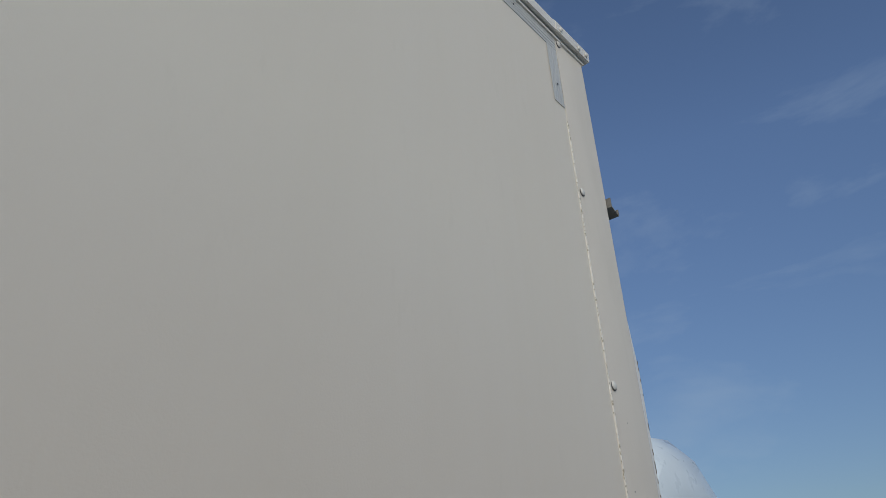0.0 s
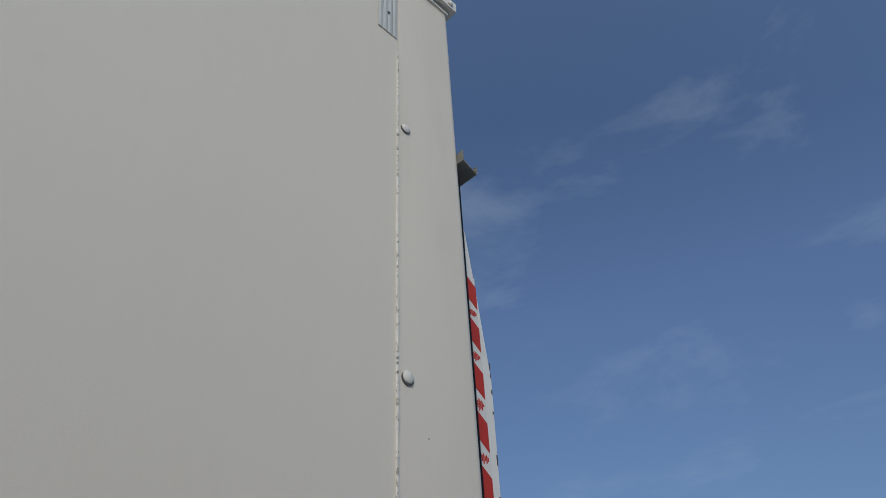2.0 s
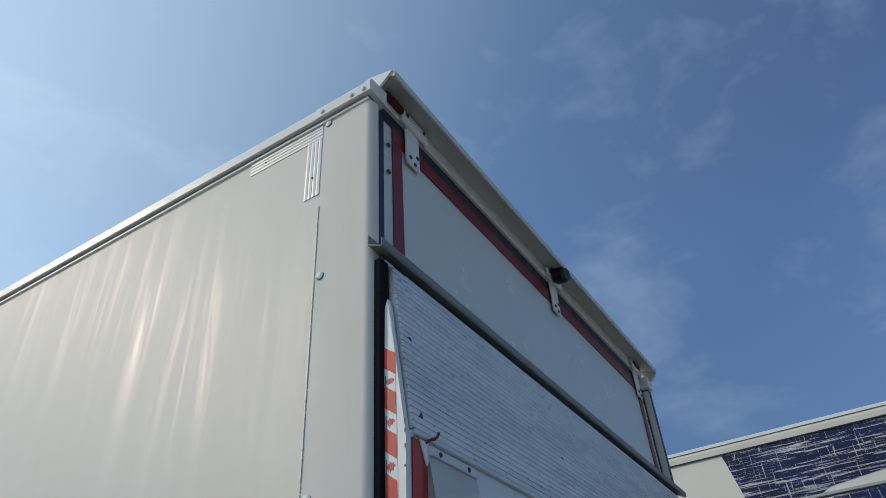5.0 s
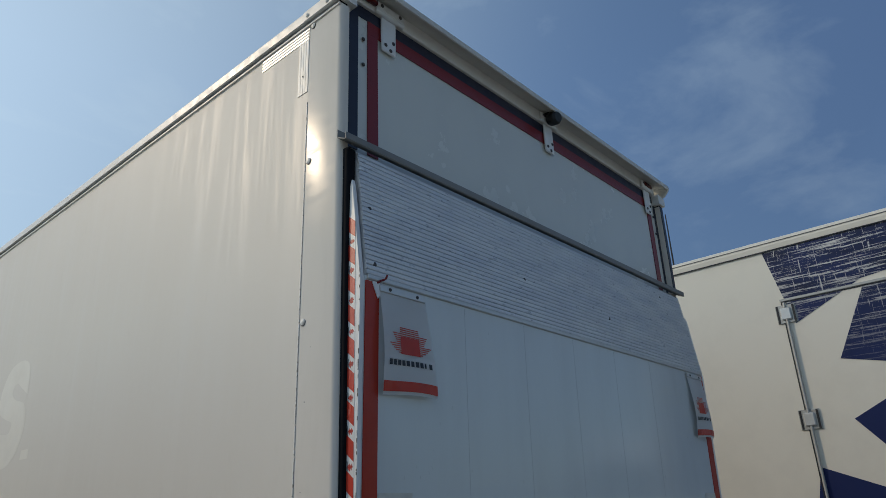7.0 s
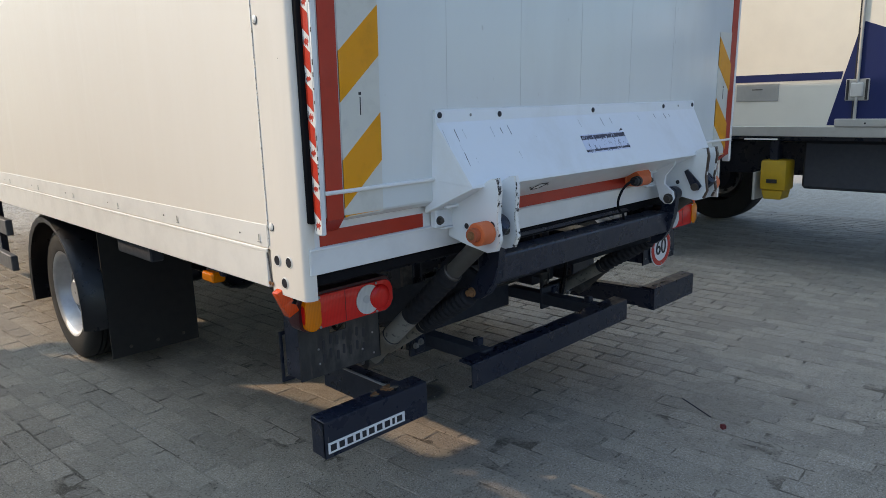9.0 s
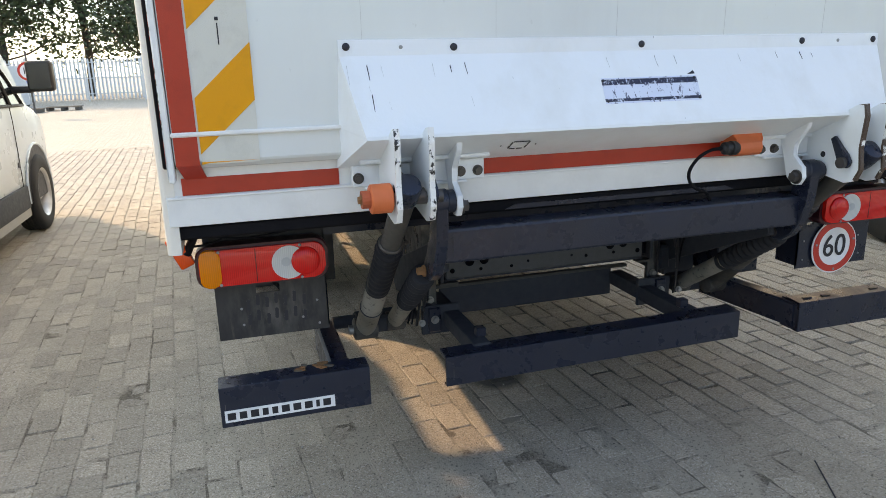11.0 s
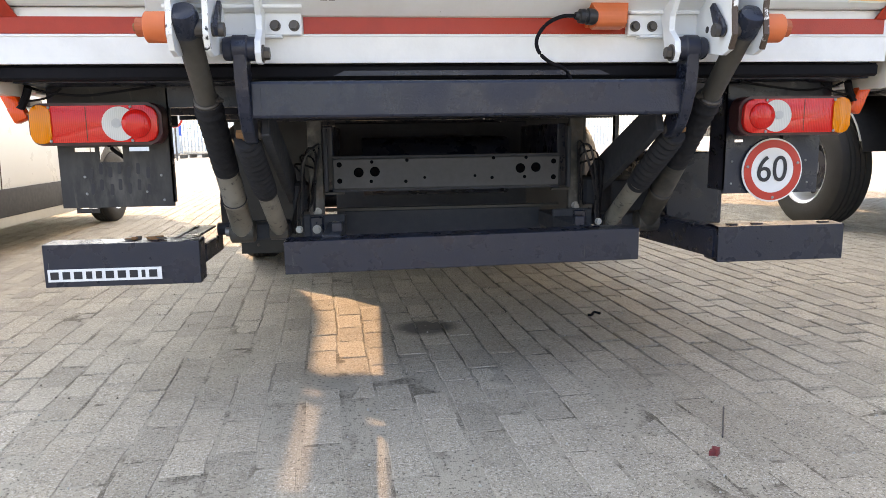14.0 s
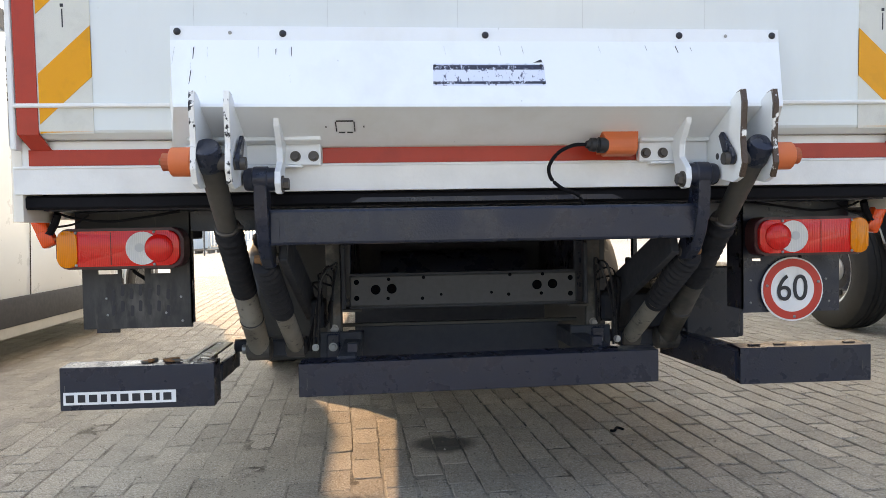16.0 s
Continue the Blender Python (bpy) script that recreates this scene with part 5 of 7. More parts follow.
def build_gear():
    for s in (-1, 1):
        edge = "chipped" if s < 0 else "rusty"
        # hinge cheeks
        for x in (s * 0.715, s * 0.634):
            out = [(-0.018, 1.12), (-0.16, 1.178), (-0.2, 1.2), (-0.228, 1.205), (-0.236, 1.17), (-0.228, 1.08), (-0.236, 1.02), (-0.22, 0.985), (-0.185, 0.975), (-0.1, 0.99), (-0.018, 1.01)]
            cheek = part("hinge_cheek", prism(out, "x", x - 0.006, x + 0.006, 0.001), "cover", lift, "white hinge cheek with chipped edge")
            rim = [(-0.2, 1.2), (-0.228, 1.205), (-0.236, 1.17), (-0.228, 1.08), (-0.236, 1.02), (-0.22, 0.985), (-0.2175, 0.99), (-0.233, 1.02), (-0.225, 1.08), (-0.2325, 1.17), (-0.226, 1.201)]
            rim = [(y - 0.0015, z) for y, z in rim[:6]] + [(y + 0.002, z) for y, z in rim[6:]]
            part("worn_edge", prism(rim, "x", x - 0.0066, x + 0.0066), edge, cheek)
            part("cheek_hole", rod((x - 0.0068, -0.1, 1.05), (x + 0.0068, -0.1, 1.05), 0.009, n=12), "ink", cheek)
        # roller on its pin, outside the cheeks
        c = Vector((s * 0.755, -0.19, 1.041))
        roller = part("roller", turned(c - Vector((s * 0.03, 0, 0)), c + Vector((s * 0.022, 0, 0)), [(0, 0.032), (0.05, 0.0355), (0.95, 0.0352), (1, 0.032)], 28), "orange", lift, "orange plastic roller", smooth=True)
        part("roller_pin", rod(c + Vector((s * 0.02, 0, 0)), c + Vector((s * 0.042, 0, 0)), 0.0215, n=16), "orange_dark", roller, "rust-stained orange collar")
        part("pin_nut", bolt(c + Vector((s * 0.042, 0, 0)), (s, 0, 0), 0.01, 0.008), "rust", roller)
        part("hinge_pin", rod((s * 0.72, -0.19, 1.036), (s * 0.6, -0.19, 1.036), 0.016, n=14), "bolt", lift, smooth=True)
        lever = [(-0.17, 1.03), (-0.2, 1.02), (-0.215, 1.04), (-0.2, 1.06), (-0.15, 1.11), (-0.135, 1.1)]
        part("lock_lever", prism(lever, "x", s * 0.618 - 0.005, s * 0.618 + 0.005, 0.002), "black", lift, "black locking lever")
        # bent white bracket and the bolted rail behind
        out = [(-0.03, 1.17), (-0.13, 1.172), (-0.138, 1.16), (-0.132, 1.135), (-0.09, 1.085), (-0.088, 1.05), (-0.13, 1.02), (-0.135, 0.99), (-0.12, 0.966), (-0.095, 0.965), (-0.07, 0.985), (-0.05, 1.06), (-0.03, 1.09)]
        br = part("link_bracket", prism(out, "x", s * 0.535 - 0.008, s * 0.535 + 0.008, 0.002), "cover", lift, "bent white link bracket")
        part("bracket_top", box((s * 0.535 - 0.022, -0.14, 1.164), (s * 0.535 + 0.022, -0.05, 1.174), 0.003), "cover", br)
        part("link_bolt", bolt((s * 0.527, -0.112, 0.99), (-s, 0, 0), 0.016, 0.018), "bolt", br)
        a, b = sorted((s * 0.435, s * 0.79))
        rail = part("mount_rail", box((a, -0.036, 1.045), (b, -0.01, 1.1), 0.003), "cover", lift, "white bolted mounting rail")
        # strip welded under the cover
        part("weld_strip", box((-0.775, -0.068, 1.106), (-0.43, -0.054, 1.117), 0.003) if s < 0 else box((0.434, -0.052, 1.098), (0.665, -0.036, 1.109), 0.003), "cover", rail)
        part("rail_foot", box((a + 0.03, -0.042, 1.038), (b - 0.05, -0.012, 1.045), 0.002), "cover", rail)
        for x in (0.454, 0.502, 0.672, 0.775):
            part("rail_bolt", bolt((s * x, -0.036, 1.068), (0, -1, 0), 0.0105, 0.012), "bolt", rail)
        # lifting arm: hooked plate from the link pivot down to the torque beam
        piv = (s * 0.585, -0.1, 1.0)
        hook = [(-0.13, 0.995), (-0.126, 1.02), (-0.112, 1.034), (-0.095, 1.036), (-0.078, 1.03), (-0.066, 1.012), (-0.06, 0.985), (-0.064, 0.945), (-0.052, 0.9), (-0.022, 0.85), (0.012, 0.815), (0.026, 0.795), (0.02, 0.776), (0.0, 0.768),
                (-0.03, 0.772), (-0.068, 0.797), (-0.1, 0.843), (-0.117, 0.9), (-0.124, 0.95)]
        arm = part("lift_arm", prism(hook, "x", s * 0.581 - 0.016, s * 0.581 + 0.016, 0.004), "black", lift, "curved black lift arm")
        part("arm_bush", turned((s * 0.535, -0.1, 1.003), (s * 0.622, -0.1, 1.003), [(0, 0.026), (0.06, 0.029), (0.3, 0.03), (0.34, 0.0335), (0.72, 0.0335), (0.76, 0.03), (0.94, 0.029), (1, 0.026)], 24), "black", arm, smooth=True)
        # clevis bolt at the foot of the arm
        part("clevis_bolt", bolt((s * 0.6, -0.002, 0.794), (s, 0, 0), 0.0125, 0.022), "rust", arm, "rusty clevis bolt")
        part("clevis_nut", bolt((s * 0.563, -0.002, 0.794), (-s, 0, 0), 0.0115, 0.016), "bolt", arm)
        # tilt ram: eye, piston rod, smooth rubber sleeve, tube
        top, low = Vector((s * 0.689, -0.19, 1.05)), Vector((s * 0.7, 0.45, 0.472))
        at = lambda k: top.lerp(low, k)  # noqa: E731
        ram = part("tilt_ram", turned(at(-0.035), at(0.3), [(0, 0.026), (0.03, 0.031), (0.06, 0.0325), (0.17, 0.0325), (0.24, 0.029), (1, 0.0275)], 24), "rod_steel", lift, "dusty tilt cylinder with a rubber sleeve", smooth=True)
        part("ram_head", turned(at(0.03), at(-0.045), [(0, 0.032), (0.25, 0.0345), (0.8, 0.034), (0.95, 0.03), (1, 0.02)], 24), "black", ram, "black painted ram head", smooth=True)
        part("ram_eye", rod((s * 0.645, -0.19, 1.041), (s * 0.728, -0.19, 1.041), 0.019, n=18), "bolt", ram, smooth=True)
        part("ram_clamp", turned(at(0.283), at(0.305), [(0, 0.031), (0.2, 0.0345), (0.8, 0.0345), (1, 0.031)], 24), "bolt", ram, "metal hose clamp", smooth=True)
        part("clamp_screw", rod(at(0.29) + Vector((-s * 0.03, -0.02, 0.0)), at(0.29) + Vector((-s * 0.042, -0.008, 0.0)), 0.006, n=8), "bolt", ram)
        prof = [(i / 48, 0.0365 + 0.0012 * math.sin(i * 1.31) + 0.0022 * math.exp(-((i / 48 - q) / 0.04) ** 2)) for q in (0.12,) for i in range(49)]
        part("ram_bellows", turned(at(0.295), at(0.62), prof, 24), "bellows", ram, "black rubber sleeve", smooth=True)
        part("ram_tube", turned(at(0.61), at(1.0), [(0, 0.0345), (0.02, 0.0355), (0.46, 0.0355), (0.47, 0.0375), (0.5, 0.0375), (0.51, 0.0355), (0.94, 0.0355), (1, 0.03)], 24), "pale_tube" if s < 0 else "tube", ram, "cylinder tube coated with dried dust", smooth=True)
        part("ram_strap", turned(at(0.785), at(0.791), [(0, 0.036), (0.5, 0.0385), (1, 0.036)], 24), "ink", ram, smooth=True)
        # lift ram inside it, with deep bellows
        top2, low2 = Vector((s * 0.6, -0.005, 0.79)), Vector((s * 0.585, 0.5, 0.468))
        at2 = lambda k: top2.lerp(low2, k)  # noqa: E731
        ram2 = part("lift_ram", turned(at2(0.5), at2(1.02), [(0, 0.028), (0.05, 0.0295), (0.9, 0.0295), (1, 0.025)], 24), "pale_tube", lift, "dusty lift cylinder with ribbed bellows", smooth=True)
        prof = [(i / 78, (0.0335 if i < 70 else 0.031) + 0.0034 * math.sin(i * 0.95) - 0.004 * max(0, 1 - i / 6)) for i in range(79)]
        part("ram_bellows", turned(at2(0.03), at2(0.55), prof, 24), "bellows", ram2, "ribbed black bellows", smooth=True)
        # lower bearing block
        block = part("bearing_shaft", rod((s * 0.5, 0.53, 0.475), (s * 0.8, 0.53, 0.475), 0.022, n=16), "under", lift, "greasy black bearing shaft", smooth=True)
        part("ram_foot", turned((s * 0.66, 0.445, 0.475), (s * 0.742, 0.445, 0.475), [(0, 0.03), (0.06, 0.038), (0.94, 0.038), (1, 0.03)], 20), "tube", block, smooth=True)
        part("ram_foot", turned((s * 0.553, 0.495, 0.47), (s * 0.62, 0.495, 0.47), [(0, 0.027), (0.06, 0.034), (0.94, 0.034), (1, 0.027)], 20), "tube", block, smooth=True)
        part("foot_link", box((min(s * 0.55, s * 0.725), 0.47, 0.44), (max(s * 0.55, s * 0.725), 0.56, 0.5), 0.008), "under", block)
        part("bearing_pin", rod((s * 0.74, 0.445, 0.475), (s * 0.757, 0.445, 0.475), 0.016, n=14), "zinc", block, smooth=True)
        part("bearing_bolt", bolt((s * 0.51, 0.4, 0.482), (0, -1, 0.1), 0.009, 0.014), "zinc", block)
        part("side_plate", box((min(s * 0.79, s * 0.805), 0.3, 0.4), (max(s * 0.79, s * 0.805), 0.55, 0.455), 0.003), "black", block)
        # parallel arm behind the rams
        out = [(-0.02, 0.79), (0.0, 0.84), (0.06, 0.862), (0.55, 0.68), (0.615, 0.635), (0.62, 0.58), (0.58, 0.55), (0.53, 0.56), (0.1, 0.74)]
        part("parallel_arm", prism(out, "x", s * 0.545 - 0.012, s * 0.545 + 0.012, 0.004), "under", lift, "black lifting arm plate")
        # hoses looping beside the chassis, no two alike
        for k, (dx, dy, dz, r) in enumerate(((0.0, 0.0, 0.0, 0.0045), (0.012, 0.02, -0.022, 0.0032), (-0.014, -0.015, 0.012, 0.004), (0.022, 0.035, -0.05, 0.0036))):
            x = s * (0.5 + dx)
            part("hydraulic_hose", hose([(x + s * 0.02, 0.44 + dy, 0.46), (x + s * 0.008, 0.41 + dy, 0.58 + dz), (x - s * 0.012 + dx, 0.39 + dy, 0.69 + dz), (x - s * (0.028 - dx), 0.4, 0.745 + dz), (x - s * 0.05, 0.43 + dy, 0.735 + dz),
                                          (x - s * (0.045 + dx), 0.46, 0.66), (x - s * 0.02, 0.5 + dy, 0.53)], r, 8), "seal" if k % 2 else "gloss", lift, smooth=True)
        part("valve_block", box((min(s * 0.49, s * 0.54), 0.5, 0.53), (max(s * 0.49, s * 0.54), 0.62, 0.63), 0.01), "under", lift)
    beam = part("torque_beam", box((-0.569, -0.092, 0.832), (0.574, 0.0, 0.926), 0.008, seg=2), "black", lift, "black square torque beam")
    part("beam_cap", box((-0.545, -0.094, 0.85), (-0.54, -0.09, 0.91)), "black", beam)
    # guide plates above the beam
    part("guide_plate", prism([(-0.36, 0.945), (-0.33, 0.958), (0.37, 0.958), (0.4, 0.945)], "y", 0.0, 0.02), "black", lift)
    # orange lamp housing and its cable
    shell = [(-0.022, 1.146), (-0.055, 1.146), (-0.078, 1.118), (-0.084, 1.108), (-0.092, 1.1), (-0.096, 1.082), (-0.092, 1.068), (-0.08, 1.06), (-0.04, 1.058), (-0.022, 1.07)]
    bm = prism(shell, "x", 0.328, 0.412, 0.003)
    for v in bm.verts:
        v.co.x += (0.37 - v.co.x) * 0.4 * max(0.0, min(1.0, (v.co.z - 1.1) / 0.046)) * -1.0
    house = part("lamp_housing", bm, "orange", lift, "orange plastic lamp housing")
    part("housing_plate", prism([(0.318, 1.066), (0.43, 1.066), (0.448, 1.14), (0.443, 1.15), (0.322, 1.15), (0.314, 1.128)], "y", -0.03, -0.024, 0.001), "orange", house)
    part("housing_brim", prism([(0.31, -0.026), (0.45, -0.026), (0.436, -0.064), (0.318, -0.064)], "z", 1.146, 1.15, 0.001), "orange", house)
    part("plug", turned((0.33, -0.082, 1.084), (0.272, -0.088, 1.087), [(0, 0.0165), (0.15, 0.021), (0.42, 0.021), (0.45, 0.0165), (0.55, 0.0165), (0.58, 0.019), (0.8, 0.018), (0.86, 0.012), (1, 0.009)], 18), "dark", house, smooth=True)
    part("lamp_cable", hose([(0.275, -0.088, 1.087), (0.235, -0.09, 1.084), (0.195, -0.09, 1.064), (0.172, -0.086, 1.03), (0.178, -0.08, 0.998), (0.21, -0.07, 0.972), (0.255, -0.056, 0.955), (0.277, -0.048, 0.926)], 0.005), "seal", house, smooth=True)


def channel(x0, x1, z0, z1, y, deep=0.07, t=0.006, tilt=0.0):
    """A bumper bar of folded sheet, open to the front of the truck, with clipped upper corners."""
    out = [(y, z0), (y, z1), (y + deep, z1 + 0.004), (y + deep, z1 - t), (y + t, z1 - t), (y + t, z0 + t), (y + deep * 0.35, z0 + t), (y + deep * 0.35, z0)]
    bm = prism(out, "x", x0, x1, 0.0015)
    for v in bm.verts:
        v.co.z += (v.co.x - (x0 + x1) / 2) * tilt
    return bm


def build_bumper():
    left = part("bumper_bar", channel(-1.178, -0.757, 0.38, 0.5, 0.07), "black", lift, "black bumper end bar with a maker's label")
    part("end_plate", box((-0.762, 0.076, 0.384), (-0.757, 0.14, 0.5)), "black", left)
    part("end_plate", box((-1.178, 0.0715, 0.384), (-1.174, 0.138, 0.498)), "black", left)
    part("label_plate", box((-1.168, 0.067, 0.396), (-0.863, 0.0695, 0.431)), "disc_white", left, "white maker's label with illegible bars")
    x = -1.161
    random.seed(11)
    for w in (0.022, 0.02, 0.022, 0.016, 0.016, 0.022, 0.022, 0.022, 0.01, 0.022):
        part("label_print", box((x, 0.066, 0.403), (x + w, 0.0672, 0.424), 0.0), "ink", left)
        x += w + 0.0102
    for k in range(18):
        fx, fy, fr = random.gauss(-0.905, 0.028), random.uniform(0.1, 0.134), random.uniform(0.005, 0.014)
        flake = [(fx + fr * random.uniform(0.6, 1.5) * math.cos(a), fy + 0.7 * fr * random.uniform(0.5, 1.2) * math.sin(a)) for a in (0.3, 1.2, 2.3, 3.3, 4.2, 5.4)]
        part("rust_flake", prism(flake, "z", 0.5035, 0.5055 + 0.005 * random.random()), "rust" if k % 3 else "wood", left, "flaking rust")
    bm = bmesh.new()
    prism([(-0.866, 0.1), (-0.79, 0.1), (-0.806, 0.2), (-0.806, 0.52), (-0.866, 0.52)], "z", 0.483, 0.49, bm=bm)
    prism([(-0.866, 0.1), (-0.859, 0.1), (-0.859, 0.52), (-0.866, 0.52)], "z", 0.395, 0.484, bm=bm)
    part("bumper_arm", bm, "black", left, "worn black support arm")
    part("arm_top", prism([(-0.866, 0.16), (-0.855, 0.16), (-0.855, 0.5), (-0.866, 0.5)], "z", 0.4905, 0.493), "sill", left, "bare worn metal on the arm")
    mid = part("bumper_bar", channel(-0.523, 0.529, 0.4, 0.495, 0.075, tilt=0.011), "black", lift, "black middle bumper bar")
    for s in (-1, 1):
        prism_x = s * 0.39
        part("bumper_arm", box((prism_x - 0.028, 0.12, 0.445), (prism_x + 0.028, 0.66, 0.5), 0.003), "under", mid)
        part("arm_plate", box((min(s * 0.36, s * 0.5), 0.44, 0.42), (max(s * 0.36, s * 0.5), 0.456, 0.525), 0.003), "under", mid)
        part("arm_slot", box((s * 0.4 - 0.016, 0.4385, 0.49), (s * 0.4 + 0.016, 0.4402, 0.502)), "ink", mid)
        part("arm_tab", box((s * 0.375 - 0.016, 0.17, 0.5), (s * 0.375 + 0.016, 0.2, 0.53), 0.003), "black", mid)
    part("back_plate", box((-0.37, 0.66, 0.4), (0.37, 0.672, 0.512), 0.003), "under", mid)
    part("back_rail", box((-0.44, 0.652, 0.512), (0.44, 0.675, 0.524), 0.002), "dusty", mid)
    right = part("bumper_bar", channel(0.78, 1.188, 0.388, 0.497, 0.075), "black", lift, "black bumper end bar")
    part("end_plate", box((0.78, 0.08, 0.39), (0.785, 0.16, 0.497)), "black", right)
    bm = bmesh.new()
    prism([(0.78, 0.1), (0.83, 0.1), (0.76, 0.55), (0.72, 0.55)], "z", 0.482, 0.492, bm=bm)
    prism([(0.775, 0.1), (0.785, 0.1), (0.73, 0.55), (0.72, 0.55)], "z", 0.4, 0.484, bm=bm)
    part("bumper_arm", bm, "black", right, "black support arm")
    part("back_box", box((0.84, 0.6, 0.44), (1.05, 0.95, 0.71), 0.006), "black", right, "black steel box")
    part("back_box", box((0.68, 0.75, 0.42), (0.838, 1.0, 0.6), 0.006), "under", right)
    for x in (0.82, 0.9, 1.12):
        part("bar_slot", box((x, 0.1, 0.4995), (x + 0.035, 0.112, 0.5025)), "ink", right)
    for bar, xs in ((mid, (-0.5, 0.36)), (left, (-1.165,)), (right, (1.16,))):
        for x in xs:
            part("bar_dent", box((x, 0.069 if bar is left else 0.074, 0.42), (x + 0.0012, 0.0705 if bar is left else 0.0755, 0.45)), "galv", bar)


def build_flags():
    for s, x0, x1, bow in ((-1, -1.152, -0.955, 0.0), (1, PR - 0.225, PR - 0.04, 0.0)):
        m, n = 8, 12
        bm = bmesh.new()
        vs = []
        for j in range(n + 1):
            for i in range(m + 1):
                u, v = i / m, j / n
                spread = 0.028 * v if s < 0 else 0.01 * v
                x = x0 + 0.005 * v + (x1 - x0 + spread) * u
                z = 2.288 - 0.318 * v + 0.008 * v * math.sin(2.5 * u)
                y = face_y(z) - 0.006 - 0.012 * v - 0.012 * math.sin(2.7 * v) * (1 - 0.3 * u) - 0.006 * math.sin(5 * u + v * 4) * v
                vs.append((x, y, z))
        w = m + 1
        add(bm, vs, [(j * w + i, j * w + i + 1, (j + 1) * w + i + 1, (j + 1) * w + i) for j in range(n) for i in range(m)])
        bmesh.ops.solidify(bm, geom=list(bm.faces), thickness=0.0015)
        flag = part("warning_flag", bm, "flag", lift, "hanging white cloth flag with a red band", smooth=True)

        def spot(u, v, lift_off=0.002):
            x = x0 + 0.005 * v + (x1 - x0 + (0.028 * v if s < 0 else 0.01 * v)) * u
            z = 2.288 - 0.318 * v + 0.008 * v * math.sin(2.5 * u)
            y = face_y(z) - 0.006 - 0.012 * v - 0.012 * math.sin(2.7 * v) * (1 - 0.3 * u) - 0.006 * math.sin(5 * u + v * 4) * v
            return (x, y - lift_off, z)

        def bar(u0, u1, v0, v1, mat, name="flag_print"):
            b = bmesh.new()
            k = 6
            add(b, [spot(u0 + (u1 - u0) * i / k, v) for v in (v0, v1) for i in range(k + 1)], [(i, i + 1, k + 2 + i, k + 1 + i) for i in range(k)])
            part(name, b, mat, flag)

        bar(0.0, 1.0, 0.875, 0.97, "tape_red", "flag_band")
        for k in range(13):
            v = 0.36 + 0.02 * k
            half = (0.2, 0.2, 0.2, 0.36, 0.34, 0.32, 0.3, 0.28, 0.42, 0.38, 0.34, 0.3, 0.24)[k]
            bar(0.53 - half, 0.53 + half, v, v + 0.009, "tape_red")
        bar(0.34, 0.72, 0.45, 0.53, "tape_red")
        bar(0.34, 0.72, 0.53, 0.62, "tape_red")
        for k in range(10):
            u = 0.1 + 0.085 * k
            bar(u, u + (0.03 if k == 8 else 0.06), 0.676, 0.728, "ink")
        batten = part("flag_batten", box((x0, face_y(2.29) - 0.012, 2.276), (x1, face_y(2.29) - 0.002, 2.297), 0.002), "alu", flag, "metal flag batten")
        for k in (0.2, 0.8):
            part("batten_screw", dome((x0 + (x1 - x0) * k, face_y(2.29) - 0.012, 2.287), (0, -1, 0), 0.006, 0.004, 8), "bolt", batten)
    # torn end of the border tape
    part("torn_tape", hose([(-1.16, -0.082, 2.3), (-1.15, -0.09, 2.308), (-1.142, -0.099, 2.312), (-1.138, -0.104, 2.324)], 0.0035, 6), "red_dark", lift, "curled end of red tape")
    part("torn_tape", prism([(-1.18, 2.302), (-1.15, 2.304), (-1.145, 2.27), (-1.158, 2.252), (-1.168, 2.275)], "y", -0.084, -0.081), "disc_white", lift)


build_platform()
build_gear()
build_bumper()
build_flags()

from mathutils import noise

# ---- the neighbouring truck with blue star livery ----
XT, YR = 3.37, -1.39


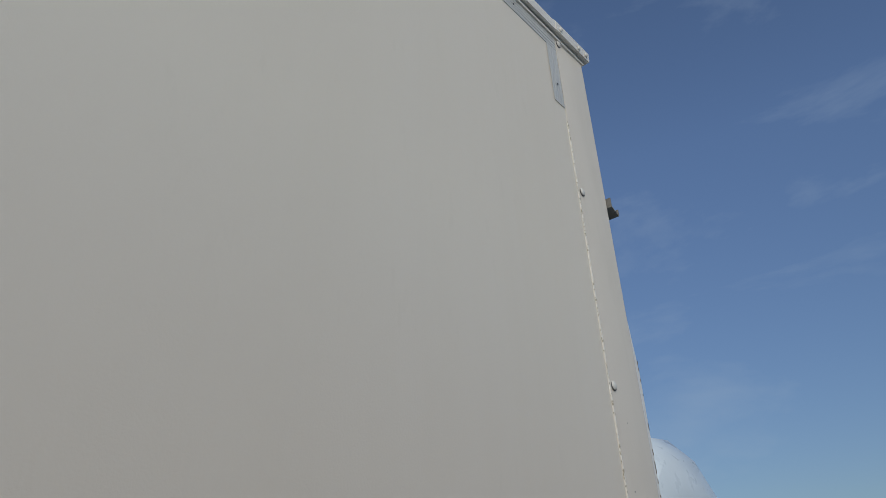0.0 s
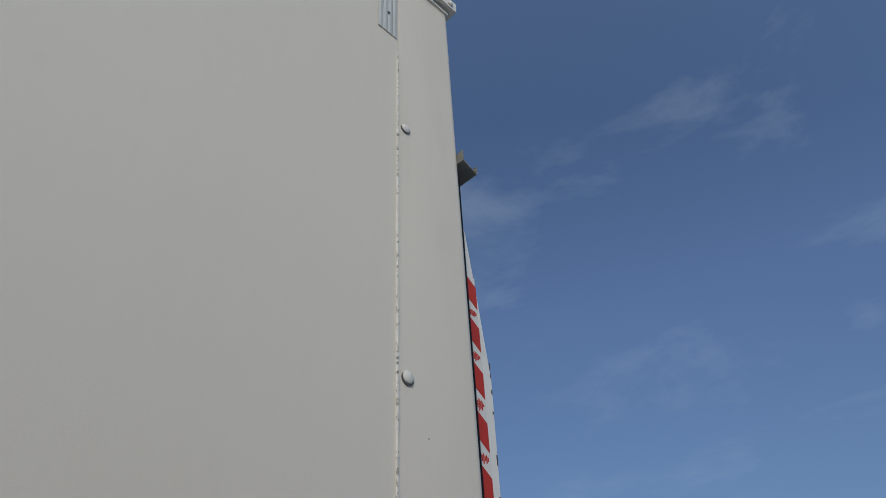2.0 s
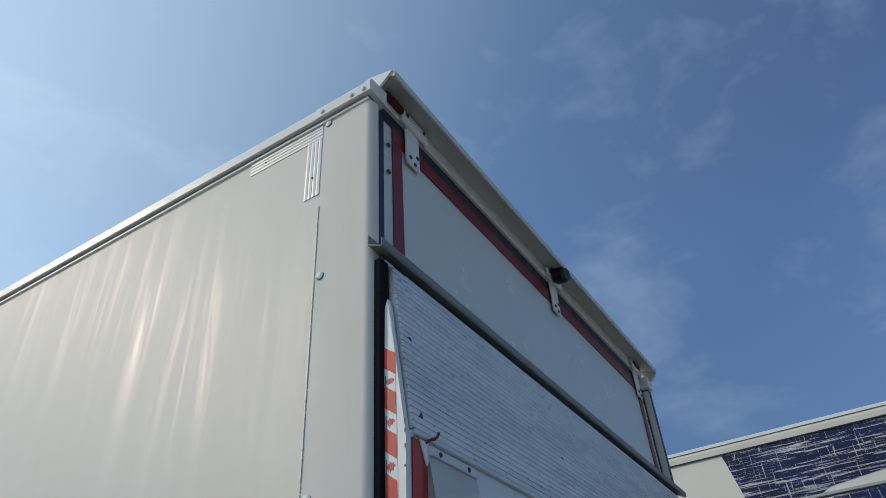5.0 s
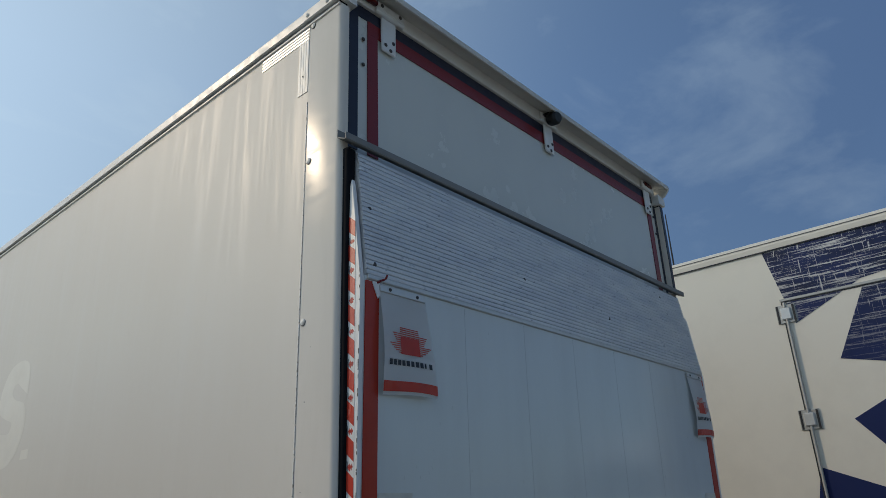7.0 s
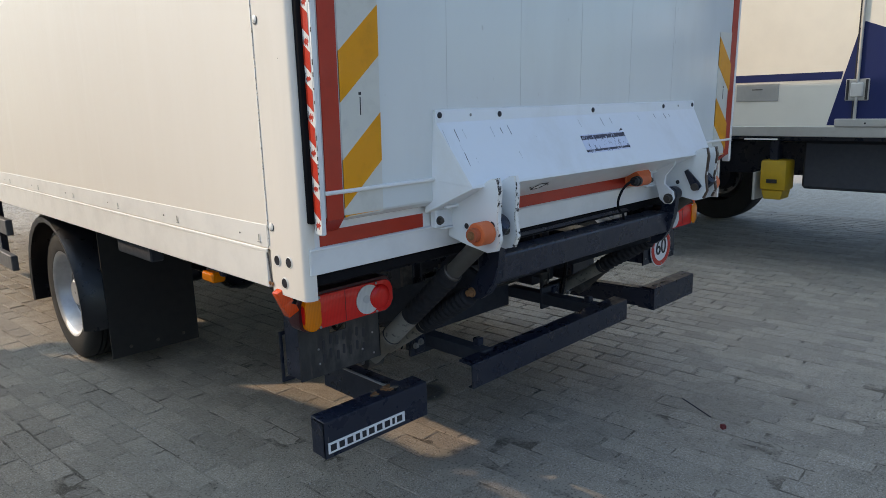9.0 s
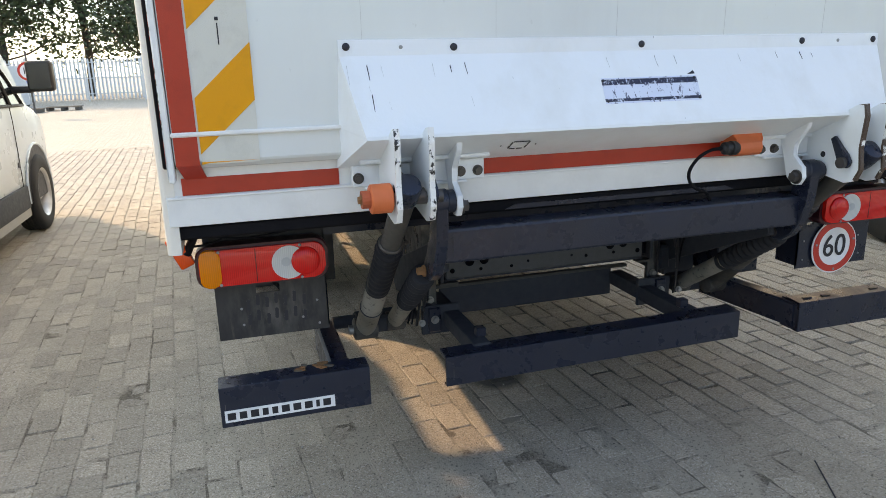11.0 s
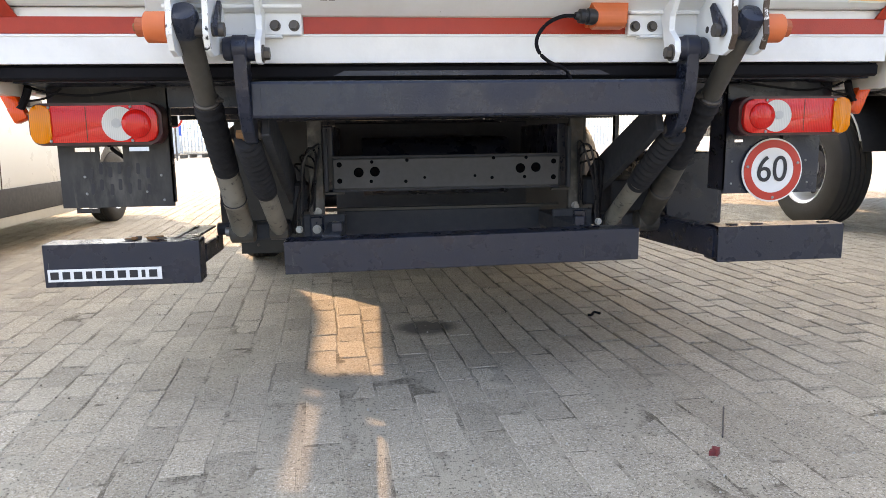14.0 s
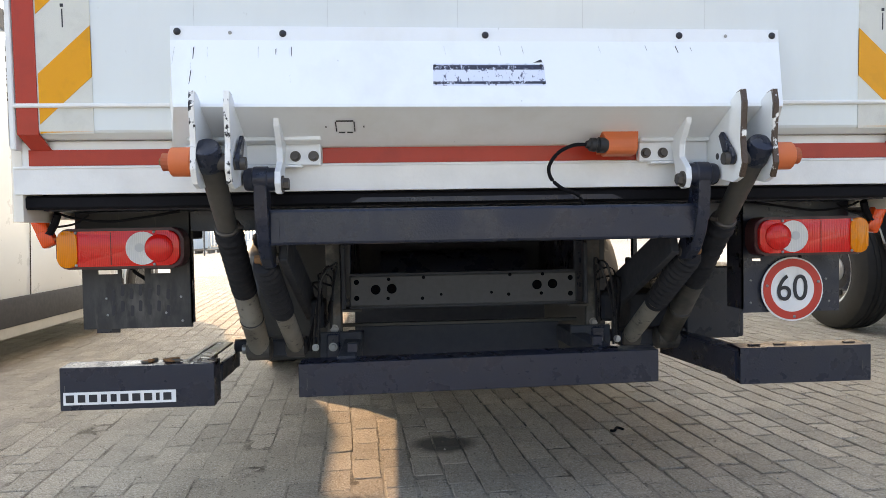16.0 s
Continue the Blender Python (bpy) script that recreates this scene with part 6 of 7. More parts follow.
def build_neighbour():
    other = thing("box_truck", "cream box truck with a torn dark blue star livery", "truck", (XT + 1.25, 2.5, 0))

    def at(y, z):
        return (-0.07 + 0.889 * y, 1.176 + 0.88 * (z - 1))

    wall = part("side_panel", box((XT, YR, 1.12), (XT + 0.05, 7.0, 3.62)), "cream", other, "cream painted side panel")
    part("side_panel", box((XT + 2.45, YR, 1.12), (XT + 2.5, 7.0, 3.62)), "cream", other)
    part("rear_door", box((XT + 0.02, YR - 0.03, 1.09), (XT + 2.48, YR + 0.02, 3.66), 0.006), "cream", other)
    part("front_wall", box((XT, 7.0, 1.09), (XT + 2.5, 7.05, 3.66)), "cream", other)
    part("roof", box((XT + 0.02, YR, 3.66), (XT + 2.48, 7.0, 3.72)), "cream", other)
    part("floor_pan", box((XT + 0.05, YR, 1.06), (XT + 2.45, 7.0, 1.12)), "black", other)
    trim = [(XT - 0.012, 3.622), (XT - 0.018, 3.66), (XT - 0.012, 3.7), (XT + 0.03, 3.727), (XT + 0.08, 3.727), (XT + 0.08, 3.622)]
    tr = part("roof_trim", prism(trim, "y", YR - 0.03, 7.02), "cream", other, "weathered roof edge rail")
    part("trim_groove", box((XT - 0.0195, YR, 3.68), (XT - 0.016, 7.0, 3.686)), "grey", tr)
    part("trim_seal", box((XT - 0.014, YR, 3.614), (XT + 0.002, 7.0, 3.622)), "ink", tr)
    part("trim_cap", box((XT - 0.022, YR - 0.05, 3.6), (XT + 0.09, YR - 0.025, 3.735), 0.004), "dark", tr)
    sill = part("sill_rail", box((XT - 0.02, YR, 1.09), (XT + 0.04, 7.0, 1.165), 0.004), "sill", other, "worn aluminium sill rail")
    part("sill_step", box((XT - 0.03, YR, 1.163), (XT + 0.01, 0.1, 1.222), 0.006), "sill", sill)
    for k in range(9):
        part("step_hole", rod((XT - 0.032, -1.3 + k * 0.15, 1.19), (XT - 0.0295, -1.3 + k * 0.15, 1.19), 0.007, n=8), "ink", sill)
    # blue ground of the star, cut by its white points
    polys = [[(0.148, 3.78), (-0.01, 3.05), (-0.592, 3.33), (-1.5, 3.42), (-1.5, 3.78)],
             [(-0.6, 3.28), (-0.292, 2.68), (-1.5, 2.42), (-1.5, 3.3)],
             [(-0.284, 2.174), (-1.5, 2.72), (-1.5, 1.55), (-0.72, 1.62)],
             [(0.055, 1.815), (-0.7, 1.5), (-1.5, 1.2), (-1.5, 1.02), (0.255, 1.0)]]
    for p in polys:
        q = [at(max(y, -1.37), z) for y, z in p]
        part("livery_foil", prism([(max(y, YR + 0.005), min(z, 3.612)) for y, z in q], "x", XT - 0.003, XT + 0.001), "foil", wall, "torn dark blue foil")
    a, b = (0.085, 1.5), (0.075, 1.555)
    part("livery_stripe", prism([(a[0], a[1]), (6.95, a[1]), (6.95, b[1]), (b[0], b[1])], "x", XT - 0.003, XT + 0.001), "foil", wall, "dark blue stripe")
    p0, p1 = (0.51, 1.355), (0.83, 1.487)
    part("side_plate", box((XT - 0.006, p0[0], p0[1]), (XT + 0.001, p1[0], p1[1]), 0.002), "sill", wall, "blank metal plate")
    part("plate_rim", box((XT - 0.008, p0[0] + 0.12, p0[1] + 0.085), (XT - 0.0055, p0[0] + 0.2, p0[1] + 0.092)), "dark", wall)
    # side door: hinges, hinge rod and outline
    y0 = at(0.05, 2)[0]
    part("hinge_rod", rod((XT - 0.016, y0, 1.22), (XT - 0.016, y0, 3.16), 0.011, n=10), "sill", other, "steel hinge rod", smooth=True)
    part("door_gap", box((XT - 0.004, y0 + 0.018, 1.22), (XT + 0.001, y0 + 0.026, 3.16)), "ink", other)
    part("door_gap", box((XT - 0.004, YR, 3.16), (XT + 0.001, y0 + 0.02, 3.168)), "ink", other)
    part("door_trim", box((XT - 0.012, YR, 3.17), (XT + 0.001, y0 + 0.03, 3.192), 0.003), "sill", other)
    for zz in (3.067, 2.238, 1.423):
        h = part("door_hinge", box((XT - 0.012, y0 - 0.075, zz - 0.075), (XT + 0.001, y0 + 0.075, zz + 0.075), 0.004), "sill", other, "bolted steel door hinge")
        part("hinge_body", box((XT - 0.03, y0 - 0.04, zz - 0.05), (XT - 0.01, y0 + 0.04, zz + 0.05), 0.008), "alu", h)
        for dy in (-0.06, 0.06):
            part("hinge_edge", box((XT - 0.0145, y0 + dy - 0.008, zz - 0.07), (XT - 0.011, y0 + dy + 0.008, zz + 0.07)), "dark", h)
    # running gear
    for k, y in enumerate((1.94, 3.3)):
        wx, wy, wr = (XT - 0.02, y, 0.505) if k == 0 else (XT - 0.1, 3.5, 0.48)
        wheel("wheel", other, wx, wy, wr, wr, 0.29, 0.29, -1, nuts=10, flange=(k == 0), label="large truck wheel with ten nuts" if k == 0 else "truck wheel with a deep silver rim")
        wheel("wheel", other, XT + 2.47, y, 0.505, 0.505, 0.29, 0.29, 1, nuts=10)
    part("mud_flap", box((XT + 0.0, 2.56, 0.22), (XT + 0.42, 2.575, 0.98)), "under", other, "hanging black mud flap")
    for wy in (1.94, 3.5):
        bm = bmesh.new()
        rows = []
        for i in range(13):
            a = radians(12 + 156 * i / 12)
            for x, r in ((XT + 0.0, 0.575), (XT + 0.0, 0.59), (XT + 0.45, 0.59), (XT + 0.45, 0.575)):
                rows.append((x, wy - r * math.cos(a), 0.5 + min(r * math.sin(a), 0.55)))
        add(bm, rows, [(i * 4 + k, i * 4 + (k + 1) % 4, i * 4 + 4 + (k + 1) % 4, i * 4 + 4 + k) for i in range(12) for k in range(4)] + [(0, 1, 2, 3), (48, 49, 50, 51)])
        part("mudguard", bm, "dark", other, "black mudguard", smooth=True)
        part("guard_edge", hose([(XT - 0.002, wy - 0.58 * math.cos(radians(d)), 0.5 + min(0.58 * math.sin(radians(d)), 0.55)) for d in range(20, 165, 12)], 0.008), "sill", other, smooth=True)
    for s in (0.75, 1.75):
        part("chassis_rail", box((XT + s - 0.04, YR + 0.2, 0.72), (XT + s + 0.04, 7.0, 1.0), 0.004), "black", other)
    part("under_box", box((XT + 0.15, -1.2, 0.68), (XT + 0.7, 0.35, 1.05), 0.02), "under", other, "black locker under the body")
    part("tail_beam", box((XT + 0.1, -1.3, 0.7), (XT + 2.4, -1.2, 0.82), 0.004), "black", other)
    part("side_lamp", box((XT - 0.005, 0.5, 1.06), (XT + 0.02, 0.75, 1.072), 0.002), "disc_white", other)
    chock = part("wheel_chock", box((XT + 0.06, 0.435, 0.66), (XT + 0.25, 0.635, 0.9), 0.02, seg=2), "yellow", other, "yellow plastic wheel chock in its holder", smooth=True)
    part("chock_ribs", prism([(0.455, 0.66), (0.62, 0.66), (0.6, 0.59), (0.47, 0.59)], "x", XT + 0.07, XT + 0.24, 0.004), "yellow", chock)
    part("chock_latch", box((XT + 0.052, 0.5, 0.72), (XT + 0.061, 0.58, 0.75), 0.002), "dark", chock)
    part("chock_bracket", box((XT + 0.04, 0.66, 0.58), (XT + 0.26, 0.68, 0.8), 0.002), "sill", chock, "bent metal bracket")
    part("chock_hanger", box((XT + 0.1, 0.52, 0.88), (XT + 0.2, 0.58, 1.08)), "black", chock)
    # aerial on its far roof edge
    part("aerial", rod((XT + 1.2, 1.3, 3.71), (XT + 1.2, 1.3, 4.75), 0.012, 0.006, n=6), "dark", other)


# ---- the white van beside the truck ----
def build_van():
    X = -2.76
    van = thing("panel_van", "white panel van with dark plastic sills", "van", (X - 0.97, 3.4, 0))
    C = X - 0.97
    #        y     low  sill  belt width roof  roof-half
    rows = [(-0.3, 0.42, 0.955, 1.05, 2.27, 0.74), (-0.25, 0.3, 0.965, 1.05, 2.34, 0.78), (2.0, 0.28, 0.97, 1.05, 2.38, 0.805), (4.0, 0.28, 0.97, 1.05, 2.365, 0.8), (4.35, 0.28, 0.97, 1.05, 2.28, 0.79),
            (4.75, 0.28, 0.97, 1.06, 2.02, 0.77), (5.05, 0.28, 0.965, 1.06, 1.66, 0.77), (5.25, 0.3, 0.955, 1.04, 1.16, 0.8), (5.55, 0.32, 0.93, 0.95, 1.03, 0.76), (5.75, 0.35, 0.86, 0.85, 0.92, 0.66), (5.86, 0.42, 0.74, 0.72, 0.76, 0.55)]
    bm = bmesh.new()
    ringn = 0
    verts = []
    for y, low, half, belt, roof, rh in rows:
        right = [(half * 0.93, low), (half * 0.985, low + 0.1), (half, min(0.75, belt - 0.05)), (half * 0.985, belt), (half * 0.985 + (rh - half * 0.985) * 0.55, belt + (roof - belt) * 0.6), (rh, belt + (roof - belt) * 0.9), (rh * 0.8, belt + (roof - belt) * 0.985)]
        loop = [(C + a, y, b) for a, b in right] + [(C, y, roof)] + [(C - a, y, b) for a, b in reversed(right)]
        ringn = len(loop)
        verts += loop
    k = len(rows)
    add(bm, verts, [(a * ringn + i, a * ringn + (i + 1) % ringn, (a + 1) * ringn + (i + 1) % ringn, (a + 1) * ringn + i) for a in range(k - 1) for i in range(ringn)]
        + [tuple(range(ringn)), tuple(range(k * ringn - 1, (k - 1) * ringn - 1, -1))])
    part("body", bm, "van", van, "glossy white van body", smooth=True)
    # door window follows the lean of the body side
    bm = bmesh.new()
    pts = [(3.62, 1.13), (4.86, 1.1), (4.62, 1.36), (4.32, 1.64), (4.1, 1.74), (3.68, 1.75)]
    lean = lambda z: X + 0.004 - 0.015 - max(0, z - 1.08) * 0.175  # noqa: E731
    n = len(pts)
    add(bm, [(lean(z) + 0.004, y, z) for y, z in pts] + [(lean(z) - 0.03, y, z) for y, z in pts], [tuple(range(n)), tuple(range(2 * n - 1, n - 1, -1))] + [(i, (i + 1) % n, n + (i + 1) % n, n + i) for i in range(n)])
    win = part("door_window", bm, "glass", van, "dark cab door window")
    part("window_frame", hose([(lean(z) + 0.006, y, z) for y, z in pts + pts[:1]], 0.014, 6, steps=1), "dark", win)
    part("quarter_bar", hose([(lean(z) + 0.008, y, z) for y, z in ((4.5, 1.11), (4.38, 1.58))], 0.016, 6, steps=1), "dark", win)
    # lower cladding, seams, handles
    part("sill_cladding", box((X - 0.05, 1.55, 0.27), (X + 0.012, 4.52, 0.46), 0.012, seg=2), "cladding", van, "dark grey sill cladding", smooth=True)
    part("sill_step", box((X - 0.09, 1.55, 0.2), (X + 0.004, 4.52, 0.275), 0.006), "sill", van)
    for y, z0, z1 in ((4.42, 0.46, 1.1), (2.86, 0.3, 1.8)):
        part("door_seam", hose([(lean(z) + 0.0125, y + 0.03 * math.sin((z - 0.3) * 2.6), z) for z in [z0 + (z1 - z0) * q / 6 for q in range(7)]], 0.0035, 6), "dark", van)
    for y in (3.78, 3.35):
        part("door_handle", box((X - 0.01, y, 1.03), (X + 0.028, y + 0.2, 1.085), 0.01, seg=2), "dark", van, "black door handle", smooth=True)
    part("fuel_flap", box((X - 0.004, 4.4, 0.62), (X + 0.006, 4.44, 0.66), 0.003), "grey", van)
    # mirror
    mir = part("wing_mirror", box((X + 0.1, 4.66, 1.21), (X + 0.3, 4.78, 1.46), 0.03, seg=3), "dark", van, "black wing mirror", smooth=True)
    part("mirror_glass", prism([(X + 0.12, 1.235), (X + 0.28, 1.235), (X + 0.285, 1.44), (X + 0.125, 1.44)], "y", 4.652, 4.659), "glass", mir)
    part("mirror_arm", box((X - 0.06, 4.7, 1.2), (X + 0.13, 4.78, 1.26), 0.02, seg=2), "dark", mir, smooth=True)
    for y in (1.1, 4.95):
        # black slab stands for the shaded arch above the sill line, narrow lip
        arc = [(y + 0.405 * math.cos(a), 0.36 + 0.405 * math.sin(a)) for a in [math.pi * (-0.05 + 1.1 * q / 24) for q in range(25)]]
        part("wheel_arch", prism(arc, "x", X - 0.2, X + 0.004), "ink", van)
        part("arch_lip", hose([(X + 0.002, py, pz) for py, pz in arc], 0.012, 6, steps=1), "van", van, smooth=True)
        wheel("wheel", van, X + 0.036, y, 0.335, 0.335, 0.21, 0.2, 1, nuts=5, label="van wheel with silver rim")
        wheel("wheel", van, X - 1.95, y, 0.335, 0.335, 0.21, 0.2, -1, nuts=5)
    part("front_bumper", box((C - 0.85, 5.7, 0.3), (C + 0.85, 5.9, 0.55), 0.06, seg=3), "grey", van, smooth=True)
    # unseen roof rack: two side boards on feet, three cross bars
    # boards and feet are shaped to cut the sun patch on the paving
    rack = part("roof_rack", prism([(1.1, 2.344), (3.46, 2.344), (3.66, 2.484), (1.1, 2.484)], "x", -3.015, -2.985, 0.002), "grey", van, "unseen roof rack added to shape the sun patch")
    part("rack_board", prism([(1.1, 2.344), (3.46, 2.344), (3.66, 2.484), (1.1, 2.484)], "x", 2 * C + 2.985, 2 * C + 3.015, 0.004), "grey", rack)
    for y in (1.3, 2.3, 3.3):
        part("rack_bar", box((2 * C + 3.0, y, 2.39), (-3.0, y + 0.05, 2.42), 0.004), "sill", rack)
        for x in (-3.01, 2 * C + 2.99):
            part("rack_foot", box((x, y, 2.26), (x + 0.02, y + (0.14 if y > 3 else 0.03), 2.37)), "dark", rack)
    van.location.y += 0.2


# ---- white lorry cabs parked behind the viewer ----
def build_cab():
    cab = thing("lorry_cab", "white lorry with a tall rounded cab roof", "lorry", (2.9, -9.2, 0), "parked lorries")
    rows = [(-10.2, 1.22, 3.0), (-9.4, 1.24, 3.56), (-8.6, 1.24, 3.5), (-8.2, 1.22, 3.1), (-8.02, 1.2, 2.45), (-7.9, 1.18, 1.5), (-7.9, 1.18, 0.9)]
    bm = bmesh.new()
    verts = []
    for y, half, top in rows:
        loop = [(-half, 0.5), (-half, top - 0.75), (-half * 0.94, top - 0.35), (-half * 0.72, top - 0.06), (0, top), (half * 0.72, top - 0.06), (half * 0.94, top - 0.35), (half, top - 0.75), (half, 0.5)]
        verts += [(2.9 + a, y, max(b, 0.5)) for a, b in loop]
    k, n = len(rows), 9
    add(bm, verts, [(a * n + i, a * n + i + 1, (a + 1) * n + i + 1, (a + 1) * n + i) for a in range(k - 1) for i in range(n - 1)] + [tuple(range(n)), tuple(range((k - 1) * n, k * n))])
    part("cab_shell", bm, "van", cab, "white cab shell", smooth=True)
    part("windscreen", prism([(1.85, 1.75), (3.95, 1.75), (3.85, 2.55), (1.95, 2.55)], "y", -7.99, -7.86, 0.02), "glass", cab, "dark windscreen")
    part("sun_visor", box((1.85, -7.98, 2.52), (3.95, -7.72, 2.66), 0.04, seg=2), "glass", cab, smooth=True)
    part("grille", box((2.1, -7.93, 0.95), (3.7, -7.86, 1.55), 0.02), "dark", cab, "black grille")
    part("bumper", box((1.7, -7.98, 0.35), (4.1, -7.8, 0.85), 0.05, seg=2), "van", cab, smooth=True)
    part("roof_rail", rod((1.95, -8.75, 3.4), (3.85, -8.75, 3.4), 0.05, n=12), "alu", cab, "grey rounded roof bar", smooth=True)
    for x in (1.66, 4.14):
        part("mirror", box((x - 0.1, -7.95, 1.75), (x + 0.1, -7.8, 2.3), 0.04, seg=2), "dark", cab, smooth=True)
    for s, x in ((-1, 1.72), (1, 4.08)):
        wheel("wheel", cab, x, -8.9, 0.5, 0.5, 0.29, 0.29, s, nuts=10)
    copy_thing(cab, pose(18, -9.6, 0, 0, 0, 62))
    cab.location.x -= 0.6
    cab.location.y += 2.9


# ---- edge of the yard ----
def build_yard_edge():
    for k in range(12):
        x0 = -15.5 + k * 2.6
        fence = thing("fence_panel", "white steel paling fence panel", "fence", (x0 + 1.3, 37, 0), "yard fence")
        part("post", box((x0 - 0.04, 36.96, 0), (x0 + 0.04, 37.04, 2.15), 0.006), "fence", fence)
        for z in (0.35, 1.1, 1.85):
            part("rail", box((x0, 37.0, z), (x0 + 2.6, 37.04, z + 0.05)), "fence", fence)
        for j in range(14):
            x = x0 + 0.12 + j * 0.18
            part("paling", prism([(x, 0.1), (x + 0.09, 0.1), (x + 0.09, 2.0), (x + 0.045, 2.08), (x, 2.0)], "y", 36.97, 36.99), "fence", fence)
    info = thing("info_sign", "small blue and white notice on the fence", "sign", (-10.6, 36.9, 1.2))
    part("sign_plate", box((-10.95, 36.92, 0.95), (-10.25, 36.95, 1.6), 0.004), "sign_blue", info)
    part("sign_figure", prism([(-10.75, 1.15), (-10.45, 1.15), (-10.45, 1.3), (-10.35, 1.3), (-10.6, 1.5), (-10.85, 1.3), (-10.75, 1.3)], "y", 36.91, 36.92), "disc_white", info)
    post = thing("speed_sign", "round red-rimmed ten speed sign on a post", "road sign", (-7.15, 24, 0))
    part("post", rod((-7.15, 24.03, 0), (-7.15, 24.03, 2.1), 0.03, n=10), "galv", post, smooth=True)
    plate = part("sign_disc", rod((-7.15, 24, 1.47), (-7.15, 23.985, 1.47), 0.3, n=40), "disc_white", post)
    part("sign_ring", turned((-7.15, 23.985, 1.47), (-7.15, 23.98, 1.47), [(0, 0.295), (1, 0.295), (1, 0.225), (0, 0.225)], 40, closed=False), "disc_red", plate, "red rim")
    letters("10", 0.3, plate, "ink", Matrix.Translation((-7.17, 23.978, 1.47)) @ pose(0, 0, 0, 90, 0, 0), "sign_figure", "black figures")
    cont = thing("storage_container", "low white storage container at the fence", "container", (-12.2, 33, 0))
    part("shell", box((-15.0, 32, 0.05), (-9.75, 34.5, 1.75), 0.02), "fence", cont)
    for k in range(20):
        part("rib", box((-14.9 + k * 0.26, 31.98, 0.1), (-14.78 + k * 0.26, 32.0, 1.7)), "fence", cont)
    part("base_skid", box((-15.0, 32.05, 0.0), (-9.75, 34.4, 0.06)), "dark", cont)
    for k, (x, y) in enumerate(((-8.3, 27.5), (-7.2, 28.6), (-9.2, 26.4))):
        pal = thing("pallet", "dark weathered wooden pallet on the ground", "pallet", (x, y, 0), "pallets")
        for j in range(5):
            part("board", box((x - 0.6, y - 0.4 + j * 0.19, 0.12), (x + 0.6, y - 0.29 + j * 0.19, 0.145)), "wood", pal)
        for j in (-0.5, 0.0, 0.5):
            part("bearer", box((x + j - 0.05, y - 0.4, 0.0), (x + j + 0.05, y + 0.47, 0.12)), "wood", pal)


def build_tree(x, y, h, seed):
    random.seed(seed)
    tree = thing("tree", "tall dark green tree behind the fence", "tree", (x, y, 0), "trees behind the yard")
    part("trunk", hose([(x, y, 0), (x + 0.1, y, h * 0.3), (x - 0.1, y + 0.1, h * 0.62), (x, y, h * 0.85)], 0.22, 8), "bark", tree, smooth=True)
    bm = bmesh.new()
    tips = []
    for i in range(14):
        a, z = random.uniform(0, 6.28), h * random.uniform(0.22, 0.7)
        r = h * 0.3 * random.uniform(0.6, 1.1)
        tip = Vector((x + r * math.cos(a), y + r * math.sin(a), z + h * random.uniform(0.05, 0.25)))
        hose([(x, y, z), ((x + tip.x) / 2, (y + tip.y) / 2, z + 0.4), tip], 0.05, 5, bm=bm, steps=3)
        tips.append(tip)
    part("limb", bm, "bark", tree)
    bm = bmesh.new()
    for i in range(5200):
        t = random.choice(tips)
        c = t + Vector((random.gauss(0, 1), random.gauss(0, 1), random.gauss(0, 0.75))) * h * 0.1
        s = random.uniform(0.09, 0.2)
        u = Vector((random.gauss(0, 1), random.gauss(0, 1), random.gauss(0, 0.6))).normalized() * s
        w = u.orthogonal().normalized() * s * 0.55
        vs = [bm.verts.new(c - u), bm.verts.new(c + w), bm.verts.new(c + u), bm.verts.new(c - w)]
        bm.faces.new(vs)
    part("crown", bm, "leaf", tree, "leafy crown with gaps", kind="stuff")


# ---- small things on the ground ----
def build_litter():
    random.seed(5)
    scrap = thing("plastic_scrap", "small crumpled red plastic scrap on the paving", "scrap", (0.55, -0.395, 0))
    bm = bmesh.new()
    for k in range(4):
        a = k * 1.7
        prism([(0.545 + 0.013 * math.cos(a), -0.4 + 0.013 * math.sin(a)), (0.562 + 0.007 * math.cos(a), -0.393 + 0.013 * math.sin(a + 1)), (0.55, -0.384), (0.54 + 0.007 * k / 3, -0.393)], "z", 0.0, 0.006 + 0.004 * k, bm=bm)
    part("piece", bm, "red_bit", scrap)
    rag = thing("rubber_scrap", "small torn black rubber scrap on the paving", "scrap", (0.7, 0.98, 0))
    part("piece", hose([(0.65, 0.925, 0.006), (0.665, 0.918, 0.008), (0.685, 0.945, 0.012), (0.71, 0.935, 0.006)], 0.006, 6), "seal", rag, smooth=True)
    stick = thing("thin_rod", "thin dark rod lying on the paving", "rod", (0.66, -0.22, 0))
    part("shaft", rod((0.717, -0.125, 0.004), (0.615, -0.313, 0.004), 0.0025, n=6), "navy", stick)
    pebbles = thing("grit", "scattered pale and dark grit on the paving", "grit", (0, 0, 0))
    bm = bmesh.new()
    dark = bmesh.new()
    for i in range(1100):
        x, y = random.uniform(-2.5, 2.8), random.uniform(-1.4, 3.0)
        r = random.uniform(0.0012, 0.0042) * (0.8 if i % 5 < 3 else 1)
        turned((x, y, -0.001), (x, y, r * 1.2), [(0, r), (0.6, r * 0.9), (1, r * 0.3)], 5, dark if i % 5 < 3 else bm)
    part("grain", bm, "sill", pebbles, kind="stuff")
    part("grain", dark, "wood", pebbles, "dark crumbs of soil", kind="stuff")
    pebbles["kind"] = "stuff"


build_neighbour()
build_van()
build_cab()
build_yard_edge()
for i, (x, y, h) in enumerate(((-17, 44, 10), (-12.5, 42, 9), (-9, 46, 10.5), (-5.5, 43, 9), (-2, 47, 10), (-21, 48, 12))):
    build_tree(x, y, h, i)
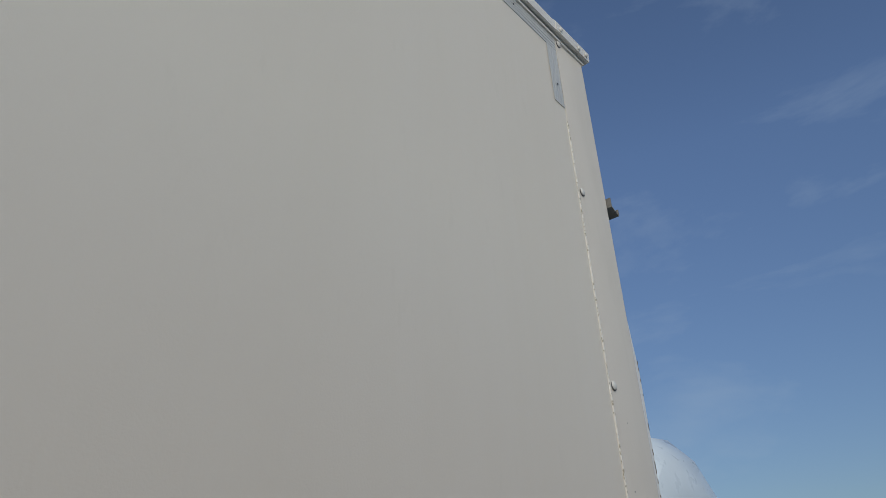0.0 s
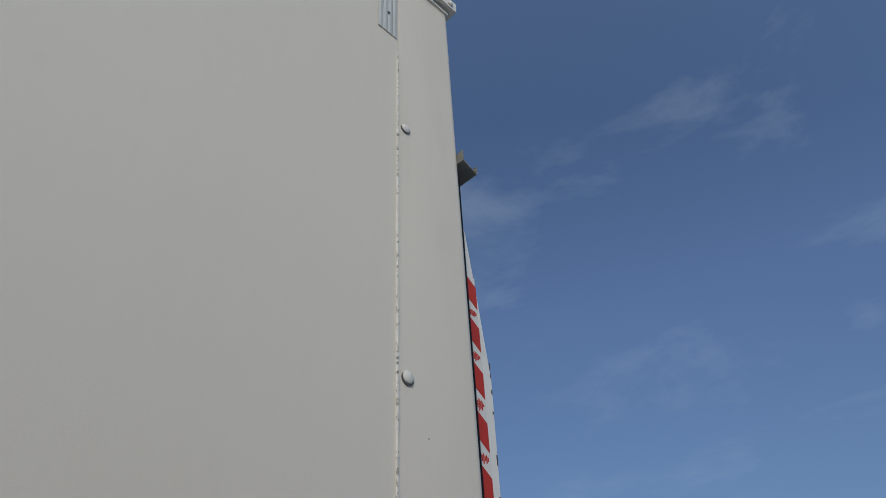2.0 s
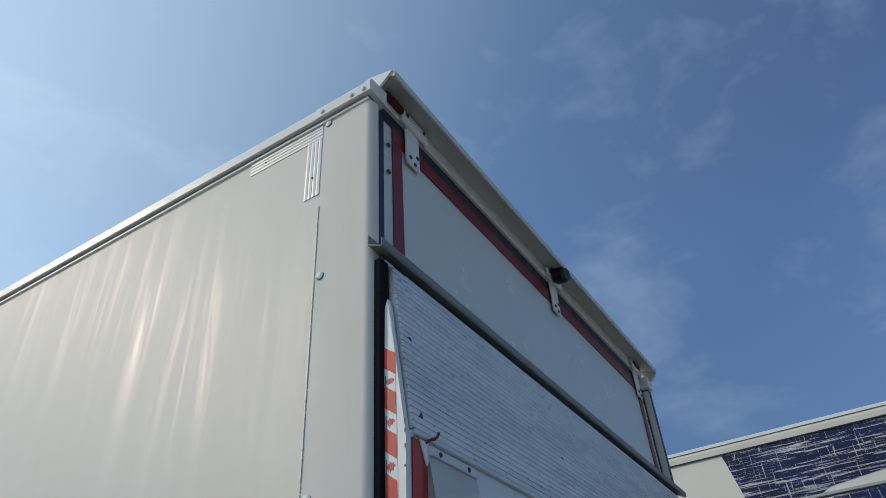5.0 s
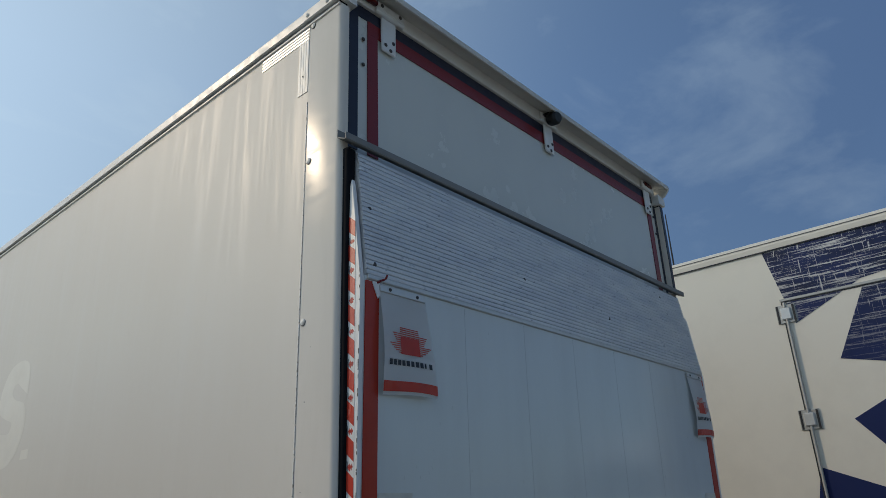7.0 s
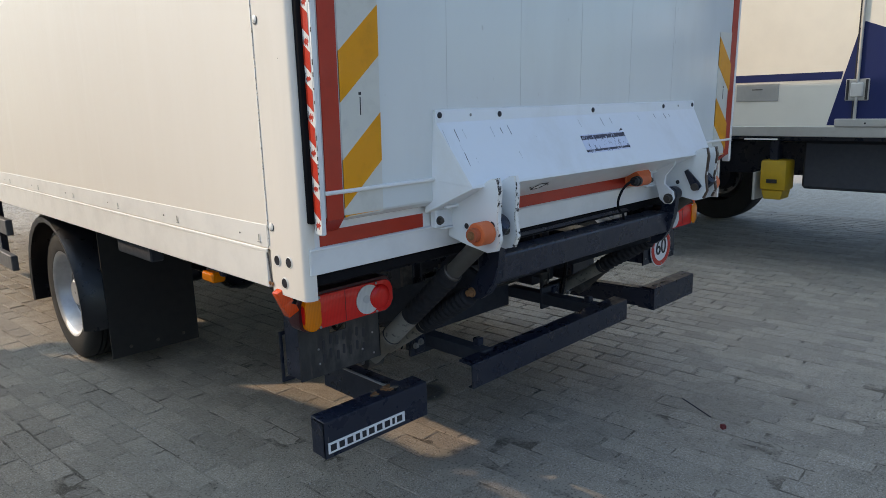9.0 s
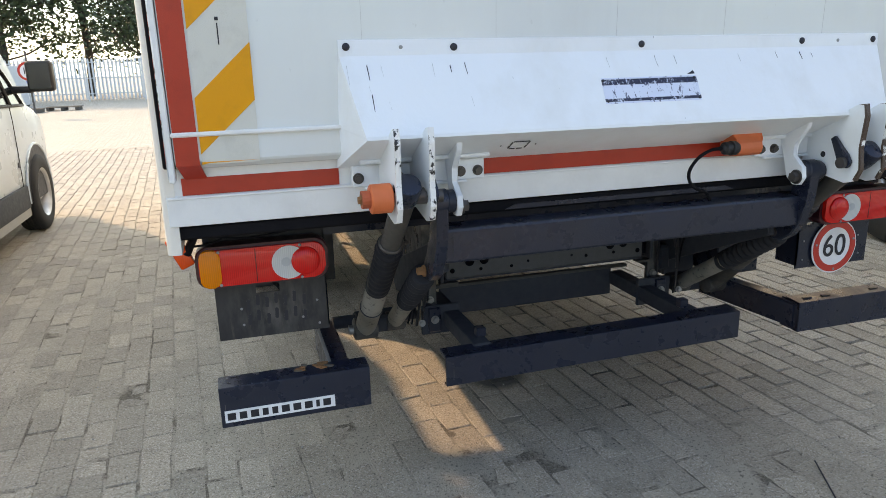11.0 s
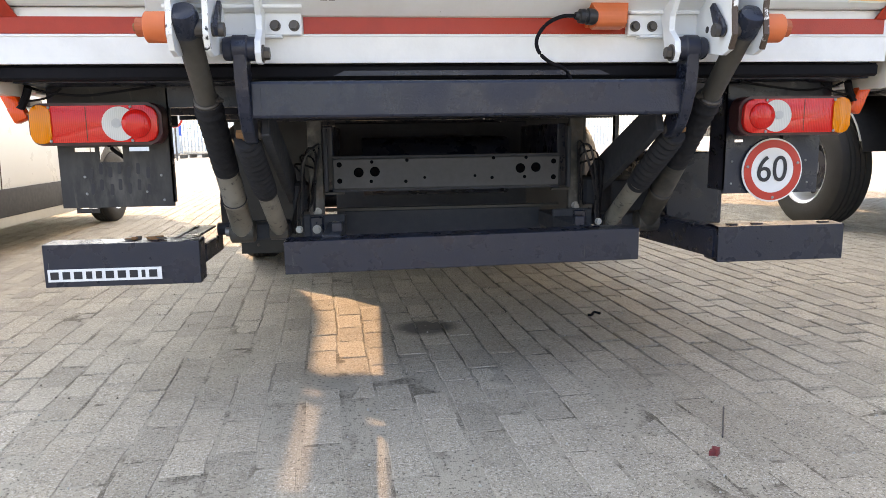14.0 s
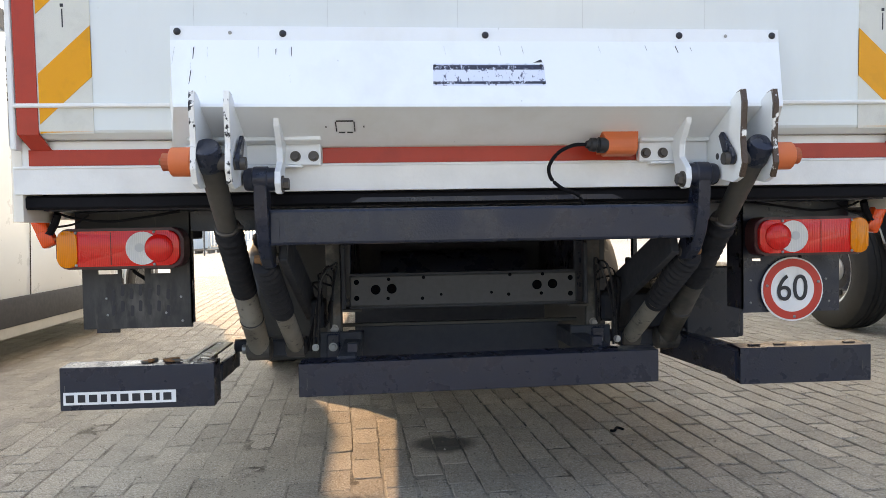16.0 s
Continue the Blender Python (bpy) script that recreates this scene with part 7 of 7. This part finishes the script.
build_litter()

# ---- ground and paving ----
W, L, GAP, TURN = 0.108, 0.203, 0.0062, radians(3.8)
random.seed(3)
ground = part("ground", box((-300, -300, -0.5), (300, 300, -0.0075)), "ground", None, "sand bed and grey brick paving", kind="structure")
tagged(ground, category="paving")


def stone(bm, cx, cy, cz=0.0, rng=random, fine=True):
    """One paver: worn, wavering upper edges, corners broken a little."""
    a, b = W / 2 - GAP / 2, L / 2 - GAP / 2
    j = lambda s: rng.uniform(-s, s)  # noqa: E731
    if fine:
        low = [(-a + 0.004, -b), (j(0.02), -b), (a - 0.004, -b), (a, -b + 0.005), (a, -b * 0.5), (a, j(0.02)), (a, b * 0.5), (a, b - 0.005),
               (a - 0.004, b), (j(0.02), b), (-a + 0.004, b), (-a, b - 0.005), (-a, b * 0.5), (-a, j(0.02)), (-a, -b * 0.5), (-a, -b + 0.005)]
        low = [(x + j(0.0028), y + j(0.0032)) for x, y in low]
    else:
        low = [(-a + j(0.002), -b + j(0.003)), (a + j(0.002), -b + j(0.003)), (a + j(0.003), j(0.04)), (a + j(0.002), b + j(0.003)), (-a + j(0.002), b + j(0.003)), (-a + j(0.003), j(0.04))]
    n = len(low)
    dip = 0.003 if fine else 0.005
    verts = [(cx + x, cy + y, -0.02) for x, y in low] + [(cx + x, cy + y, cz - dip + j(0.0008)) for x, y in low] + [(cx + x * 0.945 + j(0.001), cy + y * 0.97 + j(0.0008), cz) for x, y in low]
    add(bm, verts, [(i, (i + 1) % n, n + (i + 1) % n, n + i) for i in range(n)] + [(n + i, n + (i + 1) % n, 2 * n + (i + 1) % n, 2 * n + i) for i in range(n)] + [tuple(range(2 * n, 3 * n))])


def worn(x, y):
    """Edges broken further back, and joints wider, towards the truck's right rear."""
    k = max(0.0, min(1.0, (x + 0.1) / 0.6)) * max(0.0, min(1.0, (y + 0.1) / 0.7))
    return 1 - k * random.uniform(0.03, 0.06), 1 - k * random.uniform(0.0, 0.02)


models = []
for k in range(16):
    bm = bmesh.new()
    stone(bm, 0, 0)
    me = bpy.data.meshes.new("paver")
    bmesh.ops.recalc_face_normals(bm, faces=bm.faces)
    bm.to_mesh(me)
    bm.free()
    me.materials.append(M["paver_single"])
    models.append(me)

verts, faces = [], []
count = 0
for i in range(-51, 61):
    # half bond, thrown out by a quarter stone in one course
    shift = 0.1155 + (0 if i < 2 else 0.045 if i == 2 else L / 2) + (L / 2 if i % 2 else 0)
    for j in range(-15, 61):
        # laid by hand: the courses wander a little
        u = i * W + 0.006 + 0.004 * math.sin(j * 0.47 + i * 0.13) + 0.003 * math.sin(j * 1.3 + 2) + random.uniform(-0.0016, 0.0016)
        v = j * L + shift + random.uniform(-0.009, 0.009)
        x, y = u * math.cos(TURN) - v * math.sin(TURN), u * math.sin(TURN) + v * math.cos(TURN)
        if -0.95 < x < 0.75 and -0.9 < y < 2.6 and count < 300 and (y < 2.2):
            ob = new("paver", models[random.randrange(16)])
            ob.location = (x, y, random.uniform(-0.0018, 0.0016))
            ob.rotation_euler = (random.uniform(-0.005, 0.005), random.uniform(-0.008, 0.008), random.uniform(-0.014, 0.014) + TURN + (math.pi if random.random() < 0.5 else 0))
            ob.scale = (*worn(x, y), 1)
            ob.parent = ground
            count += 1
            continue
        bm = bmesh.new()
        stone(bm, 0, 0, random.uniform(-0.0018, 0.0016), fine=(abs(x) < 3 and y < 4))
        bmesh.ops.transform(bm, matrix=Matrix.Translation((x, y, 0)) @ Matrix.Rotation(TURN + random.uniform(-0.012, 0.012), 4, "Z") @ Matrix.Diagonal((*worn(x, y), 1, 1)), verts=bm.verts)
        base = len(verts)
        bm.verts.index_update()
        verts += [tuple(v.co) for v in bm.verts]
        faces += [tuple(base + v.index for v in f.verts) for f in bm.faces]
        bm.free()
# sand in the joints, washed out here and heaped there
nx, ny = 230, 200
gx, gy = [-3.0 + 6.0 * i / (nx - 1) for i in range(nx)], [-1.5 + 5.5 * i / (ny - 1) for i in range(ny)]
sand = []
for yy in gy:
    for xx in gx:
        h = noise.noise((xx * 1.3, yy * 1.3, 3.1)) * 0.003 + noise.noise((xx * 9, yy * 9, 7.7)) * 0.0025
        far = max(0.0, min(1.0, (yy - 0.2) / 0.5)) * max(0.0, min(1.0, (xx + 0.3) / 0.4))
        full = max(0.0, min(1.0, (-0.05 - xx) / 0.15)) * max(0.0, min(1.0, (xx + 0.95) / 0.2)) * max(0.0, min(1.0, (1.7 - yy) / 0.3))
        sand.append((xx, yy, min(-0.0014 + 0.0006 * full, -0.0024 + h + 0.0014 * full - 0.0045 * far + 0.0022 * max(0.0, min(1.0, (0.3 - yy) / 0.6)))))
sm = bpy.data.meshes.new("joint_sand")
sm.from_pydata(sand, [], [(j * nx + i, j * nx + i + 1, (j + 1) * nx + i + 1, (j + 1) * nx + i) for j in range(ny - 1) for i in range(nx - 1)])
sm.polygons.foreach_set("use_smooth", [True] * len(sm.polygons))
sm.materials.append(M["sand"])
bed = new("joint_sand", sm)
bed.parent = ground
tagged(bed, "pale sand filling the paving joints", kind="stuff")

me = bpy.data.meshes.new("paving")
me.from_pydata(verts, [], faces)
me.materials.append(M["paver"])
rest = new("paving", me)
rest.parent = ground
tagged(rest, "worn grey concrete brick paving", kind="stuff")
